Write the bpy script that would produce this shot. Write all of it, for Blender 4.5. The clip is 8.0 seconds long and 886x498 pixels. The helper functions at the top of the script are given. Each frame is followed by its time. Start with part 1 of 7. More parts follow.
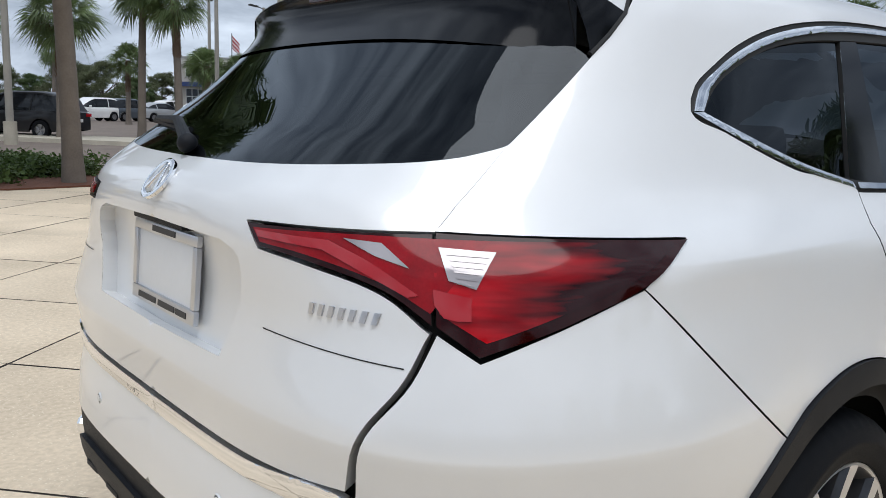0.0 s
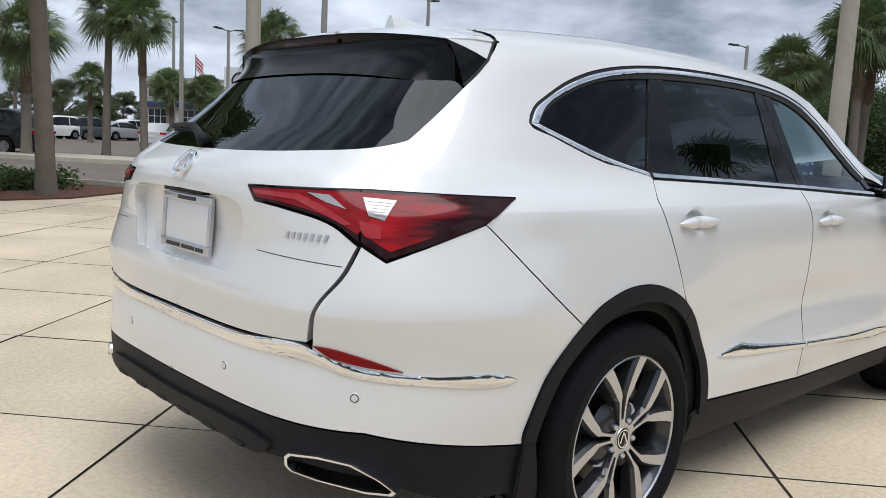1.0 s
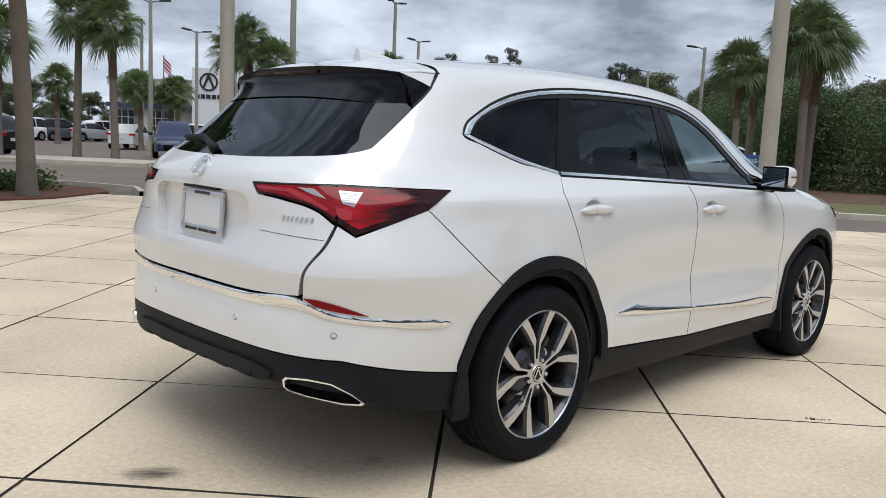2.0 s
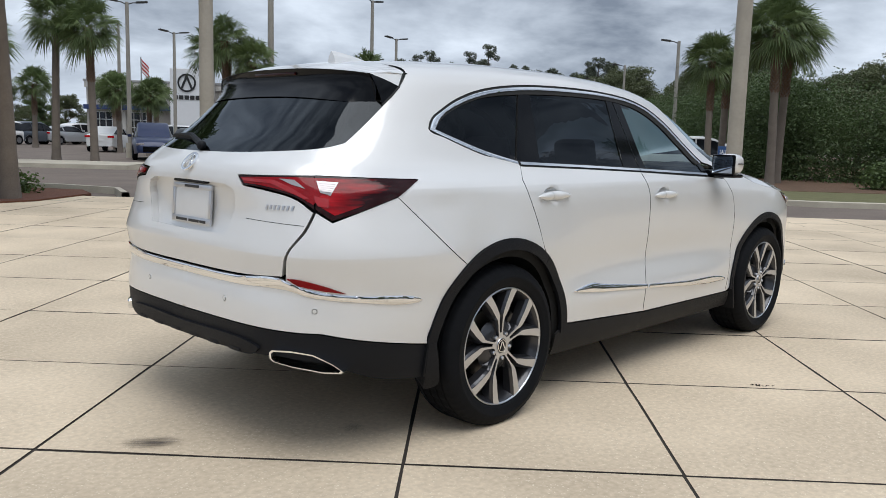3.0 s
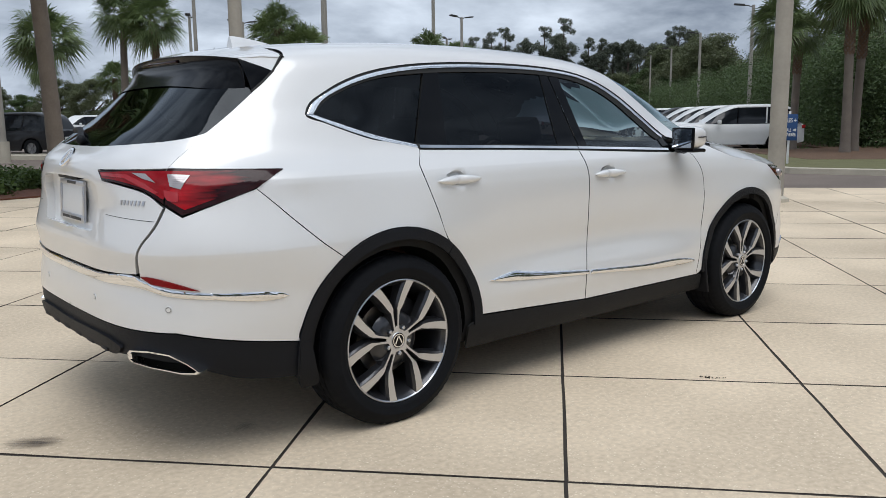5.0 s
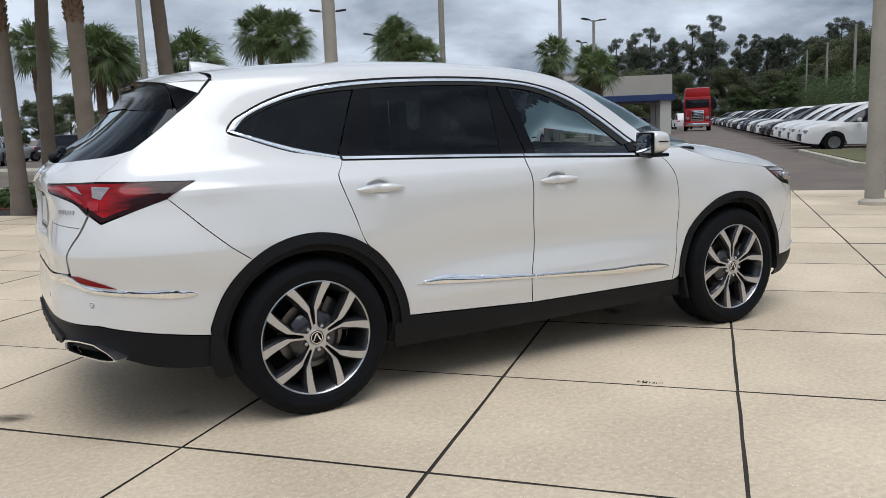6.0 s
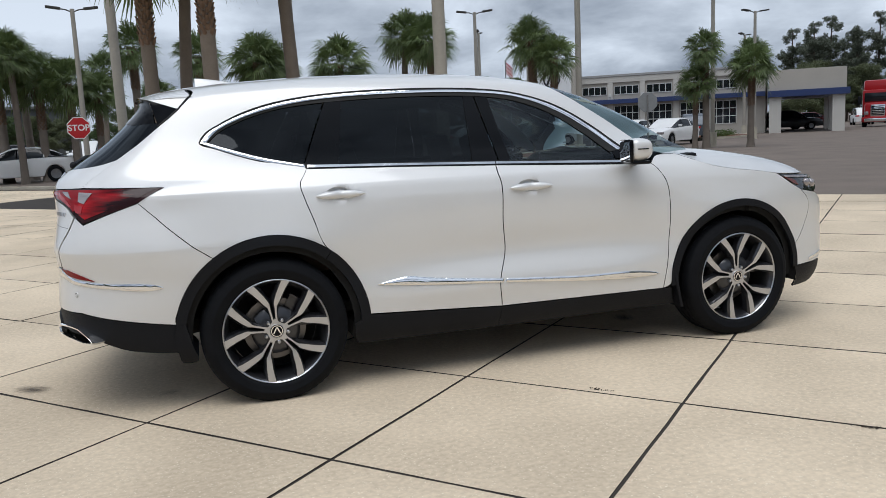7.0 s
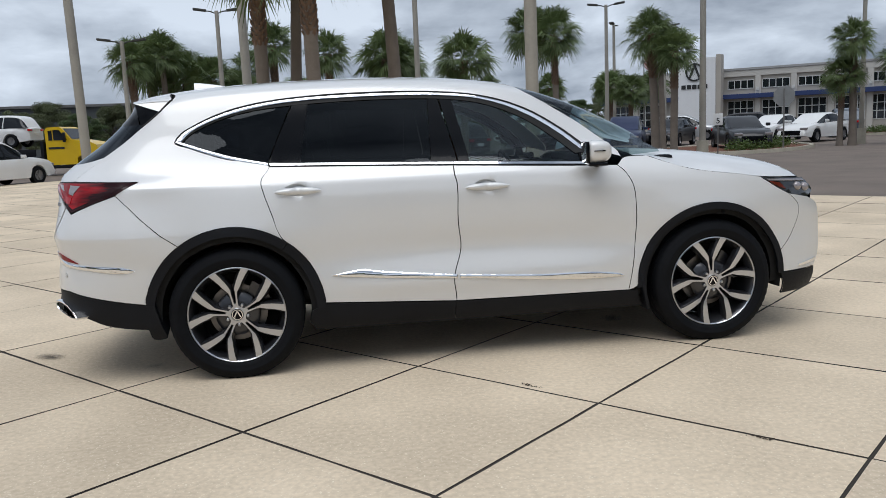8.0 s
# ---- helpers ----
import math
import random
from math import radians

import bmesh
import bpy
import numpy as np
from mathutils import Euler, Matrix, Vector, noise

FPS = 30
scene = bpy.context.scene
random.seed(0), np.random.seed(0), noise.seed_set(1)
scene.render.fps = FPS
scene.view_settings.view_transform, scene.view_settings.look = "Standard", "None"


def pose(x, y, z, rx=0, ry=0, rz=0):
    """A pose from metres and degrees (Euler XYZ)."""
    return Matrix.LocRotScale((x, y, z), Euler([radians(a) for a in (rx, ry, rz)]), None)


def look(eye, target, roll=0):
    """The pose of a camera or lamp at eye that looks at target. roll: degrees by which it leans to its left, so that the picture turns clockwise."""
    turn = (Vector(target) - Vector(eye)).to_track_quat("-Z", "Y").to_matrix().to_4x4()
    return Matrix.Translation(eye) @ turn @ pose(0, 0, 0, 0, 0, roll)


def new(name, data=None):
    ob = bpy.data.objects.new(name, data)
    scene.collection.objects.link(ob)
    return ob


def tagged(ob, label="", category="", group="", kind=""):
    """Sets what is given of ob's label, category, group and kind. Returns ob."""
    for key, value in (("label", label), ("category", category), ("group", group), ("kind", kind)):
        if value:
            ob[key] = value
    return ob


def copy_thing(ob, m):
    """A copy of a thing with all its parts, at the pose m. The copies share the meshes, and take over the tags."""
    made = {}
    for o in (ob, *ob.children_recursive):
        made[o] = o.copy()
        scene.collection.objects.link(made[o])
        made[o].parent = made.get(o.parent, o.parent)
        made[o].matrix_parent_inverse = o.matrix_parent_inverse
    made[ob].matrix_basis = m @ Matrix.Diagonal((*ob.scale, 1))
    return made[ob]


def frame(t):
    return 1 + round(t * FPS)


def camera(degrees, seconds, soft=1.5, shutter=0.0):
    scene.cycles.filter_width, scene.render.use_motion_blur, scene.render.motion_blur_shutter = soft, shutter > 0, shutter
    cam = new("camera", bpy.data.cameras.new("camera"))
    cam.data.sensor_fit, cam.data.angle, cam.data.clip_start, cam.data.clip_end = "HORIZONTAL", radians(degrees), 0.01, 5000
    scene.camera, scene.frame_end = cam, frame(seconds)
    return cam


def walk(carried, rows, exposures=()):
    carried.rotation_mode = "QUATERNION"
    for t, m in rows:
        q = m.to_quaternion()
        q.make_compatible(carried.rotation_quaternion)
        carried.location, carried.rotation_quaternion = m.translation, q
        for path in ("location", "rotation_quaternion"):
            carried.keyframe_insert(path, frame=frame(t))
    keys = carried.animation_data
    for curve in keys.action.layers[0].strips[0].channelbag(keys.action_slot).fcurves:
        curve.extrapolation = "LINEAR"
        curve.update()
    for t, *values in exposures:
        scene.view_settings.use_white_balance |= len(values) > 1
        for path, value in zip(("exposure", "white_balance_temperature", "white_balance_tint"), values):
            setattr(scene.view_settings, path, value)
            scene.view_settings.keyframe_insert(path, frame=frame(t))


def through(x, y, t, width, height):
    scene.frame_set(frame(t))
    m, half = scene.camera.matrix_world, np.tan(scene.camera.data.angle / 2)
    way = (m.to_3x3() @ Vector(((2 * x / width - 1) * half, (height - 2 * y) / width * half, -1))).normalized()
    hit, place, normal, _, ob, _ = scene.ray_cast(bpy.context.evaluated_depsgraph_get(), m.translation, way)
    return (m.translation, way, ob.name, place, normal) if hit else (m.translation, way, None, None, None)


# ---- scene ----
cam = camera(57.1, 8.0, soft=0.55)
PATH = [
    (0, (-1.673, -1.633, 1.341), (-0.395, -0.13, 1.013), 2.0),
    (0.5, (-1.931, -2.005, 1.305), (-0.606, -0.538, 1.0), 2.7),
    (1, (-2.168, -2.383, 1.301), (-0.816, -0.933, 1.033), 2.8),
    (1.5, (-2.409, -2.711, 1.325), (-1.021, -1.293, 1.074), 2.7),
    (1.7, (-2.523, -2.85, 1.338), (-1.13, -1.438, 1.08), 2.7),
    (2.8, (-2.877, -3.266, 1.334), (-1.439, -1.902, 1.063), 1.9),
    (3, (-2.875, -3.296, 1.327), (-1.441, -1.929, 1.055), 1.6),
    (3.5, (-2.837, -3.302, 1.32), (-1.412, -1.928, 1.036), 0.9),
    (4, (-2.697, -3.252, 1.33), (-1.292, -1.861, 1.028), 0.5),
    (4.5, (-2.457, -3.409, 1.323), (-1.096, -1.978, 1.007), -0.2),
    (5, (-2.106, -3.735, 1.351), (-0.826, -2.232, 1.027), -0.6),
    (5.2, (-1.957, -3.848, 1.339), (-0.721, -2.309, 1.014), -0.9),
    (6.3, (-1.115, -4.774, 1.357), (-0.237, -3.002, 1.061), -2.4),
    (6.5, (-0.948, -4.885, 1.349), (-0.141, -3.079, 1.052), -2.5),
    (7, (-0.473, -5.168, 1.375), (0.153, -3.291, 1.084), -2.6),
    (7.5, (0.01, -5.493, 1.38), (0.462, -3.566, 1.094), -2.5),
    (8, (0.529, -5.638, 1.373), (0.811, -3.679, 1.082), -2.4),
]
walk(cam, [(t, look(eye, target, roll)) for t, eye, target, roll in PATH],
     exposures=[(0.0, 0.22, 6140, 10), (0.5, 0.24, 6230, 10), (1.0, 0.24, 6250, 10), (1.5, 0.24, 6260, 10), (2.8, 0.12, 6260, 10), (4.0, 0.10, 6230, 10), (6.3, 0.03, 6200, 10), (8.0, -0.05, 6200, 10)])

# ---------------------------------------------------------------- overcast daylight
SUN_UP, SUN_TURN = 70.0, 205.0
world = bpy.data.worlds.new("overcast_sky")
scene.world = world
world.use_nodes = True
wn, wl = world.node_tree.nodes, world.node_tree.links
wn.clear()
w_out, w_bg = wn.new("ShaderNodeOutputWorld"), wn.new("ShaderNodeBackground")
w_sky = wn.new("ShaderNodeTexSky")
w_sky.sky_type, w_sky.sun_disc = "NISHITA", False
w_sky.sun_elevation, w_sky.sun_rotation = radians(SUN_UP), radians(SUN_TURN)
w_sky.dust_density, w_sky.air_density = 2.0, 1.0
w_co, w_map = wn.new("ShaderNodeTexCoord"), wn.new("ShaderNodeMapping")
w_map.inputs["Scale"].default_value = (1.0, 1.0, 2.7)
w_big, w_small = wn.new("ShaderNodeTexNoise"), wn.new("ShaderNodeTexNoise")
for node, scale, detail in ((w_big, 1.7, 7.0), (w_small, 5.5, 6.0)):
    node.inputs["Scale"].default_value, node.inputs["Detail"].default_value = scale, detail
    node.inputs["Roughness"].default_value = 0.55
    node.inputs["Distortion"].default_value = 0.3
w_mix = wn.new("ShaderNodeMix")
w_mix.data_type, w_mix.inputs[0].default_value = "FLOAT", 0.4
w_ramp = wn.new("ShaderNodeValToRGB")
w_ramp.color_ramp.elements[0].position, w_ramp.color_ramp.elements[0].color = 0.41, (2.9, 3.4, 4.2, 1)
w_ramp.color_ramp.elements[1].position, w_ramp.color_ramp.elements[1].color = 0.60, (10.2, 11.1, 12.2, 1)
w_cover = wn.new("ShaderNodeMix")
w_cover.data_type, w_cover.inputs[0].default_value = "RGBA", 0.93
wl.new(w_co.outputs["Generated"], w_map.inputs["Vector"])
wl.new(w_map.outputs["Vector"], w_big.inputs["Vector"])
wl.new(w_map.outputs["Vector"], w_small.inputs["Vector"])
wl.new(w_big.outputs["Fac"], w_mix.inputs[2])
wl.new(w_small.outputs["Fac"], w_mix.inputs[3])
wl.new(w_mix.outputs[0], w_ramp.inputs["Fac"])
wl.new(w_sky.outputs["Color"], w_cover.inputs[6])
w_axes, w_lift, w_tall = wn.new("ShaderNodeSeparateXYZ"), wn.new("ShaderNodeMapRange"), wn.new("ShaderNodeVectorMath")
w_lift.inputs["From Min"].default_value, w_lift.inputs["From Max"].default_value = 0.08, 0.9
w_lift.inputs["To Min"].default_value, w_lift.inputs["To Max"].default_value = 1.0, 1.40
w_tall.operation = "SCALE"
w_low, w_both = wn.new("ShaderNodeMapRange"), wn.new("ShaderNodeMath")
w_low.inputs["From Min"].default_value, w_low.inputs["From Max"].default_value = 0.0, 0.22
w_low.inputs["To Min"].default_value, w_low.inputs["To Max"].default_value = 1.30, 0.94
w_both.operation = "MULTIPLY"
wl.new(w_co.outputs["Generated"], w_axes.inputs["Vector"])
wl.new(w_axes.outputs["Z"], w_lift.inputs["Value"])
wl.new(w_ramp.outputs["Color"], w_tall.inputs[0])
wl.new(w_axes.outputs["Z"], w_low.inputs["Value"])
wl.new(w_lift.outputs[0], w_both.inputs[0])
wl.new(w_low.outputs[0], w_both.inputs[1])
wl.new(w_both.outputs[0], w_tall.inputs["Scale"])
wl.new(w_tall.outputs["Vector"], w_cover.inputs[7])
wl.new(w_cover.outputs[2], w_bg.inputs["Color"])
w_bg.inputs["Strength"].default_value = 0.0675
wl.new(w_bg.outputs["Background"], w_out.inputs["Surface"])

sun = new("sun", bpy.data.lights.new("sun", "SUN"))
sun.data.energy, sun.data.angle, sun.data.color = 1.75, radians(48), (1.0, 0.97, 0.93)
sun.matrix_world = look((0, 0, 30), (-30 * math.cos(radians(SUN_UP)) * math.sin(radians(SUN_TURN)), -30 * math.cos(radians(SUN_UP)) * math.cos(radians(SUN_TURN)), 30 - 30 * math.sin(radians(SUN_UP))))


# ---------------------------------------------------------------- materials
def nodes_of(name):
    m = bpy.data.materials.new(name)
    m.use_nodes = True
    n, l = m.node_tree.nodes, m.node_tree.links
    return m, n, l, n["Principled BSDF"]


def mat(name, color, rough=0.5, metal=0.0, coat=0.0, vary=0.12, scale=6.0, bump=0.0, bump_scale=60.0, fine=0.0, spec=0.5, each=0.0):
    """A surface with colour variation at two scales, some relief, and a shade of its own for each object."""
    m, n, l, p = nodes_of(name)
    co = n.new("ShaderNodeTexCoord")
    big, small = n.new("ShaderNodeTexNoise"), n.new("ShaderNodeTexNoise")
    big.inputs["Scale"].default_value, big.inputs["Detail"].default_value = scale, 5
    small.inputs["Scale"].default_value, small.inputs["Detail"].default_value = scale * 14, 4
    for node in (big, small):
        l.new(co.outputs["Object"], node.inputs["Vector"])
    both = n.new("ShaderNodeMath")
    both.operation = "MULTIPLY_ADD"
    both.inputs[1].default_value = 0.35 + fine
    l.new(small.outputs["Fac"], both.inputs[0])
    l.new(big.outputs["Fac"], both.inputs[2])
    ramp = n.new("ShaderNodeMapRange")
    ramp.inputs["From Min"].default_value, ramp.inputs["From Max"].default_value = 0.35, 1.0 + fine
    ramp.inputs["To Min"].default_value, ramp.inputs["To Max"].default_value = 1 - vary, 1 + vary
    l.new(both.outputs[0], ramp.inputs["Value"])
    shade = ramp.outputs[0]
    if each:
        info, span, mul = n.new("ShaderNodeObjectInfo"), n.new("ShaderNodeMapRange"), n.new("ShaderNodeMath")
        span.inputs["To Min"].default_value, span.inputs["To Max"].default_value = 1 - each, 1 + each
        mul.operation = "MULTIPLY"
        l.new(info.outputs["Random"], span.inputs["Value"])
        l.new(span.outputs[0], mul.inputs[0])
        l.new(shade, mul.inputs[1])
        shade = mul.outputs[0]
    tint = n.new("ShaderNodeVectorMath")
    tint.operation = "SCALE"
    tint.inputs[0].default_value = color[:3]
    l.new(shade, tint.inputs["Scale"])
    l.new(tint.outputs["Vector"], p.inputs["Base Color"])
    p.inputs["Roughness"].default_value, p.inputs["Metallic"].default_value = rough, metal
    p.inputs["Coat Weight"].default_value, p.inputs["Coat Roughness"].default_value = coat, 0.03
    p.inputs["Specular IOR Level"].default_value = spec
    if bump:
        grain, b = n.new("ShaderNodeTexNoise"), n.new("ShaderNodeBump")
        grain.inputs["Scale"].default_value, grain.inputs["Detail"].default_value = bump_scale, 3
        b.inputs["Strength"].default_value, b.inputs["Distance"].default_value = bump, 0.004
        l.new(co.outputs["Object"], grain.inputs["Vector"])
        l.new(grain.outputs["Fac"], b.inputs["Height"])
        l.new(b.outputs["Normal"], p.inputs["Normal"])
    return m


def glass(name, color, rough=0.0, ior=1.5):
    """A thin tinted pane: clear through its tint, glossy by Fresnel."""
    m, n, l, p = nodes_of(name)
    n.remove(p)
    clear, gloss, mix, fres = n.new("ShaderNodeBsdfTransparent"), n.new("ShaderNodeBsdfGlossy"), n.new("ShaderNodeMixShader"), n.new("ShaderNodeFresnel")
    clear.inputs["Color"].default_value = (*color, 1)
    gloss.inputs["Roughness"].default_value, gloss.inputs["Color"].default_value = rough, (0.86, 0.93, 1.0, 1)
    fres.inputs["IOR"].default_value = ior
    l.new(fres.outputs[0], mix.inputs[0])
    l.new(clear.outputs[0], mix.inputs[1])
    l.new(gloss.outputs[0], mix.inputs[2])
    l.new(mix.outputs[0], n["Material Output"].inputs["Surface"])
    return m


paint = mat("pearl_white_paint", (0.735, 0.738, 0.735), 0.36, metal=0.15, coat=1.0, vary=0.012, scale=3, fine=0.0, bump=0.012, bump_scale=900)
gloss_black = mat("gloss_black_trim", (0.0035, 0.004, 0.0055), 0.12, coat=0.0, vary=0.2, spec=0.17)
plastic = mat("grained_black_plastic", (0.0062, 0.0072, 0.0100), 0.55, spec=0.22, vary=0.15, bump=0.25, bump_scale=700)
# Rubber seals, and the shade painted into panel gaps.
seal_and_shade = mat("black_rubber_seal_and_shade", (0.008, 0.008, 0.008), 0.7, vary=0.2)
# Underbody black, also used for shade inside gaps, wheels and exhausts.
under = mat("dark_underbody_and_shade", (0.006, 0.006, 0.006), 0.9, vary=0.4)
chrome = mat("bright_chrome", (0.86, 0.87, 0.89), 0.05, metal=1.0, vary=0.01)
satin = mat("machined_alloy", (0.58, 0.595, 0.63), 0.30, metal=1.0, vary=0.05, scale=20)
gunmetal = mat("dark_grey_alloy", (0.045, 0.046, 0.052), 0.30, metal=0.6, coat=0.6, vary=0.1)
rubber = mat("tyre_rubber", (0.0052, 0.0060, 0.0078), 0.7, spec=0.15, vary=0.25, scale=14, bump=0.2, bump_scale=300)
iron = mat("brake_iron", (0.19, 0.18, 0.175), 0.45, metal=1.0, vary=0.2, scale=20)
leather = mat("brown_leather", (0.085, 0.034, 0.024), 0.5, vary=0.15, bump=0.3, bump_scale=500)
carpet = mat("black_carpet", (0.011, 0.011, 0.012), 0.95, vary=0.3, bump=0.5, bump_scale=900)
headliner = mat("grey_headliner", (0.32, 0.31, 0.295), 0.9, vary=0.05)
red_lens = mat("red_lens", (0.50, 0.003, 0.008), 0.10, coat=0.35, spec=0.25, vary=0.2, scale=9)
dark_red = mat("smoked_red_lens", (0.020, 0.0012, 0.0015), 0.08, coat=0.15, spec=0.2, vary=0.3, scale=9)


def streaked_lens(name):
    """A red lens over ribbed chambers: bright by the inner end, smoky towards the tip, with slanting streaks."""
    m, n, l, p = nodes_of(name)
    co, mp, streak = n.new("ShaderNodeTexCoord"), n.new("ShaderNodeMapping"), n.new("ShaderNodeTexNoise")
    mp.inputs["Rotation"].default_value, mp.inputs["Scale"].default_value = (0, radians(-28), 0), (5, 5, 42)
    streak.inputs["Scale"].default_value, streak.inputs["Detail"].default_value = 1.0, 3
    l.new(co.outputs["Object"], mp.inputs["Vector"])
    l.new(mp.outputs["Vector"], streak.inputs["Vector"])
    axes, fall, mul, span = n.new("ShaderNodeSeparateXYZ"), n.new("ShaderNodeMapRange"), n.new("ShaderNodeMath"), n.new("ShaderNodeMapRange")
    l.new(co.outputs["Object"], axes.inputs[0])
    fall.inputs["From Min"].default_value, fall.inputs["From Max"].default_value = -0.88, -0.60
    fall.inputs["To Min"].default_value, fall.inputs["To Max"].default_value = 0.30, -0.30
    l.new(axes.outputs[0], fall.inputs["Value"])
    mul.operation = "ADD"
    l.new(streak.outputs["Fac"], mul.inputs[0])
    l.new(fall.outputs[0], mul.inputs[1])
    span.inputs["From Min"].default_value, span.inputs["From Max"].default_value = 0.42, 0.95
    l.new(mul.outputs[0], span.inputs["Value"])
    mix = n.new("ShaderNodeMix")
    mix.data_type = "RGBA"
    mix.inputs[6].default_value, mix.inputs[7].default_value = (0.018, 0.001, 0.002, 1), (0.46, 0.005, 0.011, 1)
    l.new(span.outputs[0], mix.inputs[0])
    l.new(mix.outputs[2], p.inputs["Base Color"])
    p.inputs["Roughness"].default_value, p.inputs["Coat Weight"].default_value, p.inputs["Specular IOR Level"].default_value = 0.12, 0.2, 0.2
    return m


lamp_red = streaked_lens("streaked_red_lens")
gate_red = mat("gate_red_lens", (0.24, 0.003, 0.007), 0.1, coat=0.15, spec=0.2, vary=0.35, scale=16)
pink_lens = mat("bright_red_lens", (0.34, 0.007, 0.012), 0.08, coat=0.5, vary=0.1)
red_mid = mat("deep_red_lens", (0.20, 0.003, 0.006), 0.12, coat=0.1, spec=0.15, vary=0.3, scale=9)
clear_lens = mat("clear_lamp_lens", (0.36, 0.33, 0.335), 0.12, metal=0.4, coat=1.0, vary=0.1)
privacy = glass("privacy_glass", (0.050, 0.056, 0.064), ior=1.34)
gate_glass = glass("dark_tailgate_glass", (0.018, 0.019, 0.021), ior=1.38)
front_glass = glass("green_tinted_glass", (0.38, 0.47, 0.46))

# ---------------------------------------------------------------- shape of the big SUV
# x ahead from the rear axle, y to the left, z up; the skin is a rounded plan contour at every height
def pchip(xs, ys):
    """A smooth monotone curve through the given knots."""
    xs, ys = np.array(xs, float), np.array(ys, float)
    h, d = np.diff(xs), np.diff(ys) / np.diff(xs)
    m = np.zeros(len(xs))
    for i in range(1, len(xs) - 1):
        if d[i - 1] * d[i] > 0:
            w1, w2 = 2 * h[i] + h[i - 1], h[i] + 2 * h[i - 1]
            m[i] = (w1 + w2) / (w1 / d[i - 1] + w2 / d[i])
    m[0], m[-1] = d[0], d[-1]

    def f(x):
        x = np.clip(np.asarray(x, float), xs[0], xs[-1])
        i = np.clip(np.searchsorted(xs, x, side="right") - 1, 0, len(xs) - 2)
        t = (x - xs[i]) / h[i]
        return ((2 * t**3 - 3 * t**2 + 1) * ys[i] + (t**3 - 2 * t**2 + t) * h[i] * m[i]
                + (3 * t**2 - 2 * t**3) * ys[i + 1] + (t**3 - t**2) * h[i] * m[i + 1])
    return f


BELT, TALL = 1.2, 0.52
roof_line = pchip((-1.2, -0.6, -0.4, 0.0, 0.4, 0.8, 1.2, 1.6, 1.8, 2.0, 2.2, 2.4, 2.6, 2.8, 4.0),
                  (1.52, 1.635, 1.668, 1.704, 1.722, 1.726, 1.716, 1.680, 1.640, 1.578, 1.495, 1.392, 1.275, 1.215, 1.21))
half_width = pchip((0.10, 0.20, 0.28, 0.36, 0.46, 0.55, 0.66, 0.80, 0.93, 1.02, 1.08, 1.14, 1.20, 1.36, 1.51, 1.60, 1.645, 1.68, 1.704, 1.716, 1.72),
                   (0.80, 0.87, 0.93, 0.950, 0.953, 0.950, 0.938, 0.940, 0.941, 0.935, 0.918, 0.882, 0.836, 0.770, 0.710, 0.668, 0.632, 0.56, 0.42, 0.24, 0.0))
tail_line = pchip((0.1, 0.25, 0.32, 0.38, 0.45, 0.55, 0.66, 0.72, 0.84, 0.95, 1.06, 1.12, 1.17, 1.22, 1.30, 1.42, 1.60, 1.72),
                  (-0.80, -0.92, -1.00, -1.055, -1.078, -1.085, -1.078, -1.058, -1.052, -1.050, -1.058, -1.062, -1.055, -1.02, -0.945, -0.80, -0.615, -0.51))
rear_round = pchip((0.1, 0.85, 1.0, 1.1, 1.18, 1.3, 1.42, 1.6), (4.5, 4.5, 4.2, 3.8, 3.6, 3.7, 4.0, 4.5))
nose_line = pchip((0.1, 0.25, 0.4, 0.7, 0.88, 0.95, 1.02, 1.10, 1.3), (3.70, 3.82, 3.87, 3.875, 3.84, 3.78, 3.66, 3.45, 3.3))
REAR_X, FRONT_N, FRONT_X = 0.1, 4.0, 2.6


def crease(h):
    """The folded line round the tail at the height of the wheel arches."""
    return np.interp(h, (0.68, 0.845, 1.01), (0.0, 1.0, 0.0))


def tail_at(h):
    return tail_line(h) - 0.030 * crease(h)


def height_of(x, h):
    """Turns the skin's own height h into metres: above the belt it follows the roof."""
    return np.where(h <= BELT, h, BELT + (h - BELT) / TALL * (roof_line(x) - BELT))


def own_height(x, z):
    return np.where(z <= BELT, z, BELT + (z - BELT) * TALL / (roof_line(x) - BELT))


HANDLES = ((0.385, 1.058), (1.485, 1.030))


def bell(x, middle, wide):
    return np.exp(-((x - middle) / wide) ** 2)


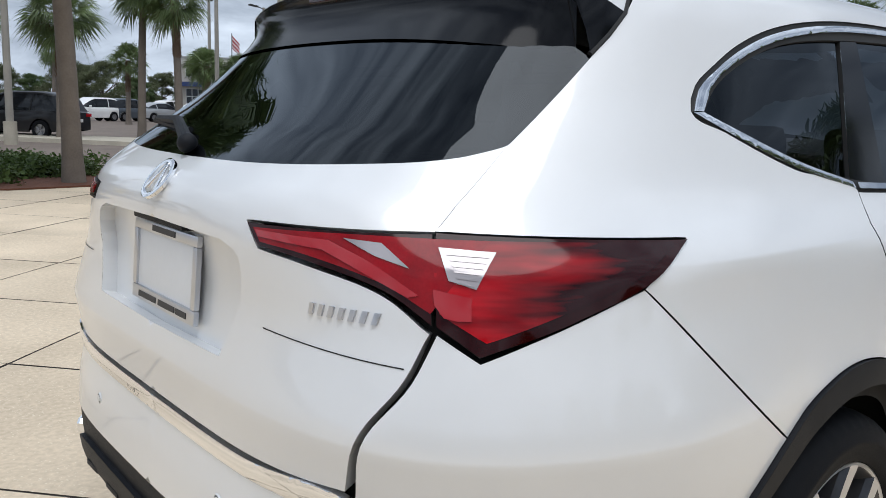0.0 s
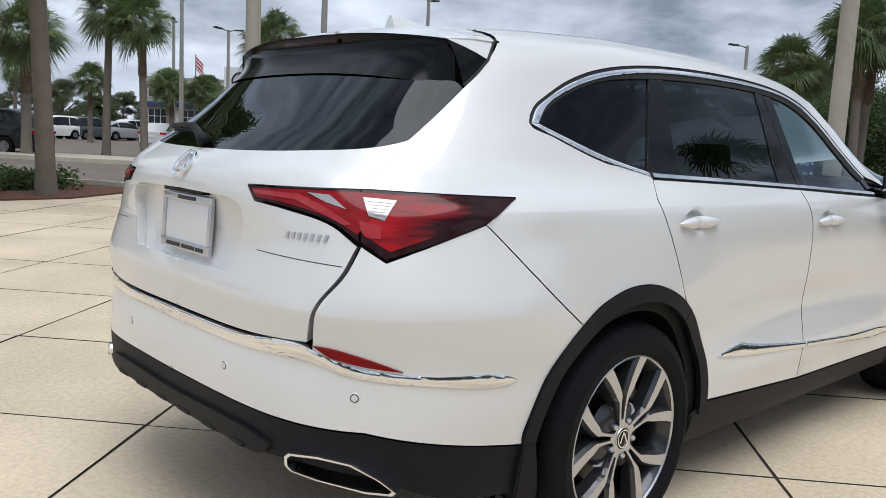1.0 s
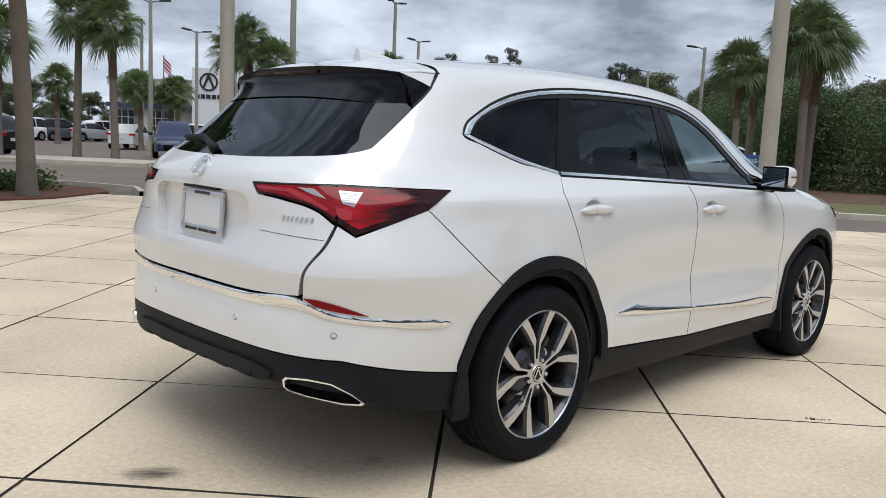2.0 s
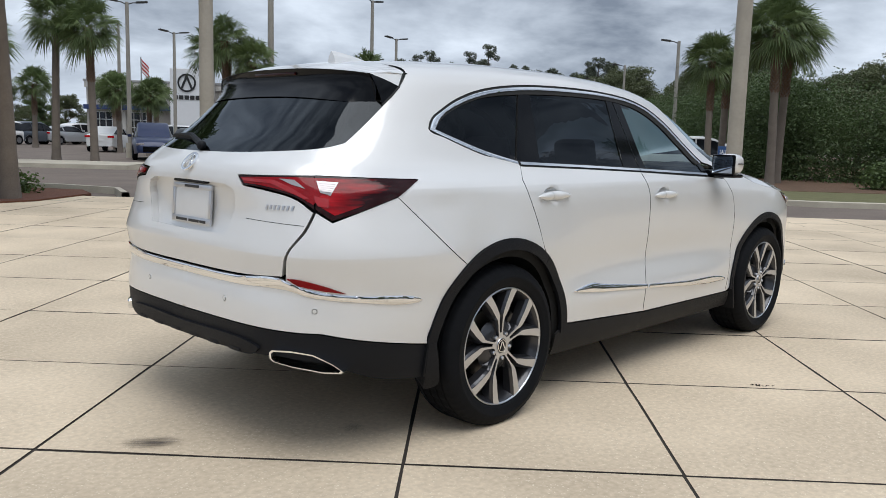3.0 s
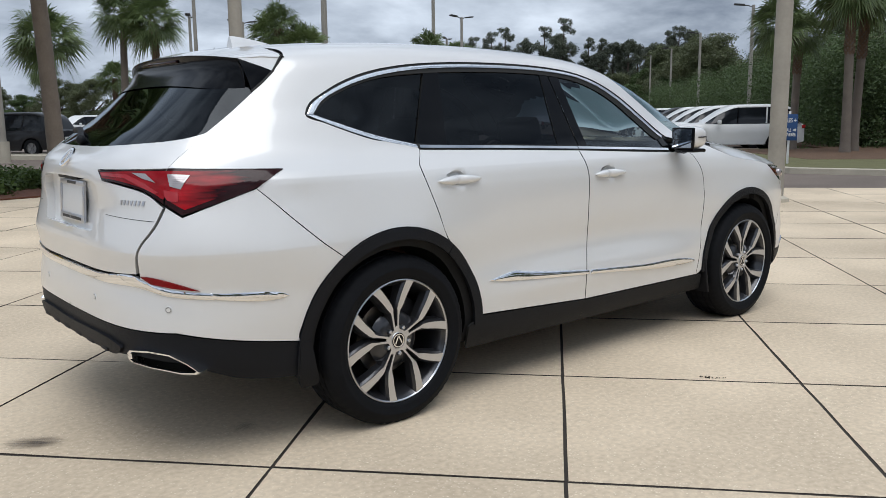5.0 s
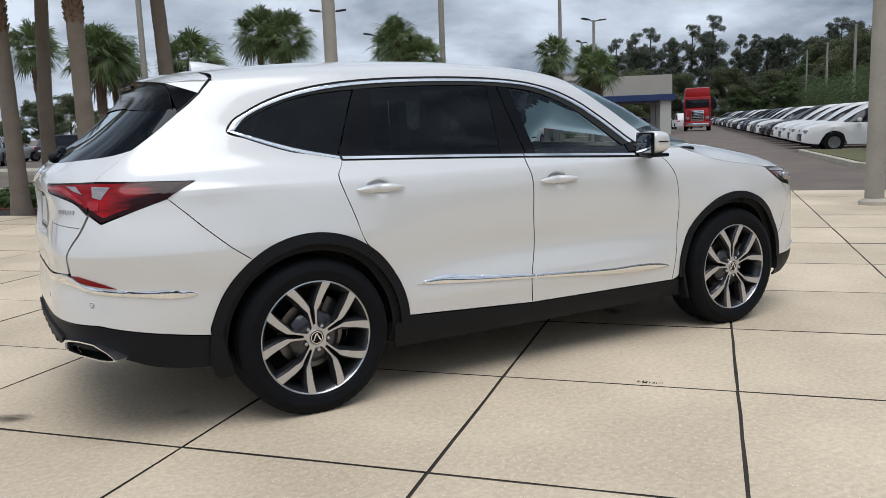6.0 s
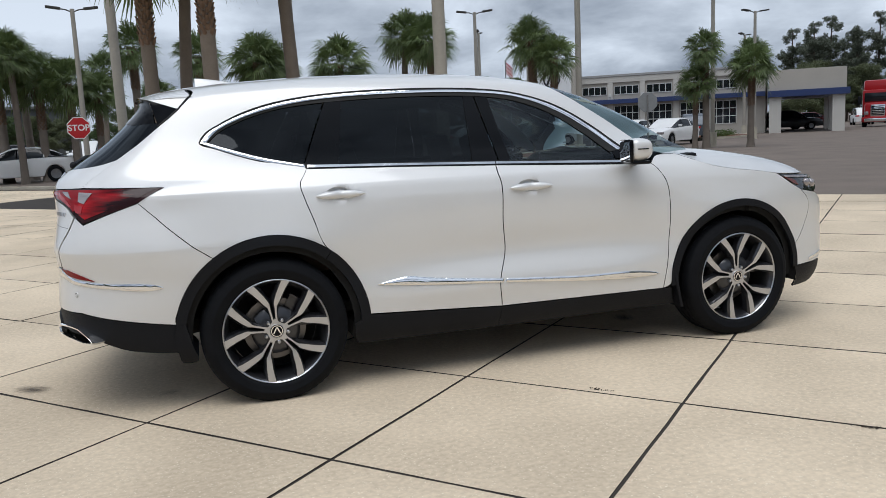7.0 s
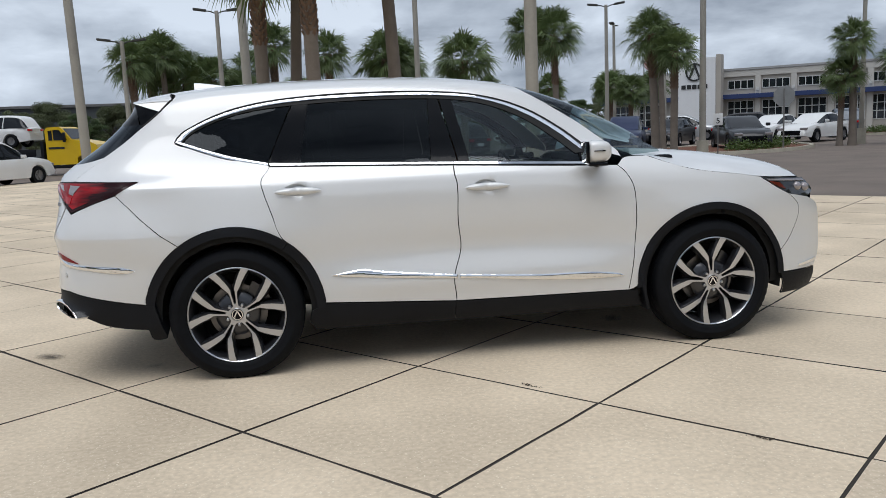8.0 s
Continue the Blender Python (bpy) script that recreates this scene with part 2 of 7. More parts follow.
def flank(x, h):
    """Half the body's width before the corners round off, with haunches, door hollow and taper."""
    w = half_width(h)
    low = np.clip((1.16 - h) / 0.3, 0, 1)
    w = w + 0.046 * low * bell(h, 0.78, 0.21) * (bell(x, 0.0, 0.46) + 0.9 * bell(x, 2.89, 0.50))
    w = w + 0.015 * bell(h, 0.50, 0.07) * np.clip((x - 0.45) / 0.4, 0, 1) * np.clip((2.4 - x) / 0.3, 0, 1)
    w = w + 0.022 * bell(h, 0.68, 0.16) * bell(x, -0.55, 0.32) + 0.022 * bell(h, 1.13, 0.05) * bell(x, -0.5, 0.35)
    for mx, mz in HANDLES:  # cups behind the handles
        w = w - 0.026 * np.clip((1.0 - np.hypot((x - mx) / 0.058, (h - mz - 0.008) / 0.036)) / 0.35, 0, 1)
    w = w + 0.034 * np.clip((-0.22 - x) / 0.35, 0, 1) * crease(h)
    w = w + 0.0065 * np.interp(h, (1.055, 1.112, 1.165), (0.0, 1.0, 0.0)) * np.clip((x + 0.75) / 0.3, 0, 1) * np.clip((2.75 - x) / 0.5, 0, 1)  # shoulder line
    w = w - 0.018 * bell(h, 0.69, 0.09) * bell(x, 1.45, 0.75)
    w = w - 0.03 * np.clip((h - 1.1) / 0.3, 0, 1) * np.clip((0.3 - x) / 0.7, 0, 1.6)
    w = w - 0.035 * np.clip((h - 1.0) / 0.4, 0, 1) * np.clip((x - 1.6) / 0.7, 0, 1.2)
    return np.maximum(w, 0)


def side_y(x, h):
    """|y| of the skin above the side-view point."""
    w = flank(x, h)
    back = np.clip((REAR_X - x) / (REAR_X - tail_at(h)), 0, 1)
    front = np.clip((x - FRONT_X) / (nose_line(h) - FRONT_X), 0, 1)
    n = rear_round(h)
    return w * (1 - back**n) ** (1 / n) * (1 - front**FRONT_N) ** (1 / FRONT_N)


def tail_x(y, h):
    """x of the skin on the tail, at |y|."""
    w = flank(np.full_like(np.asarray(h, float), -0.9), h)
    k = np.clip(np.abs(y) / np.maximum(w, 1e-6), 0, 1)
    n = rear_round(h)
    return REAR_X - (REAR_X - tail_at(h)) * (1 - k**n) ** (1 / n)


def solve_q(q, h, ends):
    """x and |y| on the skin from the coordinate round the corner: q = x + |y| (tail) or x - |y| (nose)."""
    q, h = np.asarray(q, float), np.asarray(h, float)
    lo, hi = (tail_at(h), np.full_like(h, 2.95)) if ends > 0 else (np.full_like(h, 0.1), nose_line(h))
    for _ in range(46):
        mid = (lo + hi) / 2
        low = mid + ends * side_y(mid, h) < q
        lo, hi = np.where(low, mid, lo), np.where(low, hi, mid)
    x = (lo + hi) / 2
    return x, side_y(x, h)


_hs = np.linspace(0.1, 1.72, 700)
_ws = half_width(_hs)
_arc = np.concatenate(([0], np.cumsum(np.hypot(np.diff(_hs), np.diff(_ws)))))


def v_of(h):
    return np.interp(h, _hs, _arc)


def h_of(v):
    return np.interp(v, _arc, _hs)


# ---------------------------------------------------------------- mesh helpers
def part(name, bm, material, parent=None, label="", smooth=True, place=None):
    """Links a bmesh as one mesh object under its thing or part."""
    me = bpy.data.meshes.new(name)
    bm.normal_update()
    bm.to_mesh(me)
    bm.free()
    if smooth:
        me.polygons.foreach_set("use_smooth", [True] * len(me.polygons))
        me.set_sharp_from_angle(angle=radians(38))
    for m in (material if isinstance(material, (list, tuple)) else [material]):
        me.materials.append(m)
    ob = new(name, me)
    if parent is not None:
        ob.parent = parent
    if place is not None:
        ob.matrix_basis = place
    if label:
        tagged(ob, label)
    return ob


def thing(name, label, category, place=None, group="", kind=""):
    ob = new(name)
    ob.empty_display_size = 0.1
    if place is not None:
        ob.matrix_basis = place
    return tagged(ob, label, category, group, kind)


def box(bm, x0, y0, z0, x1, y1, z1, bevel=0.0, turn=None):
    got = bmesh.ops.create_cube(bm, size=1)["verts"]
    m = Matrix.Translation(((x0 + x1) / 2, (y0 + y1) / 2, (z0 + z1) / 2)) @ Matrix.Diagonal((x1 - x0, y1 - y0, z1 - z0, 1))
    bmesh.ops.transform(bm, matrix=(turn @ m) if turn else m, verts=got)
    if bevel:
        edges = list({e for v in got for e in v.link_edges})
        bmesh.ops.bevel(bm, geom=edges, offset=bevel, segments=2, affect="EDGES", profile=0.6)
    return bm


def orient(bm, outward):
    """Turns each face so that its normal goes along outward(centre)."""
    bm.normal_update()
    for f in bm.faces:
        if f.normal.dot(outward(f.calc_center_median())) < 0:
            f.normal_flip()
    return bm


def tube(bm, points, radii, sides=10, caps=True):
    """A round bar along the points, with a radius at each."""
    pts = [Vector(p) for p in points]
    rings = []
    for i, p in enumerate(pts):
        d = (pts[min(i + 1, len(pts) - 1)] - pts[max(i - 1, 0)]).normalized()
        a = d.orthogonal().normalized() if i == 0 else (a - d * a.dot(d)).normalized()
        b = d.cross(a)
        r = radii[i] if isinstance(radii, (list, tuple)) else radii
        rings.append([bm.verts.new(p + r * (math.cos(6.28318 * k / sides) * a + math.sin(6.28318 * k / sides) * b)) for k in range(sides)])
    for r0, r1 in zip(rings, rings[1:]):
        for k in range(sides):
            bm.faces.new((r0[k], r0[(k + 1) % sides], r1[(k + 1) % sides], r1[k]))
    if caps:
        bm.faces.new(rings[0][::-1])
        bm.faces.new(rings[-1])
    return bm


def revolve(bm, profile, sides=64, axis="Y", span=6.28318530718, wobble=None):
    """Turns (radius, along) points about an axis through the origin."""
    rings = []
    full = abs(span - 6.28318530718) < 1e-6
    for k in range(sides + (0 if full else 1)):
        a = span * k / sides
        ring = []
        for j, (r, s) in enumerate(profile):
            rr = r + (wobble(k, j) if wobble else 0)
            ring.append(bm.verts.new((rr * math.cos(a), s, rr * math.sin(a)) if axis == "Y" else (rr * math.cos(a), rr * math.sin(a), s)))
        rings.append(ring)
    for k in range(len(rings) if full else len(rings) - 1):
        r0, r1 = rings[k], rings[(k + 1) % len(rings)]
        for j in range(len(profile) - 1):
            f = (r0[j], r0[j + 1], r1[j + 1], r1[j])
            if len({v.co.to_tuple(6) for v in f}) > 2:
                bm.faces.new(f)
    return bm


from mathutils.geometry import delaunay_2d_cdt


def R(y, z, corner=""):
    """An outline point on the tail, by its distance from the middle and its height."""
    return ("R", y, z, corner)


def to_domain(points, ends):
    """Side-view (x, z) and tail (y, z) points to the skin's flat coordinates, smoothed between corners."""
    flat, sharp, full = [], [], []
    for k, p in enumerate(points):  # a run along the middle of the tail follows its curve
        full.append(p)
        nxt = points[(k + 1) % len(points)]
        if p[0] == "R" and nxt[0] == "R" and p[1] == 0 and nxt[1] == 0:
            full += [R(0, p[2] + (nxt[2] - p[2]) * i / 12, "c") for i in range(1, 12)]
    for p in full:
        if p[0] == "R":
            _, y, z, c = p
            x = -0.9
            for _ in range(8):
                h = own_height(x, z)
                x = float(tail_x(np.array(float(y)), h))
            q = x + ends * abs(y)
        else:
            x, z = p[0], p[1]
            c = p[2] if len(p) > 2 else ""
            h = own_height(x, z)
            q = x + ends * float(side_y(np.array(float(x)), h))
        flat.append((float(q), float(v_of(h))))
        sharp.append(bool(c))
    n = len(flat)
    out = []
    for i in range(n):
        a, b = flat[i], flat[(i + 1) % n]
        before = flat[i - 1] if not sharp[i] else (2 * a[0] - b[0], 2 * a[1] - b[1])
        after = flat[(i + 2) % n] if not sharp[(i + 1) % n] else (2 * b[0] - a[0], 2 * b[1] - a[1])
        length = math.hypot(b[0] - a[0], b[1] - a[1])
        steps = max(1, min(24, int(length / 0.02)))
        l0 = max(1e-6, math.hypot(a[0] - before[0], a[1] - before[1]))
        l1 = max(1e-6, math.hypot(after[0] - b[0], after[1] - b[1]))
        ta = [((b[k] - a[k]) / max(length, 1e-6) + (a[k] - before[k]) / l0) / 2 * length for k in (0, 1)]
        tb = [((after[k] - b[k]) / l1 + (b[k] - a[k]) / max(length, 1e-6)) / 2 * length for k in (0, 1)]
        for s in range(steps):
            t = s / steps
            h00, h10, h01, h11 = 2 * t**3 - 3 * t**2 + 1, t**3 - 2 * t**2 + t, 3 * t**2 - 2 * t**3, t**3 - t**2
            out.append(tuple(h00 * a[k] + h10 * ta[k] + h01 * b[k] + h11 * tb[k] for k in (0, 1)))
    return out


def skin(flat, ends, off=0.0):
    """Flat coordinates to places on the right-hand skin, and its outward normals."""
    q, v = np.array([p[0] for p in flat]), np.array([p[1] for p in flat])

    def at(q, v):
        h = h_of(v)
        x, y = solve_q(q, h, ends)
        return np.stack((x, -y, height_of(x, h)), 1)
    e = 0.004
    p = at(q, v)
    n = np.cross(at(q + e, v) - at(q - e, v), at(q, v + e) - at(q, v - e))
    n /= np.maximum(np.linalg.norm(n, axis=1, keepdims=True), 1e-9)
    n[n[:, 1] > 0.3] *= -1
    return p + off * n, n


def panel(name, points, material, parent, off=0.0, gap=0.0, thick=0.012, ends=1, step=0.04, whole=False, label="", both=True, crown=0.0, dark_rim=True, folds=(), cups=()):
    """A piece of the body's skin inside an outline. whole: joined with its mirror image across the middle; both: repeated on the left side."""
    # Edge faces are coloured near black to paint shade into the gaps.
    if gap and dark_rim:
        material = [material, seal_and_shade]
    edge = to_domain(points, ends)
    n = len(edge)
    area = sum(edge[i][0] * edge[(i + 1) % n][1] - edge[(i + 1) % n][0] * edge[i][1] for i in range(n))
    if area < 0:
        edge = edge[::-1]
    if gap:
        moved = []
        for i in range(n):
            a, b, c = edge[i - 1], edge[i], edge[(i + 1) % n]
            dx, dy = c[0] - a[0], c[1] - a[1]
            d = max(1e-9, math.hypot(dx, dy))
            moved.append((b[0] - gap * dy / d, b[1] + gap * dx / d))
        edge = moved
    q0, q1 = min(p[0] for p in edge), max(p[0] for p in edge)
    v0, v1 = min(p[1] for p in edge), max(p[1] for p in edge)
    inner = []
    rows = int((v1 - v0) / step) + 1
    cols = int((q1 - q0) / step) + 1
    for i in range(rows):
        for j in range(cols):
            p = (q0 + (j + 0.5 + 0.25 * (i % 2)) * (q1 - q0) / cols, v0 + (i + 0.5) * (v1 - v0) / rows)
            inner.append(p)
    for z in folds:  # tight rows of points along a folded line
        v = float(v_of(z))
        inner = [p for p in inner if abs(p[1] - v) > 0.014]
        inner += [(q0 + (k + 0.5) * 0.018, v + d) for k in range(int((q1 - q0) / 0.018)) for d in (-0.004, 0.004)]
    for x, z in cups:  # rings of points round a pressed cup
        c, v = x + ends * float(side_y(np.array(x), z)), float(v_of(z + 0.008))
        inner = [p for p in inner if math.hypot((p[0] - c) / 0.058, (p[1] - v) / 0.036) > 1.25]
        inner += [(c + 0.058 * r_c * math.cos(6.28318 * k / 28), v + 0.036 * r_c * math.sin(6.28318 * k / 28)) for r_c in (0.35, 0.62, 0.68, 0.98, 1.04) for k in range(28)]
    shape = np.array(edge)

    def inside(p):
        a, b = shape, np.roll(shape, -1, 0)
        cross = ((a[:, 1] > p[1]) != (b[:, 1] > p[1])) & (p[0] < (b[:, 0] - a[:, 0]) * (p[1] - a[:, 1]) / (b[:, 1] - a[:, 1] + 1e-12) + a[:, 0])
        return cross.sum() % 2 == 1
    if folds:
        inner = [p for p in inner if inside(p)]
    rim = np.array(edge)
    inner = [p for p in inner if np.min((rim[:, 0] - p[0]) ** 2 + (rim[:, 1] - p[1]) ** 2) > min(0.35 * step, 0.006 if folds or cups else 1) ** 2]
    verts = [Vector(p) for p in edge + inner]
    got = delaunay_2d_cdt(verts, [], [list(range(n))], 1, 1e-6)
    flat, faces = [tuple(v) for v in got[0]], got[2]
    place, normal = skin(flat, ends, off)
    if crown:  # swells between its edges, like a pressed moulding
        pts = np.array(flat)
        rim2 = np.concatenate([rim + (np.roll(rim, -1, 0) - rim) * k for k in (0, 0.25, 0.5, 0.75)])
        far = np.sqrt(((pts[:, None, :] - rim2[None]) ** 2).sum(2).min(1))
        top = max(far.max(), 1e-6)
        place = place + normal * (crown * np.sqrt(1 - (1 - far / top) ** 2))[:, None]
    if whole:
        place[np.abs(place[:, 1]) < 0.006, 1] = 0
    bm = bmesh.new()
    vs = [bm.verts.new(p) for p in place]
    made = []
    for f in faces:
        if len(set(f)) == 3:
            a, b, c = (Vector(place[i]) for i in f)
            face_n = (b - a).cross(c - a)
            want = Vector(normal[f[0]] + normal[f[1]] + normal[f[2]])
            made.append(bm.faces.new([vs[i] for i in (f if face_n.dot(want) >= 0 else f[::-1])]))
    bm.normal_update()
    if thick:
        bm.verts.index_update()
        for e in [e for e in bm.edges if len(e.link_faces) == 1]:
            a, b = e.verts
            i, j = a.index, b.index
            if whole and abs(a.co.y) < 1e-5 and abs(b.co.y) < 1e-5:
                continue
            na, nb = Vector(normal[i]), Vector(normal[j])
            ring = [bm.verts.new(a.co - na * 0.0004), bm.verts.new(b.co - nb * 0.0004), bm.verts.new(b.co - nb * thick), bm.verts.new(a.co - na * thick)]
            loop = e.link_faces[0].loops
            forward = any(l.vert == a and l.link_loop_next.vert == b for l in loop)
            bm.faces.new(ring[::-1] if forward else ring).material_index = 1 if gap and dark_rim else 0
    if whole:
        other = bmesh.ops.duplicate(bm, geom=bm.verts[:] + bm.edges[:] + bm.faces[:])["geom"]
        ov = [g for g in other if isinstance(g, bmesh.types.BMVert)]
        of = [g for g in other if isinstance(g, bmesh.types.BMFace)]
        for v in ov:
            v.co.y = -v.co.y
        bmesh.ops.reverse_faces(bm, faces=of)
        bmesh.ops.remove_doubles(bm, verts=[v for v in bm.verts if abs(v.co.y) < 1e-5], dist=0.0005)
        return part(name, bm, material, parent, label)
    if both:
        left = bm.copy()
        for v in left.verts:
            v.co.y = -v.co.y
        bmesh.ops.reverse_faces(left, faces=left.faces[:])
        ob = part(name, bm, material, parent, label)
        return ob, part(name, left, material, parent, label)
    return part(name, bm, material, parent, label)


def arc_points(cx, cz, r, a0, a1, steps=10):
    return [(cx + r * math.cos(radians(a0 + (a1 - a0) * k / steps)), cz + r * math.sin(radians(a0 + (a1 - a0) * k / steps))) for k in range(steps + 1)]


def band(line_a, line_b):
    """An outline between two lines that run the same way."""
    first = [(*p[:2], "c") if k in (0, len(line_a) - 1) and p[0] != "R" else p for k, p in enumerate(line_a)]
    second = [(*p[:2], "c") if k in (0, len(line_b) - 1) and p[0] != "R" else p for k, p in enumerate(line_b)]
    return first + second[::-1]


# ---------------------------------------------------------------- the white SUV
suv = thing("suv", "pearl white family SUV with shut tailgate, parked on pale concrete", "car")
HUB_Z, WHEELBASE, ARCH_R, ARCH_F = 0.372, 2.89, 0.506, 0.492


def roof_at(x, c=""):
    return (x, float(roof_line(x)), c)


WINDOW_TOP = [(-0.30, 1.362), (-0.265, 1.41), (-0.20, 1.448), (-0.09, 1.50), (0.07, 1.55), (0.38, 1.595), (0.90, 1.612), (1.24, 1.602), (1.52, 1.568), (1.81, 1.47), (2.01, 1.345), (2.17, 1.21)]
WINDOW_LOW = [(-0.30, 1.362), (-0.22, 1.325), (-0.01, 1.252), (0.23, 1.203), (0.80, 1.182), (1.30, 1.162), (2.14, 1.122)]
GATE_EDGE = [(-0.315, 1.607), (-0.39, 1.535), (-0.47, 1.47), (-0.59, 1.375), (-0.72, 1.285, "c"), (-0.885, 1.162)]
LAMP_LOW = [(-0.49, 1.142), (-0.60, 1.092), (-0.74, 1.04), (-0.885, 0.985)]
DOOR_BACK = [(0.23, 1.20), (0.185, 1.136, "c"), (0.232, 0.935)]

# shell: roof, pillars and quarter panels in one
shell_line = (arc_points(0, HUB_Z, ARCH_R, 125, 56, 10) + DOOR_BACK[::-1] + [WINDOW_LOW[3]] + WINDOW_LOW[2::-1] + WINDOW_TOP[1:]
              + [(2.17, 1.21, "c"), (2.34, 1.165, "c"), (2.27, 1.26), (2.12, 1.38), (1.93, 1.505), (1.80, 1.585), (1.73, 1.635), roof_at(1.66, "c"), roof_at(-0.37, "c")]
              + [(-0.36, 1.655)] + GATE_EDGE[:-1] + [(*GATE_EDGE[-1], "c"), (-0.49, 1.150, "c"), (-0.62, 1.080, "c")])
shell_line[0] = (*shell_line[0], "c")
shell_line[10] = (*shell_line[10], "c")
body = panel("body_shell", shell_line, paint, suv, gap=0.0018, whole=True, step=0.035, folds=(0.845, 1.112))

# front and rear doors
rear_door_line = [(0.23, 1.20, "c"), (0.80, 1.18), (1.30, 1.16, "c"), (1.308, 1.05), (1.303, 0.84), (1.294, 0.60), (1.275, 0.362, "c"), (0.505, 0.405, "c")] + arc_points(0, HUB_Z, ARCH_R, 5, 55, 8) + [(0.232, 0.935), (0.185, 1.136, "c")]
rear_doors = panel("rear_door", rear_door_line, paint, suv, gap=0.0028, step=0.022, cups=HANDLES[:1], folds=(1.112,))
FENDER_SEAM = [(2.30, 1.118, "c"), (2.334, 1.086), (2.360, 1.047), (2.380, 1.004), (2.391, 0.955), (2.395, 0.885), (2.396, 0.810), (2.394, 0.735), (2.389, 0.655), (2.380, 0.565), (2.366, 0.465), (2.345, 0.352, "c")]
front_door_line = [(1.30, 1.16, "c"), (2.12, 1.122)] + FENDER_SEAM + [ (1.275, 0.362, "c"), (1.294, 0.60), (1.303, 0.84), (1.308, 1.05)]
front_doors = panel("front_door", front_door_line, paint, suv, gap=0.0028, step=0.022, cups=HANDLES[1:], folds=(1.112,))

# front fenders, nose and hood
lamp_shell = mat("smoky_lamp_cover", (0.045, 0.048, 0.055), 0.12, metal=0.5, coat=1.0, vary=0.4, scale=30)
HOOD_EDGE = [(2.50, 1.162), (2.60, 1.125), (2.72, 1.085), (2.86, 1.055), (3.05, 1.03), (3.21, 1.005)]
fender_line = (FENDER_SEAM[::-1] + [(2.36, 1.16), (2.50, 1.162, "c")] + HOOD_EDGE[1:-1]
               + [(3.21, 1.003, "c"), (3.33, 0.93), (3.42, 0.885, "c"), (3.50, 0.80), (3.46, 0.66), (3.345, 0.52, "c")] + arc_points(WHEELBASE, HUB_Z, ARCH_F, 20, 180, 14))
fenders = panel("front_fender", fender_line, paint, suv, gap=0.002, ends=-1, step=0.035)
nose_half = [(3.46, 0.66), (3.50, 0.80), (3.42, 0.885, "c"), (3.60, 0.85, "c"), (3.70, 0.78), (3.72, 0.5), (3.66, 0.40, "c"), (3.38, 0.39, "c"), (3.345, 0.52, "c")]
panel("front_bumper", nose_half, paint, suv, gap=0.002, ends=-1)
panel("lower_front_bumper", [(3.365, 0.385, "c"), (3.66, 0.395, "c"), (3.66, 0.25, "c"), (3.40, 0.24, "c")], plastic, suv, ends=-1)
panel("bumper_blade", [(3.50, 0.43, "c"), (3.665, 0.455, "c"), (3.665, 0.435, "c"), (3.50, 0.415, "c")], chrome, suv, off=0.008, ends=-1)
lamps = panel("headlamp", [(3.21, 1.0, "c"), (3.60, 0.975, "c"), (3.66, 0.90), (3.60, 0.855, "c"), (3.42, 0.888), (3.33, 0.93)], lamp_shell, suv, off=-0.006, ends=-1, gap=0.002)
for lamp in lamps:
    side = -1 if lamp.data.vertices[0].co.y < 0 else 1
    for x, z, r in ((3.50, 0.925, 0.026), (3.57, 0.915, 0.026)):
        bm = bmesh.new()
        revolve(bm, [(0.001, 0.012), (r * 0.7, 0.008), (r, 0), (r * 1.1, -0.02)], 20)
        h = own_height(x, z)
        y = float(side_y(np.array(x), h))
        part("lamp_element", bm, clear_lens, lamp, place=Matrix.Translation((x, side * (y + 0.002), z)) @ Matrix.Rotation(radians(90 - side * 90), 4, "Z"))
panel("headlamp_strip", [(3.26, 0.985, "c"), (3.58, 0.963, "c"), (3.58, 0.953, "c"), (3.28, 0.972, "c")], clear_lens, suv, off=0.003, ends=-1)

panel("side_marker", [(3.27, 0.972, "c"), (3.36, 0.955, "c"), (3.40, 0.915, "c"), (3.35, 0.930, "c")], mat("amber_lens", (0.13, 0.022, 0.012), 0.1, coat=0.5, vary=0.1), suv, off=0.002, ends=-1)

bm = bmesh.new()
hood_x = [2.42 + (3.72 - 2.42) * k / 26 for k in range(27)]
edge_z = pchip([2.4, 2.5, 2.60, 2.72, 2.86, 3.05, 3.21, 3.6, 3.72], [1.168, 1.162, 1.125, 1.085, 1.055, 1.03, 1.005, 0.975, 0.90])
crest_z = pchip([2.4, 2.6, 2.8, 3.2, 3.45, 3.6, 3.68, 3.72], [1.185, 1.182, 1.170, 1.118, 1.068, 1.018, 0.975, 0.90])
rows = []
for x in hood_x:
    ze = float(edge_z(x))
    ye = float(side_y(np.array(x), own_height(x, ze))) - 0.003 if x < 3.2 else max(0.05, 0.91 * (1 - ((x - 3.1) / 0.66) ** 3.2) ** 0.5)
    row = []
    for k in range(-12, 13):
        s = k / 12
        rise = 1 - abs(s) ** 5
        dip = 0.012 * math.exp(-((abs(s) - 0.62) / 0.1) ** 2)
        row.append(bm.verts.new((x, s * ye, ze + (float(crest_z(x)) - ze + 0.012) * rise + dip * (1 - (x - 2.4) / 1.4))))
    rows.append(row)
for a, b in zip(rows, rows[1:]):
    for k in range(24):
        bm.faces.new((a[k], b[k], b[k + 1], a[k + 1]))
part("hood", bm, paint, suv)
bm = bmesh.new()
box(bm, 3.70, -0.55, 0.42, 3.80, 0.55, 0.90, 0.03)
part("grille", bm, gloss_black, suv)

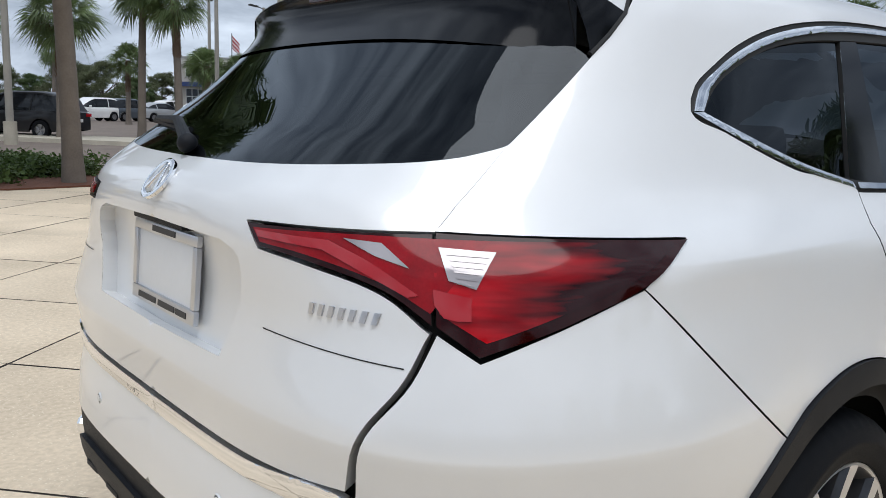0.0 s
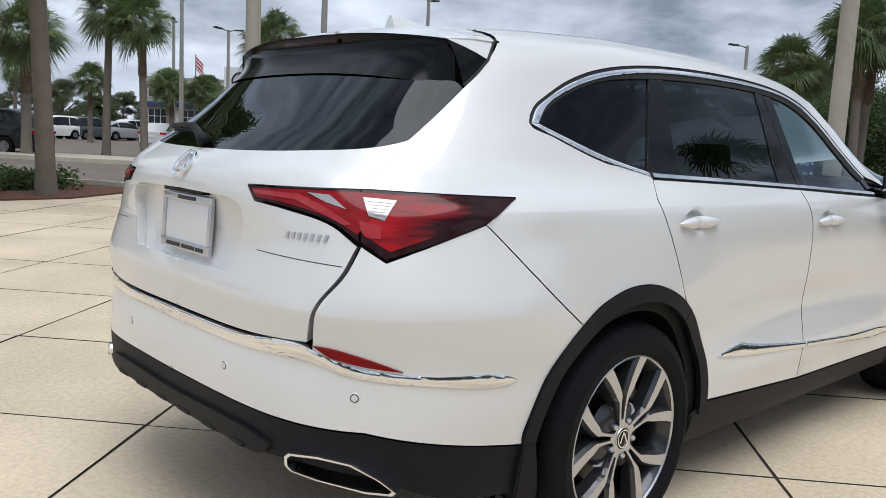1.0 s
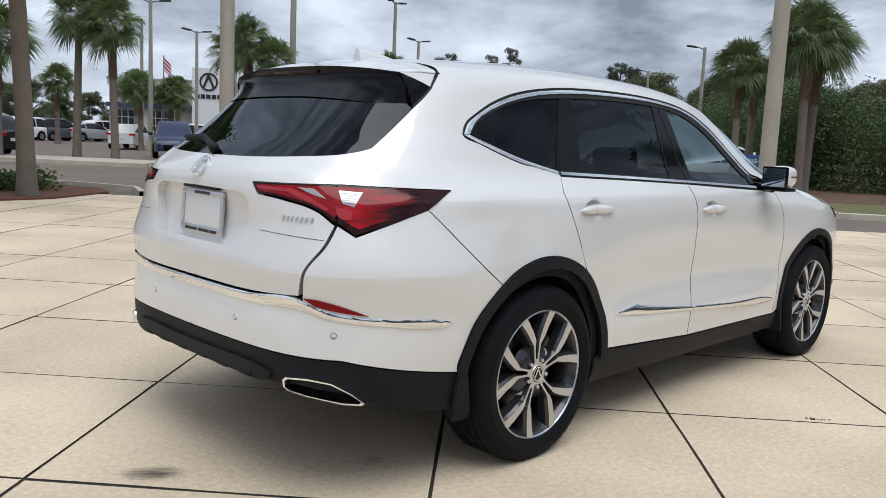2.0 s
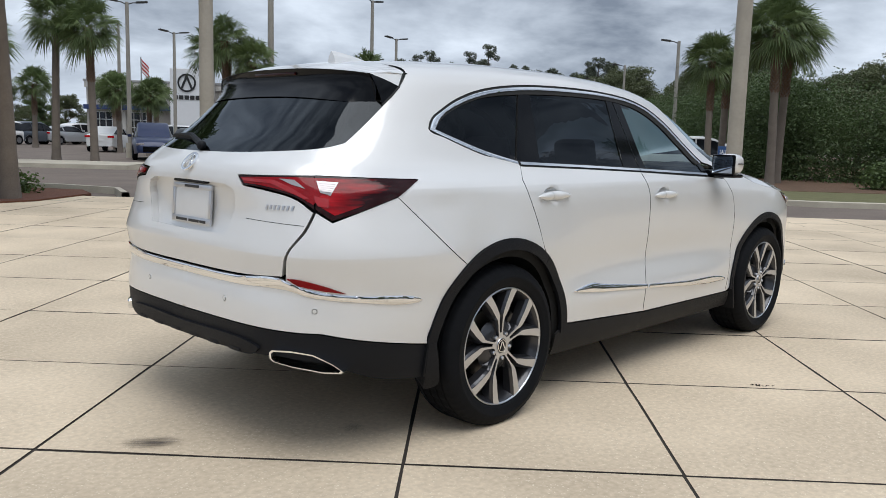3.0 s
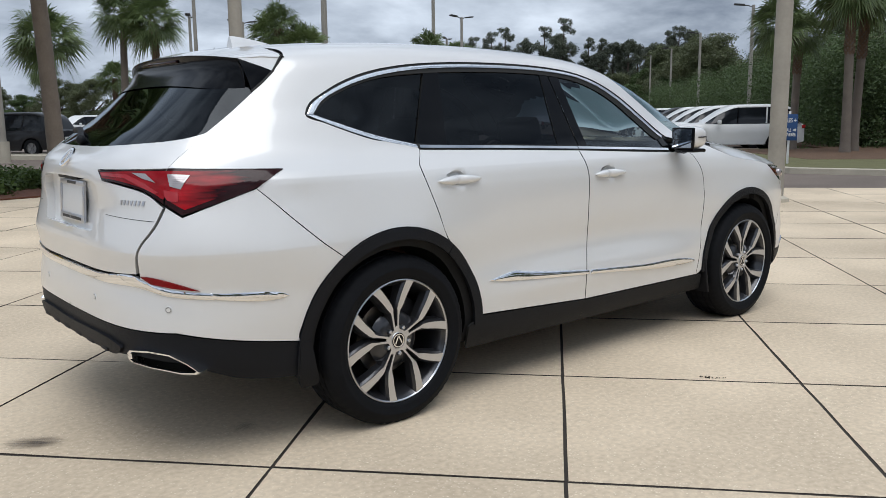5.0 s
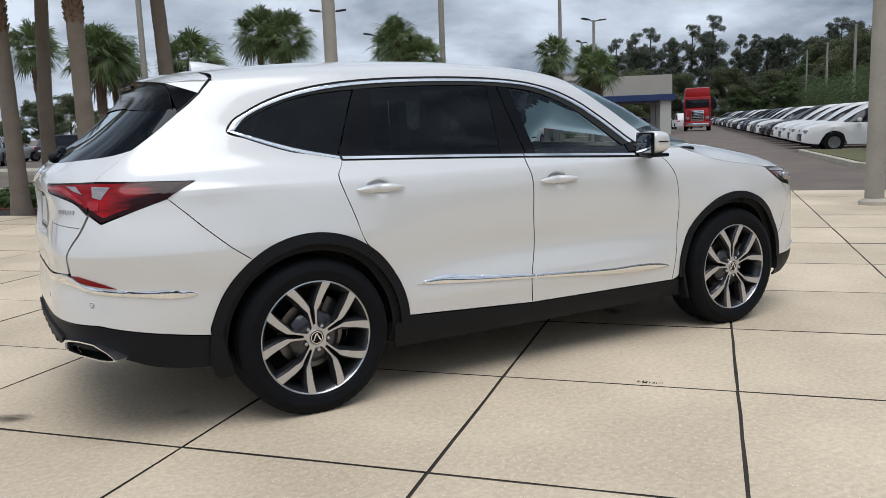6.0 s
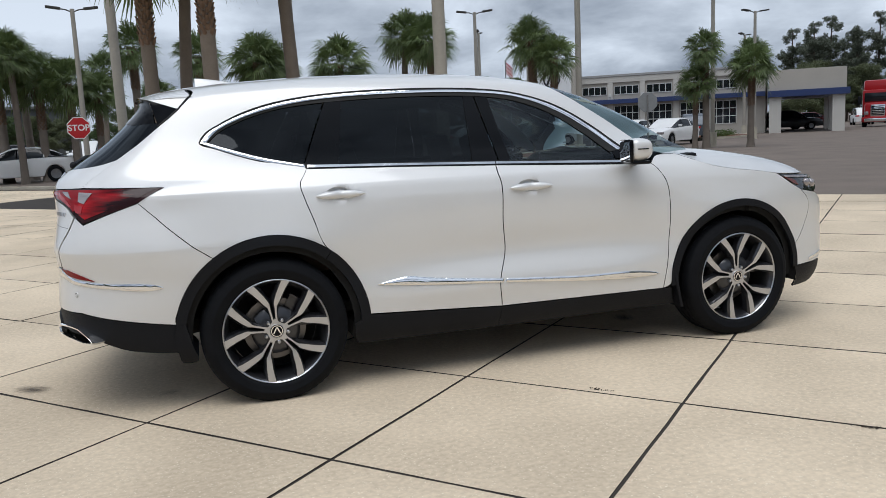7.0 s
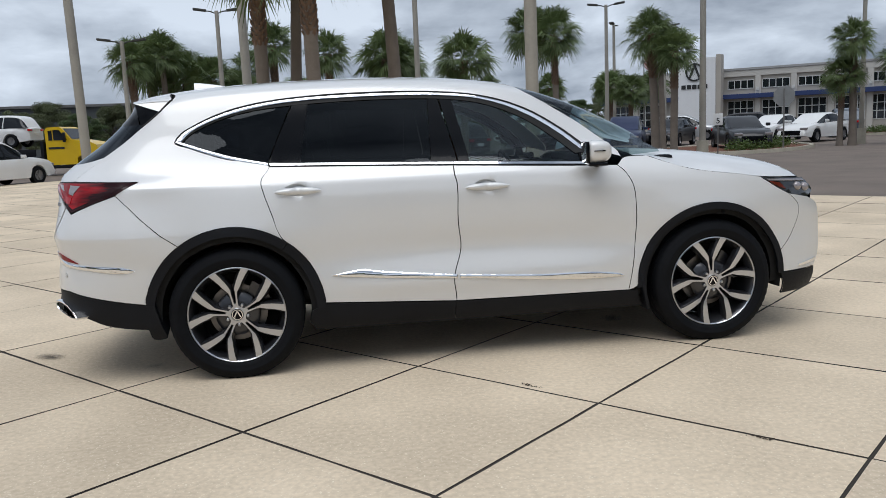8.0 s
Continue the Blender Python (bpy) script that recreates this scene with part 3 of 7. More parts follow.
# windscreen and its black cowl
screen = [(2.34, 1.168, "c"), (2.27, 1.262), (2.12, 1.382), (1.93, 1.507), (1.80, 1.587), (1.73, 1.637), roof_at(1.665, "c"), roof_at(2.7, "c"), (2.60, 1.185, "c")]
panel("windscreen", screen, front_glass, suv, off=-0.004, thick=0, whole=True, gap=0.002)
bm = bmesh.new()
box(bm, 2.36, -0.80, 1.10, 2.70, 0.80, 1.160, 0.02)
part("cowl", bm, plastic, suv)

# side windows, black pillars, bright surround
quarter_glass = [(-0.272, 1.362, "c"), (-0.215, 1.415), (-0.10, 1.470), (0.07, 1.520), (0.375, 1.565, "c"), (0.215, 1.222, "c"), (0.0, 1.264), (-0.215, 1.335)]
panel("quarter_window", quarter_glass, privacy, suv, off=-0.012, thick=0, step=0.06)
rear_glass = [(0.475, 1.572, "c"), (0.90, 1.582), (1.185, 1.575, "c"), (1.165, 1.187, "c"), (0.405, 1.213, "c")]
panel("rear_door_window", rear_glass, privacy, suv, off=-0.010, thick=0, step=0.06)
front_pane = [(1.33, 1.568, "c"), (1.52, 1.535), (1.77, 1.445), (1.95, 1.33), (2.06, 1.24, "c"), (2.08, 1.145, "c"), (1.40, 1.178, "c")]
panel("front_door_window", front_pane, front_glass, suv, off=-0.010, thick=0, step=0.06)
panel("rear_pillar_cover", [(0.385, 1.568, "c"), (0.475, 1.572, "c"), (0.405, 1.213, "c"), (0.222, 1.222, "c")], gloss_black, suv, off=-0.006, gap=0.001)
panel("middle_pillar_cover", [(1.185, 1.575, "c"), (1.245, 1.575, "c"), (1.325, 1.182, "c"), (1.165, 1.187, "c")], gloss_black, suv, off=-0.006, gap=0.002)
panel("middle_pillar_cover", [(1.252, 1.575, "c"), (1.33, 1.568, "c"), (1.40, 1.178, "c"), (1.332, 1.18, "c")], gloss_black, suv, off=-0.007, gap=0.001)
panel("mirror_corner", [(2.065, 1.235, "c"), (2.11, 1.230, "c"), (2.15, 1.165, "c"), (2.085, 1.160, "c")], gloss_black, suv, off=-0.006)
panel("window_surround", band([(-0.292, 1.362), (-0.258, 1.404), (-0.197, 1.440), (-0.088, 1.490), (0.07, 1.539), (0.38, 1.585), (0.90, 1.601), (1.24, 1.592), (1.52, 1.558), (1.795, 1.464), (1.992, 1.341), (2.14, 1.215)],
                              [(-0.264, 1.362), (-0.212, 1.414), (-0.095, 1.472), (0.07, 1.523), (0.38, 1.570), (0.90, 1.587), (1.24, 1.579), (1.52, 1.545), (1.78, 1.449), (1.972, 1.328), (2.12, 1.205)]), chrome, suv, off=0.001, step=0.009, crown=0.005)
panel("window_sill_trim", band([(-0.296, 1.360), (-0.22, 1.328), (-0.01, 1.256), (0.225, 1.207)], [(-0.264, 1.360), (-0.205, 1.338), (0.0, 1.271), (0.222, 1.221)]), chrome, suv, off=0.001, step=0.009, crown=0.005)
panel("window_sill_trim", [(0.235, 1.205, "c"), (0.80, 1.185), (1.298, 1.165, "c"), (1.30, 1.177, "c"), (0.80, 1.197), (0.235, 1.218, "c")], chrome, suv, off=0.005, step=0.03)
panel("window_sill_trim", [(1.304, 1.165, "c"), (2.10, 1.130, "c"), (2.10, 1.142, "c"), (1.306, 1.177, "c")], chrome, suv, off=0.005, step=0.03)
panel("window_seal", band([(-0.30, 1.362), (-0.266, 1.411), (-0.20, 1.449), (-0.09, 1.501), (0.07, 1.551), (0.38, 1.596), (0.90, 1.613), (1.24, 1.603), (1.52, 1.569), (1.81, 1.471), (2.01, 1.347), (2.17, 1.212)],
                          [(-0.258, 1.362), (-0.205, 1.408), (-0.088, 1.465), (0.08, 1.516), (0.38, 1.551), (0.90, 1.568), (1.23, 1.56), (1.50, 1.525), (1.75, 1.43), (1.93, 1.31), (2.06, 1.20)]), seal_and_shade, suv, off=-0.004, step=0.04)
panel("window_seal", band([(-0.30, 1.358), (-0.22, 1.322), (-0.01, 1.249), (0.23, 1.198), (0.80, 1.178), (1.30, 1.158), (2.14, 1.118)], [(-0.255, 1.36), (-0.198, 1.341), (0.005, 1.276), (0.235, 1.228), (0.80, 1.207), (1.30, 1.187), (2.10, 1.152)]), seal_and_shade, suv, off=-0.005, step=0.04)

# bright strips low on the doors
panel("door_strip", [(0.55, 0.562, "c"), (0.62, 0.575), (0.74, 0.588), (0.80, 0.577), (1.283, 0.522, "c"), (1.283, 0.500, "c"), (0.62, 0.552)], chrome, suv, off=0.004, thick=0.012, step=0.007, crown=0.008)
panel("door_strip", [(1.297, 0.522, "c"), (1.75, 0.492), (2.28, 0.462), (2.315, 0.448, "c"), (2.27, 0.442), (1.297, 0.500, "c")], chrome, suv, off=0.004, thick=0.012, step=0.007, crown=0.008)

# black cladding: arches, sills, lower bumper
def arch(cx, r0, r1, a0, a1, ends):
    outer = arc_points(cx, HUB_Z, r1, a0, a1, 18)
    return band(outer, arc_points(cx, HUB_Z, r0, a0, a1, 18))


panel("rear_arch_trim", arch(0, 0.454, 0.504, 52.5, 186, 1), plastic, suv, off=0.010, thick=0.018, step=0.03)
panel("rear_arch_trim", arch(0, 0.454, 0.504, -1, 52, 1), plastic, suv, off=0.010, thick=0.018, step=0.03)
panel("front_arch_trim", arch(WHEELBASE, 0.450, 0.490, 2, 181, -1), plastic, suv, off=0.010, thick=0.018, step=0.03, ends=-1)
panel("sill", [(0.50, 0.40, "c"), (1.275, 0.358, "c"), (1.275, 0.235, "c"), (0.44, 0.24, "c"), (0.42, 0.36, "c")], plastic, suv, off=0.002, gap=0.001)
panel("sill", [(1.275, 0.358, "c"), (2.40, 0.348, "c"), (2.45, 0.24, "c"), (1.275, 0.235, "c")], plastic, suv, off=0.002, gap=0.001)

# rear bumper in white with its black lower half
bumper_line = ([R(0, 0.545, "c"), R(0.38, 0.548), R(0.80, 0.545, "c"), (-0.485, 0.462, "c")] + arc_points(0, HUB_Z, ARCH_R, 168, 128, 6) + [(*arc_points(0, HUB_Z, ARCH_R, 125.1, 125)[0], "c")]
               + [(-0.62, 1.080, "c")] + LAMP_LOW[2:3] + [(-0.885, 0.983, "c"), R(0.745, 1.02, "c"), R(0.735, 0.95), R(0.69, 0.85), R(0.668, 0.745, "c"), R(0.4, 0.732), R(0, 0.728, "c")])
panel("rear_bumper", bumper_line, paint, suv, gap=0.0018, whole=True, step=0.035, folds=(0.845, 1.112))
low_line = [R(0, 0.54, "c"), R(0.38, 0.543), R(0.80, 0.54, "c"), (-0.485, 0.457, "c"), (-0.478, 0.312, "c"), (-0.60, 0.322), (-0.73, 0.344), (-0.82, 0.378, "c"), R(0.80, 0.425, "c"), R(0.64, 0.440, "c"), R(0.56, 0.432), R(0.40, 0.424), R(0, 0.420, "c")]
panel("lower_rear_bumper", low_line, plastic, suv, off=-0.004, whole=True, step=0.04)
panel("bumper_chrome", [R(0, 0.738, "c"), R(0.40, 0.742), R(0.64, 0.757), R(0.70, 0.735), R(0.78, 0.712), (-0.80, 0.693), (-0.56, 0.672), (-0.535, 0.660, "c"), (-0.56, 0.652), (-0.80, 0.668), R(0.76, 0.688), R(0.66, 0.712), R(0.40, 0.706), R(0, 0.703, "c")], chrome, suv, off=0.004, thick=0.012, whole=True, step=0.011, crown=0.007)
panel("rear_reflector", [R(0.675, 0.758, "c"), R(0.72, 0.757), R(0.80, 0.735), (-0.855, 0.706, "c"), R(0.79, 0.717), R(0.715, 0.733, "c")], red_mid, suv, off=0.006, step=0.02)

# tailgate
gate_line = [R(0, 0.745, "c"), R(0.4, 0.748), R(0.655, 0.762, "c"), R(0.682, 0.85), R(0.727, 0.95), R(0.738, 1.02, "c"), R(0.67, 1.068), R(0.53, 1.100), R(0.42, 1.112, "c"), R(0.38, 1.152, "c"), (-0.885, 1.160, "c"),
             (-0.705, 1.294, "c"), R(0.62, 1.272), R(0.48, 1.254), R(0.25, 1.243), R(0, 1.24, "c"), R(0, 1.112, "c"), R(0.30, 1.108, "c"), R(0.36, 1.085), R(0.365, 1.03), R(0.315, 0.905, "c"), R(0, 0.90, "c")]
gate = panel("tailgate", gate_line, paint, suv, gap=0.0032, whole=True, step=0.03, thick=0.036, dark_rim=False, folds=(0.845,))
panel("plate_recess", [R(0, 0.88, "c"), R(0.32, 0.885, "c"), R(0.375, 1.03), R(0.37, 1.09), R(0.31, 1.12, "c"), R(0, 1.125, "c")], paint, gate, off=-0.034, thick=0, whole=True)
panel("rear_window", [R(0, 1.235, "c"), R(0.25, 1.238), R(0.48, 1.249), R(0.62, 1.267), (-0.705, 1.290, "c"), (-0.59, 1.372), (-0.47, 1.468, "c"), R(0.50, 1.500), R(0.3, 1.515), R(0, 1.52, "c")], gate_glass, gate, off=-0.002, thick=0, whole=True, step=0.05)

# tail lamps: the body half and the gate half
body_lamps = panel("tail_lamp", [(-0.885, 1.160, "c"), (-0.492, 1.147, "c"), (-0.60, 1.092), (-0.74, 1.04), (-0.885, 0.988, "c"), R(0.742, 1.03, "c")], dark_red, suv, off=0.004, gap=0.002, step=0.025)
gate_lamps = panel("gate_lamp", [R(0.383, 1.150, "c"), (-0.889, 1.158, "c"), R(0.738, 1.03, "c"), R(0.67, 1.072), R(0.53, 1.104), R(0.422, 1.115, "c")], dark_red, suv, off=0.004, gap=0.002, step=0.025)

# near-black sheets added behind gaps and front arches as their shade; floor pan, wheel wells
panel("inner_nose", [(2.80, 0.98, "c"), (3.25, 0.90), (3.55, 0.78, "c"), (3.60, 0.36, "c"), (3.30, 0.32, "c")] + arc_points(WHEELBASE, HUB_Z, 0.42, -4, 88, 10), under, suv, off=-0.030, thick=0, ends=-1, step=0.06)
shell_under = ([(-0.42, 0.335, "c")] + arc_points(0, HUB_Z, 0.42, 190, -14, 16) + [(0.42, 0.25, "c"), (2.44, 0.25, "c")] + arc_points(WHEELBASE, HUB_Z, 0.42, 194, 60, 12) + [(2.90, 1.0, "c"), (2.3, 1.10, "c"), (0.2, 1.15, "c"), (-0.2, 1.28), (-0.42, 1.44, "c"), (-0.86, 1.12, "c"), R(0.62, 1.0, "c"), R(0.62, 0.47, "c"), (-0.86, 0.43, "c"), (-0.62, 0.36)])
panel("inner_body", shell_under, under, suv, off=-0.028, thick=0, step=0.06)
bm = bmesh.new()
box(bm, -0.60, -0.62, 0.34, 3.6, 0.62, 0.42, 0.03)
box(bm, -0.98, -0.60, 0.42, -0.70, 0.60, 0.52, 0.03)
box(bm, 0.42, -0.86, 0.26, 2.46, 0.86, 0.36, 0.02)
part("floor_pan", bm, under, suv)
for cx in (0.0, WHEELBASE):
    for side in (-1, 1):
        bm = bmesh.new()
        revolve(bm, [(0.466, -0.070), (0.455, 0.10), (0.44, 0.36), (0.02, 0.37)], 32, span=math.pi * 1.1)
        part("wheel_well", bm, under, suv, place=Matrix.Translation((cx, side * 0.86, HUB_Z)) @ Matrix.Rotation(radians(9), 4, "Y") @ Matrix.Diagonal((1, -side, 1, 1)))


# ---------------------------------------------------------------- the SUV's smaller parts
def on_skin(x, z, side=-1, off=0.0):
    """A place on the flank."""
    y = float(side_y(np.array(float(x)), own_height(x, z)))
    return Vector((x, side * (y + off), z))


def on_tail(y, z, off=0.0):
    x = -0.9
    for _ in range(8):
        x = float(tail_x(np.array(float(abs(y))), own_height(x, z)))
    return Vector((x - off, y, z))


def wheel_mesh():
    """One alloy wheel, its outer face towards -y."""
    bm = bmesh.new()
    revolve(bm, [(0.235, 0.20), (0.235, 0.08), (0.252, 0.03), (0.262, 0.012), (0.268, 0.004), (0.273, -0.001), (0.277, 0.001), (0.278, 0.010), (0.268, 0.02)], 80)
    for f in bm.faces:
        r = math.hypot(f.calc_center_median().x, f.calc_center_median().z)
        f.material_index = 1 if 0.267 < r < 0.2785 and f.calc_center_median().y < 0.006 else 0
    revolve(bm, [(0.001, 0.034), (0.044, 0.032), (0.066, 0.034), (0.074, 0.044), (0.078, 0.085), (0.001, 0.09)], 40)
    bmesh.ops.recalc_face_normals(bm, faces=bm.faces[:])
    return bm


def spoke_mesh(s):
    """One bright-faced spoke of a pair: a thin leg from the hub, a kink at mid radius, a broad blade to the rim."""
    bm = bmesh.new()
    # radius, turn from the pair's axis, depth, width of the bright face, width of the dark flank
    stations = [(0.046, 11.0, 0.017, 0.012, 0.005), (0.075, 8.8, 0.016, 0.009, 0.007), (0.110, 7.7, 0.013, 0.009, 0.010), (0.134, 7.8, 0.010, 0.013, 0.012), (0.147, 8.8, 0.008, 0.023, 0.014),
                (0.165, 10.9, 0.006, 0.029, 0.015), (0.200, 14.2, 0.004, 0.033, 0.016), (0.240, 17.6, 0.002, 0.037, 0.017), (0.264, 19.5, 0.001, 0.041, 0.016), (0.273, 20.0, 0.001, 0.042, 0.012)]
    rings = []
    for r, turn, deep, wide, lip in stations:
        a = radians(s * turn)
        mid, side = Vector((r * math.cos(a), 0, r * math.sin(a))), Vector((-math.sin(a), 0, math.cos(a)))
        back = deep + 0.034 + 0.022 * (r / 0.27)
        rings.append([bm.verts.new(mid + side * (u * (wide / 2 + e)) + Vector((0, d, 0))) for u, e, d in
                      ((-1, lip, back), (-1, lip * 0.55, deep + 0.014), (-1, 0.0015, deep + 0.003), (-1, 0, deep), (1, 0, deep), (1, 0.0015, deep + 0.003), (1, lip * 0.55, deep + 0.014), (1, lip, back))])
    for a, b in zip(rings, rings[1:]):
        for j in range(7):
            f = bm.faces.new((a[j], a[j + 1], b[j + 1], b[j]))
            f.material_index = 1 if j == 3 else 0
    bmesh.ops.recalc_face_normals(bm, faces=bm.faces[:])
    return bm


def hub_star_mesh():
    """The bright five-pointed middle from which the spoke pairs run out."""
    bm = bmesh.new()
    steps = 80
    face, skirt = [], []
    for k in range(steps):
        a = 2 * math.pi * k / steps
        off = abs((math.degrees(a) + 36) % 72 - 36)
        r = 0.0495 + 0.018 * max(0.0, 1 - off / 26) ** 1.4
        face.append(bm.verts.new((r * math.cos(a), 0.0165, r * math.sin(a))))
        skirt.append(bm.verts.new(((r + 0.004) * math.cos(a), 0.050, (r + 0.004) * math.sin(a))))
    inner = [bm.verts.new((0.034 * math.cos(2 * math.pi * k / steps), 0.0155, 0.034 * math.sin(2 * math.pi * k / steps))) for k in range(steps)]
    for k in range(steps):
        n = (k + 1) % steps
        bm.faces.new((inner[k], inner[n], face[n], face[k])).material_index = 1
        bm.faces.new((face[k], face[n], skirt[n], skirt[k])).material_index = 0
    bmesh.ops.recalc_face_normals(bm, faces=bm.faces[:])
    return bm


def web_mesh():
    """The dark dished web between two pairs, round a wheel nut."""
    bm = bmesh.new()
    rows = []
    for r, deep, half in ((0.045, 0.028, 25), (0.070, 0.030, 26), (0.092, 0.036, 25), (0.114, 0.046, 22), (0.128, 0.060, 17)):
        rows.append([bm.verts.new((r * math.cos(radians(half * u)), deep - (0.010 if abs(u) > 0.9 else 0.0), r * math.sin(radians(half * u)))) for u in (-1, -0.85, -0.4, 0, 0.4, 0.85, 1)])
    for a, b in zip(rows, rows[1:]):
        for j in range(6):
            bm.faces.new((a[j], a[j + 1], b[j + 1], b[j]))
    orient(bm, lambda c: Vector((0, -1, 0)))
    return bm


def tyre_mesh():
    prof = [(0.262, 0.03), (0.276, 0.006), (0.284, -0.005), (0.300, -0.011), (0.318, -0.013), (0.322, -0.0155), (0.330, -0.0155), (0.334, -0.013), (0.350, -0.008), (0.362, -0.001), (0.371, 0.008), (0.377, 0.018), (0.3805, 0.034)]
    for g in (0.052, 0.098, 0.146, 0.192):
        prof += [(0.383, g - 0.006), (0.374, g - 0.003), (0.374, g + 0.003), (0.383, g + 0.006)]
    prof += [(0.3805, 0.208), (0.372, 0.236), (0.340, 0.252), (0.30, 0.250), (0.262, 0.22)]
    bm = bmesh.new()
    revolve(bm, prof, 168, wobble=lambda k, j: -0.003 if (9 <= j <= 12 or 29 <= j <= 30) and k % 3 == 0 else (-0.004 if j in (16, 17, 20, 21, 24, 25) and k % 4 == 0 else 0))
    for v in bm.verts:  # the contact patch
        if v.co.z < -0.371:
            v.co.z = -0.371
    bmesh.ops.recalc_face_normals(bm, faces=bm.faces[:])
    return bm


def wheel(name, x, side):
    spin = Matrix.Identity(4) if side < 0 else Matrix.Rotation(math.pi, 4, "Z")
    hub = part("wheel", wheel_mesh(), [gunmetal, satin], suv, place=Matrix.Translation((x, side * 0.966, HUB_Z)) @ spin, label="machined ten-spoke alloy wheel with dark pockets")
    part("tyre", tyre_mesh(), rubber, hub)
    for k in range(5):
        for s in (-1, 1):
            part("spoke", spoke_mesh(s), [gunmetal, satin], hub, smooth=False, place=Matrix.Rotation(radians(-97 - 72 * k), 4, "Y"))
        part("web", web_mesh(), gunmetal, hub, place=Matrix.Rotation(radians(-133 - 72 * k), 4, "Y"))
    part("hub_star", hub_star_mesh(), [gunmetal, satin], hub, smooth=False, place=Matrix.Rotation(radians(-97), 4, "Y"))
    bm = bmesh.new()
    revolve(bm, [(0.06, 0.10), (0.165, 0.10), (0.165, 0.125), (0.06, 0.125)], 48)
    part("brake_disc", bm, iron, hub)
    bm = bmesh.new()
    revolve(bm, [(0.20, 0.085), (0.20, 0.15), (0.115, 0.15), (0.115, 0.085), (0.20, 0.085)], 10, span=1.1)
    part("brake_caliper", bm, gunmetal, hub)
    # An added near-black plate blocks the view through the wheel.
    bm = bmesh.new()
    revolve(bm, [(0.001, 0.19), (0.234, 0.19)], 40)
    part("wheel_back", bm, under, hub)
    for k in range(5):
        a = radians(61 + 72 * k)
        bm = bmesh.new()
        revolve(bm, [(0.001, 0.0105), (0.007, 0.0105), (0.0105, 0.014), (0.0118, 0.036)], 6)
        part("lug_nut", bm, satin, hub, place=Matrix.Translation((0.0605 * math.cos(a), 0, 0.0605 * math.sin(a))))
    bm = bmesh.new()
    revolve(bm, [(0.001, 0.0125), (0.030, 0.0125), (0.034, 0.015), (0.034, 0.03)], 32)
    ring = bmesh.new()
    revolve(ring, [(0.034, 0.030), (0.034, 0.0140), (0.035, 0.0125), (0.0365, 0.0125), (0.0385, 0.0150), (0.0385, 0.030)], 40)
    part("hub_ring", orient(ring, lambda c: Vector((c.x, -0.2, c.z)) if math.hypot(c.x, c.z) > 0.036 else Vector((-c.x, -0.2, -c.z))), satin, hub)
    cap = part("centre_cap", bm, gloss_black, hub)
    bm = bmesh.new()
    revolve(bm, [(0.0265, 0.0115), (0.0305, 0.0115), (0.0305, 0.02), (0.0265, 0.02), (0.0265, 0.0115)], 32)
    for tilt in (-26, 26):
        box(bm, -0.003, 0.011, -0.020, 0.003, 0.016, 0.020, turn=Matrix.Rotation(radians(tilt), 4, "Y") @ Matrix.Translation((0.010 if tilt < 0 else -0.010, 0, 0)))
    part("cap_emblem", bm, chrome, cap)


for axle in (0.0, WHEELBASE):
    for side in (-1, 1):
        wheel("wheel", axle, side)

# door handles
for doors, (hx, hz) in ((rear_doors, HANDLES[0]), (front_doors, HANDLES[1])):
    for door, side in zip(doors, (-1, 1)):
        bm = bmesh.new()
        rows = []
        for i in range(17):
            s = -1 + 2 * i / 16
            tall, deep = 0.021 * (1 - abs(s) ** 2.2) ** 0.8 + 0.001, 0.020 * (1 - abs(s) ** 4) ** 0.5
            p = on_skin(hx + 0.135 * s, hz, side)
            base = on_skin(hx + 0.135 * s * 1.02, hz - 0.02, side)
            y0 = base.y + side * 0.004
            rows.append([bm.verts.new((p.x, y0 + side * deep * math.cos(a), hz + 0.001 * s + tall * math.sin(a))) for a in [radians(-90 + 180 * k / 8) for k in range(9)]])
        for a, b in zip(rows, rows[1:]):
            for k in range(8):
                bm.faces.new((a[k], a[k + 1], b[k + 1], b[k]))
        orient(bm, lambda c: Vector((0, side, 0.5 * (c.z - hz) / 0.02)))
        part("door_handle", bm, paint, door)

# door mirrors
# Mirror colour darkened and blued in place of a dark reflected view.
mirror_mat = mat("dark_toned_mirror", (0.34, 0.38, 0.44), 0.03, metal=1.0, vary=0.01)
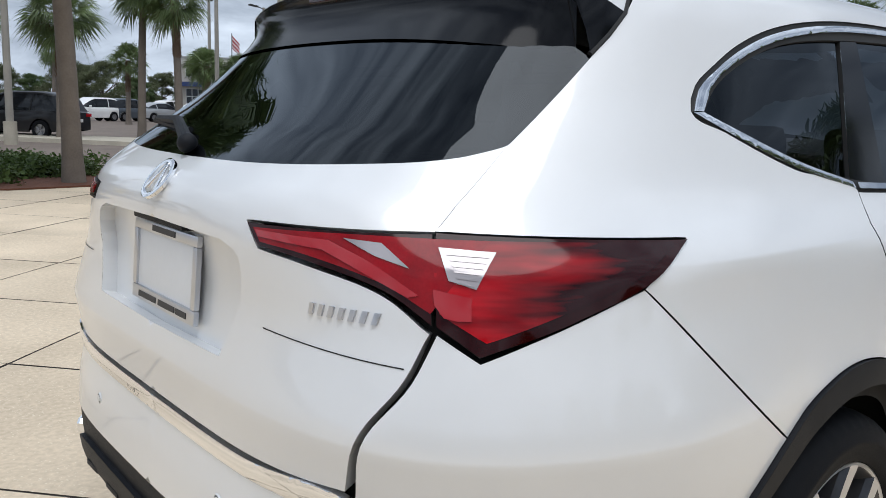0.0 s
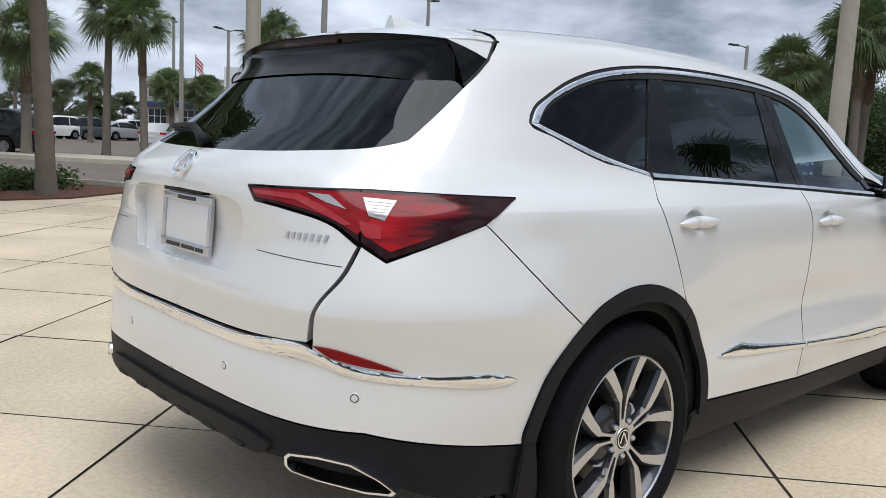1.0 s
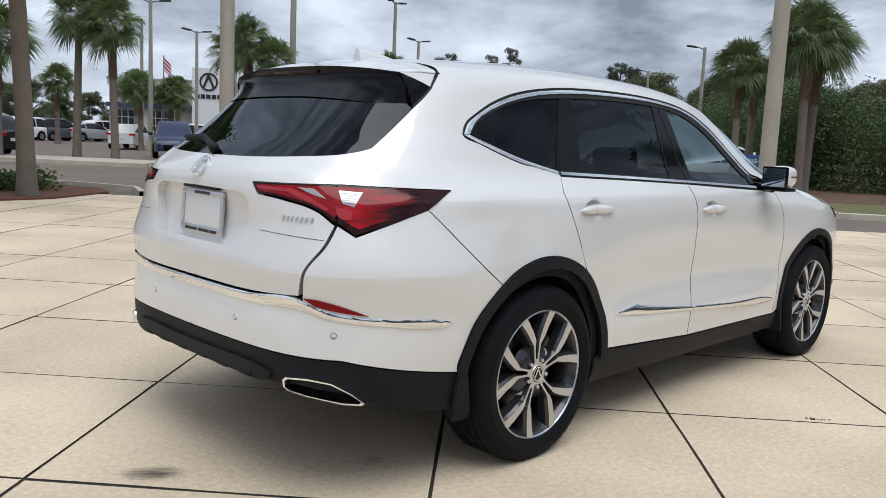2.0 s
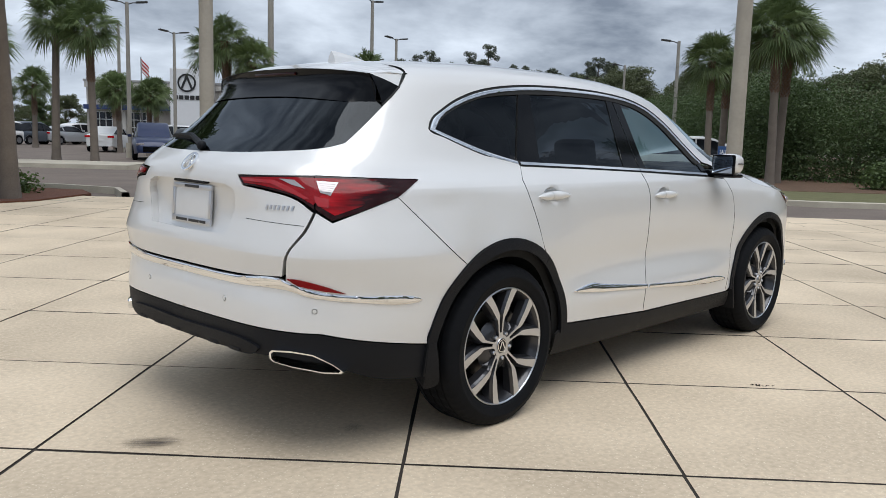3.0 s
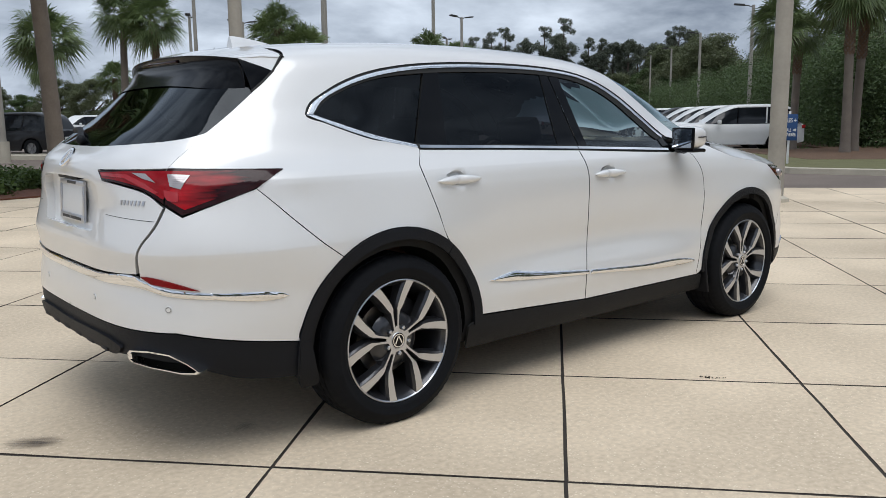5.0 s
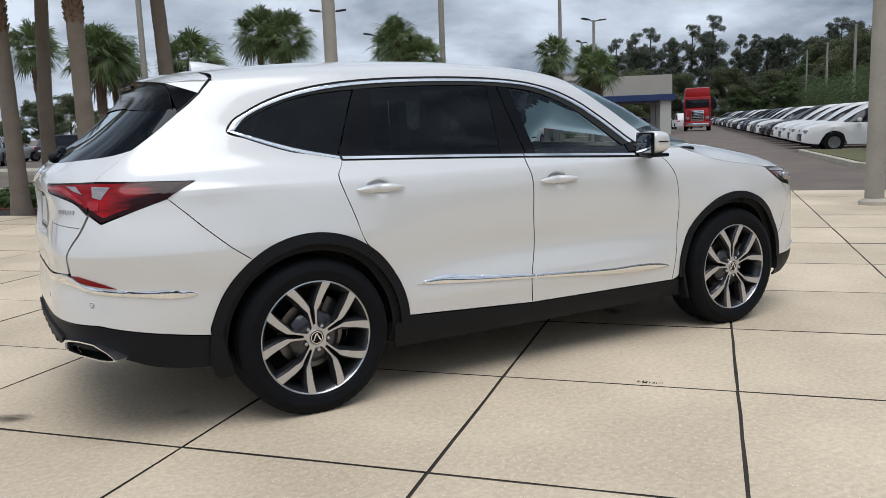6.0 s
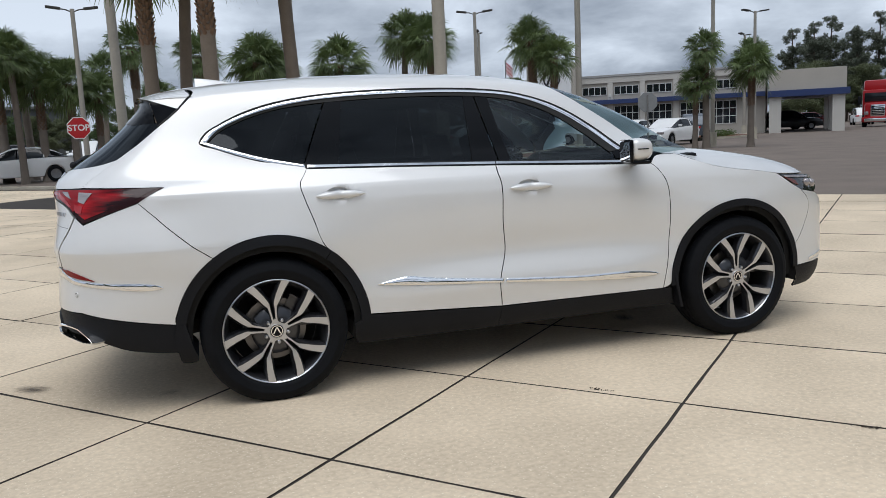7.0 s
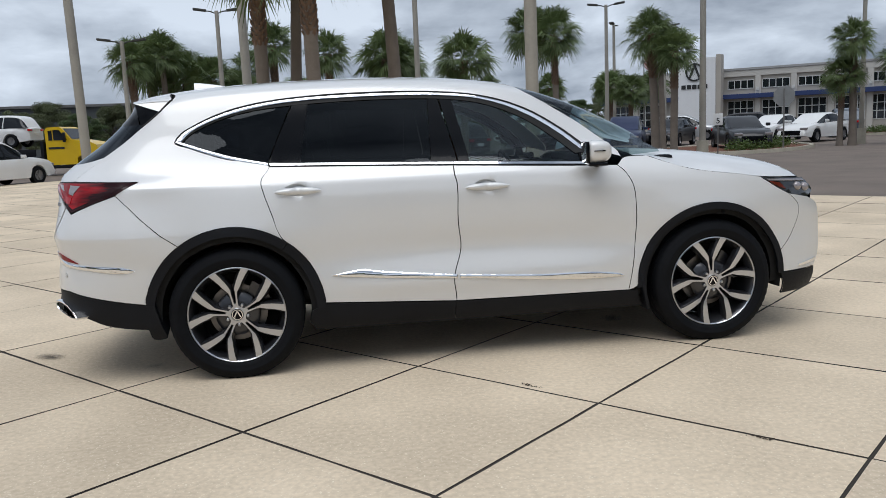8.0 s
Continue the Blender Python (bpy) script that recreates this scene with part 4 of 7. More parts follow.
for side in (-1, 1):
    bm = bmesh.new()
    bmesh.ops.create_uvsphere(bm, u_segments=28, v_segments=18, radius=1)
    for v in bm.verts:
        x, y, z = v.co
        p = [math.copysign(abs(c) ** 0.68, c) for c in (x, y, z)]
        k = 0.80 + 0.20 * (1 - (p[0] + 1) / 2)
        v.co = (p[0] * 0.078, p[1] * 0.088 * k, p[2] * 0.074 * k + 0.006 * p[1] * side)
    shell_m = part("door_mirror", bm, paint, suv, place=pose(2.135, side * 1.015, 1.205, 0, 0, side * 8))
    bm = bmesh.new()
    box(bm, -0.080, -0.080, -0.064, -0.060, 0.080, 0.062, 0.009)
    part("mirror_frame", bm, gloss_black, shell_m)
    bm = bmesh.new()
    box(bm, -0.083, -0.070, -0.054, -0.078, 0.070, 0.052, 0.002)
    part("mirror_glass", bm, mirror_mat, shell_m)
    bm = bmesh.new()
    box(bm, -0.065, -0.07, -0.082, 0.05, 0.07, -0.060, 0.01)
    tube(bm, [(0.0, -side * 0.05, -0.066), (0.03, -side * 0.13, -0.068), (0.05, -side * 0.20, -0.07)], [0.028, 0.024, 0.030], 10)
    part("mirror_foot", bm, gloss_black, shell_m)
    bm = bmesh.new()
    y0, y1 = sorted((side * 0.066, side * 0.0855))
    box(bm, -0.035, y0, 0.004, 0.030, y1, 0.010)
    part("turn_lamp", bm, gloss_black, shell_m)

# spoiler: white top, gloss black below
def roof_z(x, y):
    hs = np.linspace(1.45, 1.72, 300)
    ys = side_y(np.full(300, x), hs)
    return float(height_of(np.array(x), np.interp(-y, -ys, hs)))


tops, lips = [], []
for k in range(-20, 21):
    s = k / 20
    a = abs(s)
    y = 0.600 * s
    front = Vector((-0.366 + 0.050 * a**3, y, roof_z(-0.366 + 0.050 * a**3, abs(y)) + 0.001))
    tip = Vector((-0.602 + 0.076 * a**3, y * 0.99, 1.622 - 0.031 * a**2.5))
    low = on_tail(abs(y) * 1.03, 1.492 - 0.034 * a**2.2, 0.004)
    low.y = math.copysign(low.y, s)
    tops.append([front, front.lerp(tip, 0.5) + Vector((0, 0, 0.006)), tip])
    edge = tip + Vector((0.003, 0, -0.018))
    bend = edge.lerp(low, 0.45) + Vector((0.055 * (1 - a**6), 0, 0.018))
    face = [edge * (1 - t) ** 2 + bend * 2 * t * (1 - t) + low * t * t for t in (0, 0.2, 0.4, 0.6, 0.8, 1.0)]
    lips.append([tip + Vector((0.001, 0, -0.001))] + face)


def strip(rows):
    bm = bmesh.new()
    vs = [[bm.verts.new(p) for p in r] for r in rows]
    for a, b in zip(vs, vs[1:]):
        for j in range(len(a) - 1):
            bm.faces.new((a[j], a[j + 1], b[j + 1], b[j]))
    return bm, vs


bm, vs = strip(lips)
orient(bm, lambda c: Vector((-0.75, 0.0, -0.5)))
spoiler = part("spoiler", bm, gloss_black, gate, "gloss black roof spoiler with a white top")
bm, vs = strip(tops)
for end, side in ((0, -1), (-1, 1)):  # the white top folds down to the seam
    seam_up, seam_low = bm.verts.new(on_skin(-0.328, 1.603, side, 0.002)), bm.verts.new(on_skin(-0.385, 1.542, side, 0.003))
    bm.faces.new((vs[end][0], seam_up, vs[end][1]))
    bm.faces.new((seam_up, vs[end][2], vs[end][1]))
    bm.faces.new((seam_up, seam_low, vs[end][2]))
orient(bm, lambda c: Vector((0, 1.5 * c.y if abs(c.y) > 0.59 else 0.0, 1)))
part("spoiler_top", bm, paint, spoiler, smooth=False)
for end, side in ((0, -1), (-1, 1)):
    bm = bmesh.new()
    tip, low = tops[end][2] + Vector((0, side * 0.002, -0.002)), on_skin(-0.492, 1.457, side, 0.003)
    edge = [on_skin(x, z, side, 0.003) for x, z in ((-0.385, 1.542), (-0.41, 1.520), (-0.44, 1.496), (-0.467, 1.475))] + [low]
    rows = [[tip.lerp(p, t) + Vector((0, side * 0.010 * math.sin(math.pi * t), 0)) for t in (0, 0.33, 0.67, 1)] for p in edge]
    bm, vs = strip(rows)
    inner = [bm.verts.new(p) for p in lips[end][1:]]
    for p, q in zip(inner, inner[1:]):
        bm.faces.new((vs[-1][1], p, q))
    orient(bm, lambda c: Vector((-0.3, side, 0)))
    part("side_fin", bm, gloss_black, spoiler)
    # A thin black tube draws the seam line beside the spoiler.
    bm = bmesh.new()
    tube(bm, [tops[3 if end == 0 else -4][0], tops[end][0], on_skin(-0.328, 1.603, side, 0.001), on_skin(-0.385, 1.542, side, 0.001), on_skin(-0.44, 1.496, side, 0.001), on_skin(-0.492, 1.457, side, 0.001)], 0.0055, 6)
    part("spoiler_seal", bm, seal_and_shade, spoiler)
bm = bmesh.new()
box(bm, -0.606, -0.16, 1.592, -0.590, 0.16, 1.604, 0.003)
part("brake_light", bm, dark_red, spoiler)

# roof fin
bm = bmesh.new()
rows = []
for i in range(9):
    s = i / 8
    x = -0.265 + 0.24 * s
    tall, wide = 0.060 * (1 - s) ** 0.8 * (1 if i else 0.96) + 0.001, 0.034 * (0.5 + 0.5 * math.sin(math.pi * min(1, s + 0.35)))
    z = roof_z(x, 0.0) - 0.002
    rows.append([Vector((x, wide * u, z + tall * (1 - abs(u) ** 1.6))) for u in (-1, -0.7, -0.35, 0, 0.35, 0.7, 1)])
bm, vs = strip(rows)
bm.faces.new(vs[0])
orient(bm, lambda c: Vector((-0.3, 3 * c.y, 0.3)))
part("roof_antenna", bm, paint, suv)

# rear wiper
bm = bmesh.new()
p0, p1, p2 = on_tail(0.02, 1.262, 0.02), on_tail(0.20, 1.305, 0.03), on_tail(0.44, 1.305, 0.02)
tube(bm, [p0, p1, p2], [0.016, 0.012, 0.007], 8)
tube(bm, [on_tail(0.10, 1.287, 0.014), on_tail(0.46, 1.298, 0.014)], 0.007, 6)
bmesh.ops.create_uvsphere(bm, u_segments=14, v_segments=8, radius=0.022, matrix=Matrix.Translation(p0))
part("rear_wiper", bm, plastic, gate)

# plate with its frame; the small writing on it as bars
bm = bmesh.new()
px = float(tail_line(1.0)) + 0.020
tilt = Matrix.Translation((px, 0, 1.005)) @ Matrix.Rotation(radians(4), 4, "Y")
for y0, z0, y1, z1 in ((-0.165, -0.088, 0.165, -0.058), (-0.165, 0.066, 0.165, 0.088), (-0.165, -0.058, -0.145, 0.066), (0.145, -0.058, 0.165, 0.066)):
    box(bm, -0.012, y0, z0, 0.0, y1, z1, 0.003, turn=tilt)
frame_p = part("plate_frame", bm, satin, gate)
bm = bmesh.new()
box(bm, -0.006, -0.150, -0.070, 0.002, 0.150, 0.075, 0.001, turn=tilt)
part("plate", bm, mat("plate_white", (0.72, 0.73, 0.74), 0.4, vary=0.04), frame_p)
ink = mat("dark_ink", (0.02, 0.02, 0.022), 0.5)
for y, w, z in ((-0.105, 0.05, -0.074), (-0.03, 0.085, -0.074), (0.075, 0.095, -0.074), (0.0, 0.12, 0.077)):
    bm = bmesh.new()
    box(bm, -0.0135, y - w / 2, z - 0.006, -0.0118, y + w / 2, z + 0.006, turn=tilt)
    part("plate_bar", bm, ink, frame_p)
bm = bmesh.new()
box(bm, px - 0.022, -0.13, 1.100, px + 0.03, 0.13, 1.118, 0.004)
part("gate_handle", bm, plastic, gate)

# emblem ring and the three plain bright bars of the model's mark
e0 = on_tail(0, 1.192, 0.004)
bm = bmesh.new()
revolve(bm, [(0.036, -0.003), (0.043, -0.005), (0.049, -0.003), (0.049, 0.004), (0.036, 0.004), (0.036, -0.003)], 36)
for tilt_e in (-21, 21):
    box(bm, -0.0045, -0.004, -0.036, 0.0045, 0.003, 0.036, 0.001, turn=Matrix.Rotation(radians(tilt_e), 4, "Y") @ Matrix.Translation((0.014 if tilt_e < 0 else -0.014, 0, 0)))
part("emblem", bm, chrome, gate, place=Matrix.Translation(e0) @ Matrix.Rotation(radians(-90), 4, "Z") @ Matrix.Rotation(radians(-38), 4, "X"))
for k in range(7):
    y0 = 0.548 + 0.0186 * k
    panel("model_mark", [R(y0, 1.024, "c"), R(y0 + 0.0085, 1.024, "c"), R(y0 + 0.0115, 1.042, "c"), R(y0 + 0.003, 1.042, "c")], satin, gate, off=0.004, thick=0.004, step=0.02, both=False)
# The pressed step's shade is drawn as a thin dark strip.
for z_c in (0.978,):
    panel("gate_crease", [R(0.44, z_c, "c"), R(0.72, z_c - 0.012, "c"), R(0.72, z_c - 0.010, "c"), R(0.44, z_c + 0.002, "c")], seal_and_shade, gate, off=0.0008, thick=0, step=0.03)

# lamps: red and clear chambers behind the smoked rim
for lamp, sgn in zip(body_lamps, (-1, 1)):
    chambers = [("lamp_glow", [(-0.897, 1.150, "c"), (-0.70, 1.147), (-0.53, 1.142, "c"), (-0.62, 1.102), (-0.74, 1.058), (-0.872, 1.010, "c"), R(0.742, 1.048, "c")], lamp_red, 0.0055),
                ("reversing_lamp", [(-0.893, 1.138, "c"), (-0.828, 1.133, "c"), (-0.870, 1.084, "c"), (-0.898, 1.095, "c")], clear_lens, 0.0085),
                ("lamp_step", [R(0.725, 1.082, "c"), (-0.878, 1.072, "c"), (-0.885, 1.040, "c"), R(0.748, 1.043), R(0.733, 1.060, "c")], pink_lens, 0.0085)]
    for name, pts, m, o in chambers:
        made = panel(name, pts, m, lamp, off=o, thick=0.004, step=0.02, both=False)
        if sgn > 0:
            for v in made.data.vertices:
                v.co.y = -v.co.y
            made.data.flip_normals()
    for i in range(6):
        z = 1.130 - 0.0075 * i
        made = panel("lens_rib", [(-0.889, z, "c"), (-0.842 - 0.006 * i, z - 0.003, "c"), (-0.842 - 0.006 * i, z - 0.0050, "c"), (-0.889, z - 0.0020, "c")], clear_lens, lamp, off=0.0095, thick=0.001, step=0.02, both=False)
        if sgn > 0:
            for v in made.data.vertices:
                v.co.y = -v.co.y
            made.data.flip_normals()
for lamp, sgn in zip(gate_lamps, (-1, 1)):
    for name, pts, m in (("lamp_glow", [R(0.405, 1.143, "c"), R(0.60, 1.150), R(0.745, 1.149, "c"), R(0.732, 1.048, "c"), R(0.665, 1.084), R(0.53, 1.114), R(0.43, 1.122, "c")], gate_red),
                         ("light_tube", [R(0.415, 1.140, "c"), R(0.565, 1.138, "c"), R(0.640, 1.112), R(0.712, 1.072, "c"), R(0.700, 1.068, "c"), R(0.630, 1.099), R(0.560, 1.124, "c"), R(0.425, 1.130, "c")], pink_lens),
                         ("reversing_lamp", [R(0.585, 1.143, "c"), R(0.640, 1.140, "c"), R(0.690, 1.108, "c"), R(0.640, 1.122, "c")], clear_lens)):
        made = panel(name, pts, m, lamp, off=0.0058 if m is gate_red else 0.008, thick=0.004, step=0.02, both=False)
        if sgn > 0:
            for v in made.data.vertices:
                v.co.y = -v.co.y
            made.data.flip_normals()

# parking sensors
for y, z in ((0.775, 0.635), (0.328, 0.634)):
    for side in (-1, 1):
        c = on_tail(y, z, 0.0)
        ahead = (on_tail(y + 0.02, z) - on_tail(y - 0.02, z)).normalized()
        n_out = Vector((-abs(ahead.y), -abs(ahead.x) * 1.0, 0)).normalized()
        c.y, n_out.y = side * y, side * abs(n_out.y)
        turn = Vector((0, -1, 0)).rotation_difference(n_out).to_matrix().to_4x4()
        bm = bmesh.new()
        revolve(bm, [(0.001, -0.0035), (0.0085, -0.003), (0.0095, -0.0005), (0.0105, -0.0005), (0.0125, -0.002), (0.0145, 0.001)], 24)
        s_ob = part("parking_sensor", bm, paint, suv, place=Matrix.Translation(c) @ turn)
        bm = bmesh.new()
        revolve(bm, [(0.0088, -0.0022), (0.0108, -0.0022)], 24)
        part("sensor_ring", bm, plastic, s_ob)

# exhaust finishers let into the lower bumper
for side in (-1, 1):
    d = Vector((0.165, side * 0.235, 0)).normalized()
    inward = Vector((0.80, -side * 0.45, 0.0)).normalized()
    base = Vector((-1.067 if side < 0 else -1.045, side * 0.620, 0))
    loop = [(0.0, 0.464), (0.012, 0.475), (0.10, 0.476), (0.20, 0.466), (0.285, 0.432), (0.335, 0.402), (0.325, 0.392), (0.25, 0.388), (0.10, 0.406), (0.02, 0.424), (0.003, 0.438)]
    mid = Vector((0.15, 0.43))
    rings = []
    for grow, deep in ((1.06, 0.12), (1.06, -0.004), (1.04, -0.012), (0.965, -0.012), (0.93, -0.004), (0.90, 0.12)):
        rings.append([base + d * (mid.x + (u - mid.x) * 0.88 * (1 + (grow - 1) * 0.8)) + Vector((0, 0, mid.y + (z - mid.y) * 0.86 * (1 + (grow - 1) * 2.0))) + inward * deep for u, z in loop])
    bm = bmesh.new()
    vs = [[bm.verts.new(p) for p in r] for r in rings]
    n = len(loop)
    for a, b in zip(vs, vs[1:]):
        for j in range(n):
            bm.faces.new((a[j], a[(j + 1) % n], b[(j + 1) % n], b[j]))
    bmesh.ops.recalc_face_normals(bm, faces=bm.faces[:])
    tip_ob = part("exhaust_finisher", bm, chrome, suv, smooth=False)
    # A flat near-black face stands for the shade inside the pipe.
    bm = bmesh.new()
    bm.faces.new([bm.verts.new(p + inward * -0.06) for p in rings[-1]])
    part("exhaust_hole", bm, under, tip_ob)

# raised lower guard with its cut edge, mud flaps
guard = panel("bumper_guard", [R(0, 0.485, "c"), R(0.45, 0.488), R(0.50, 0.480, "c"), R(0.55, 0.462), R(0.53, 0.440), R(0.35, 0.432), R(0, 0.428, "c")], plastic, suv, off=0.009, thick=0.02, whole=True)
for y0 in (0.08, 0.24, 0.40):
    for side in (-1, 1):
        bm = bmesh.new()
        c = on_tail(y0, 0.434, 0.010)
        box(bm, c.x - 0.002, side * y0 - 0.040, 0.426, c.x + 0.02, side * y0 + 0.040, 0.440, 0.003)
        part("guard_tooth", bm, plastic, guard)
panel("mud_flap", [(-0.492, 0.46, "c"), (-0.448, 0.46, "c"), (-0.425, 0.36), (-0.398, 0.268), (-0.43, 0.258), (-0.475, 0.262), (-0.488, 0.30)], plastic, suv, off=0.012, thick=0.15, step=0.03)
for x0, s_turn in ((2.445, -12),):
    for side in (-1, 1):
        bm = bmesh.new()
        box(bm, -0.010, -0.095, -0.11, 0.010, 0.095, 0.12, 0.006)
        part("mud_flap", bm, plastic, suv, place=pose(x0, side * 0.872, 0.33, 0, s_turn, 0))

# cabin: floor, headliner, dashboard, three rows of seats
panel("headliner", [(-0.30, 1.52), (0.4, 1.565, "c"), (1.5, 1.54, "c"), roof_at(1.62, "c"), roof_at(-0.33, "c")], headliner, suv, off=-0.045, thick=0, whole=True, step=0.08)
bm = bmesh.new()
box(bm, -0.90, -0.74, 0.58, 0.20, 0.74, 0.66, 0.02)
box(bm, 0.15, -0.80, 0.40, 2.40, 0.80, 0.46, 0.02)
part("cabin_floor", bm, carpet, suv)
bm = bmesh.new()
box(bm, 2.02, -0.74, 0.78, 2.55, 0.74, 1.10, 0.06)
part("dashboard", bm, plastic, suv)


def seat(x, y, z, tilt, back_mat):
    bm = bmesh.new()
    box(bm, x - 0.02, y - 0.25, z, x + 0.48, y + 0.25, z + 0.15, 0.05)
    ob = part("seat", bm, leather, suv)
    bm = bmesh.new()
    lean = Matrix.Translation((x, y, z + 0.08)) @ Matrix.Rotation(radians(-tilt), 4, "Y")
    box(bm, -0.12, -0.25, 0.0, 0.02, 0.25, 0.56, 0.05, turn=lean)
    part("backrest", bm, back_mat, ob)
    bm = bmesh.new()
    box(bm, -0.11, -0.13, 0.585, 0.0, 0.13, 0.80, 0.04, turn=lean)
    tube(bm, [lean @ Vector((-0.05, -0.06, 0.54)), lean @ Vector((-0.05, -0.06, 0.60))], 0.008, 6)
    tube(bm, [lean @ Vector((-0.05, 0.06, 0.54)), lean @ Vector((-0.05, 0.06, 0.60))], 0.008, 6)
    part("headrest", bm, leather, ob)


for row_x, row_z in ((-0.02, 0.60), (0.78, 0.50), (1.62, 0.50)):
    for y in (-0.36, 0.36):
        seat(row_x, y, row_z, 16, leather)
bm = bmesh.new()
wheel_rim = [Vector((0, 0.185 * math.cos(radians(k * 12)), 0.185 * math.sin(radians(k * 12)))) for k in range(31)]
tube(bm, wheel_rim, 0.015, 8, caps=False)
box(bm, -0.01, -0.17, -0.02, 0.03, 0.17, 0.02, 0.01)
box(bm, -0.02, -0.06, -0.06, 0.05, 0.06, 0.06, 0.02)
part("steering_wheel", bm, plastic, suv, place=pose(1.93, 0.36, 1.02, 0, -22, 0))


# ---------------------------------------------------------------- ground: b runs across the road, c along it
PAVE = Matrix.Rotation(radians(41.8), 4, "Z")


def bc(b, c, z=0.0):
    """World place from paving coordinates."""
    return PAVE @ Vector((b, c, z))


def speckled(name, light, dark, pebble, rough=0.85, bump=0.35):
    """Exposed-aggregate concrete: broad stains, grain, and small pale and dark pebbles."""
    m, n, l, p = nodes_of(name)
    geo, info = n.new("ShaderNodeNewGeometry"), n.new("ShaderNodeObjectInfo")
    broad, grain, peb = n.new("ShaderNodeTexNoise"), n.new("ShaderNodeTexNoise"), n.new("ShaderNodeTexVoronoi")
    for node, s, d in ((broad, 0.75, 7), (grain, 38, 5)):
        node.inputs["Scale"].default_value, node.inputs["Detail"].default_value = s, d
        l.new(geo.outputs["Position"], node.inputs["Vector"])
    peb.inputs["Scale"].default_value = 165
    l.new(geo.outputs["Position"], peb.inputs["Vector"])
    mix = n.new("ShaderNodeMix")
    mix.data_type = "RGBA"
    mix.inputs[6].default_value, mix.inputs[7].default_value = (*dark, 1), (*light, 1)
    add = n.new("ShaderNodeMath")
    add.operation = "MULTIPLY_ADD"
    add.inputs[1].default_value = 0.62
    l.new(grain.outputs["Fac"], add.inputs[0])
    l.new(broad.outputs["Fac"], add.inputs[2])
    span = n.new("ShaderNodeMapRange")
    span.inputs["From Min"].default_value, span.inputs["From Max"].default_value = 0.58, 1.0
    l.new(add.outputs[0], span.inputs["Value"])
    l.new(span.outputs[0], mix.inputs[0])
    dots, dmix = n.new("ShaderNodeMapRange"), n.new("ShaderNodeMix")
    dots.inputs["From Min"].default_value, dots.inputs["From Max"].default_value = 0.94, 1.02
    sep = n.new("ShaderNodeSeparateColor")
    l.new(peb.outputs["Color"], sep.inputs[0])
    l.new(sep.outputs[0], dots.inputs["Value"])
    dmix.data_type = "RGBA"
    dmix.inputs[7].default_value = (*pebble, 1)
    l.new(dots.outputs[0], dmix.inputs[0])
    l.new(mix.outputs[2], dmix.inputs[6])
    each, tint = n.new("ShaderNodeMapRange"), n.new("ShaderNodeVectorMath")
    each.inputs["To Min"].default_value, each.inputs["To Max"].default_value = 0.94, 1.05
    l.new(info.outputs["Random"], each.inputs["Value"])
    tint.operation = "SCALE"
    l.new(dmix.outputs[2], tint.inputs[0])
    l.new(each.outputs[0], tint.inputs["Scale"])
    l.new(tint.outputs["Vector"], p.inputs["Base Color"])
    p.inputs["Roughness"].default_value = rough
    p.inputs["Specular IOR Level"].default_value = 0.25
    b = n.new("ShaderNodeBump")
    b.inputs["Strength"].default_value, b.inputs["Distance"].default_value = bump, 0.0018
    l.new(add.outputs[0], b.inputs["Height"])
    l.new(b.outputs["Normal"], p.inputs["Normal"])
    return m


concrete = speckled("aggregate_concrete", (0.725, 0.602, 0.445), (0.49, 0.400, 0.290), (0.80, 0.72, 0.58))
joint_dirt = mat("joint_dirt", (0.035, 0.028, 0.022), 0.95, vary=0.3, scale=4)
asphalt = speckled("worn_asphalt", (0.19, 0.155, 0.130), (0.14, 0.115, 0.098), (0.24, 0.20, 0.17))
kerb_mat = mat("pale_kerb_concrete", (0.46, 0.42, 0.34), 0.85, vary=0.2, scale=2, bump=0.3, bump_scale=80)
mulch = mat("red_brown_mulch", (0.13, 0.052, 0.028), 0.95, vary=0.5, scale=12, bump=1.0, bump_scale=60, fine=0.4)
leaf_litter = mat("brown_leaf_litter", (0.115, 0.066, 0.038), 0.95, vary=0.5, scale=5, bump=1.0, bump_scale=50, fine=0.4)
grass_mat = mat("dry_grass", (0.125, 0.122, 0.052), 0.95, vary=0.4, scale=3, bump=0.8, bump_scale=60, fine=0.4)

bm = bmesh.new()
bmesh.ops.create_grid(bm, x_segments=1, y_segments=1, size=2500)
tagged(part("ground", bm, asphalt, place=Matrix.Translation((0, 0, -0.05))), "worn brown-grey asphalt of roads and car park", "ground", kind="structure")
bm = bmesh.new()
box(bm, -16.3, -17.0, -0.06, 11.3, 8.0, -0.0045)
box(bm, -16.3, 8.0, -0.06, 13.1, 27.0, -0.0045)
pavement = tagged(part("pavement", bm, joint_dirt, place=PAVE.copy()), "pale speckled concrete slabs with dark dirty joints", "pavement", kind="structure")

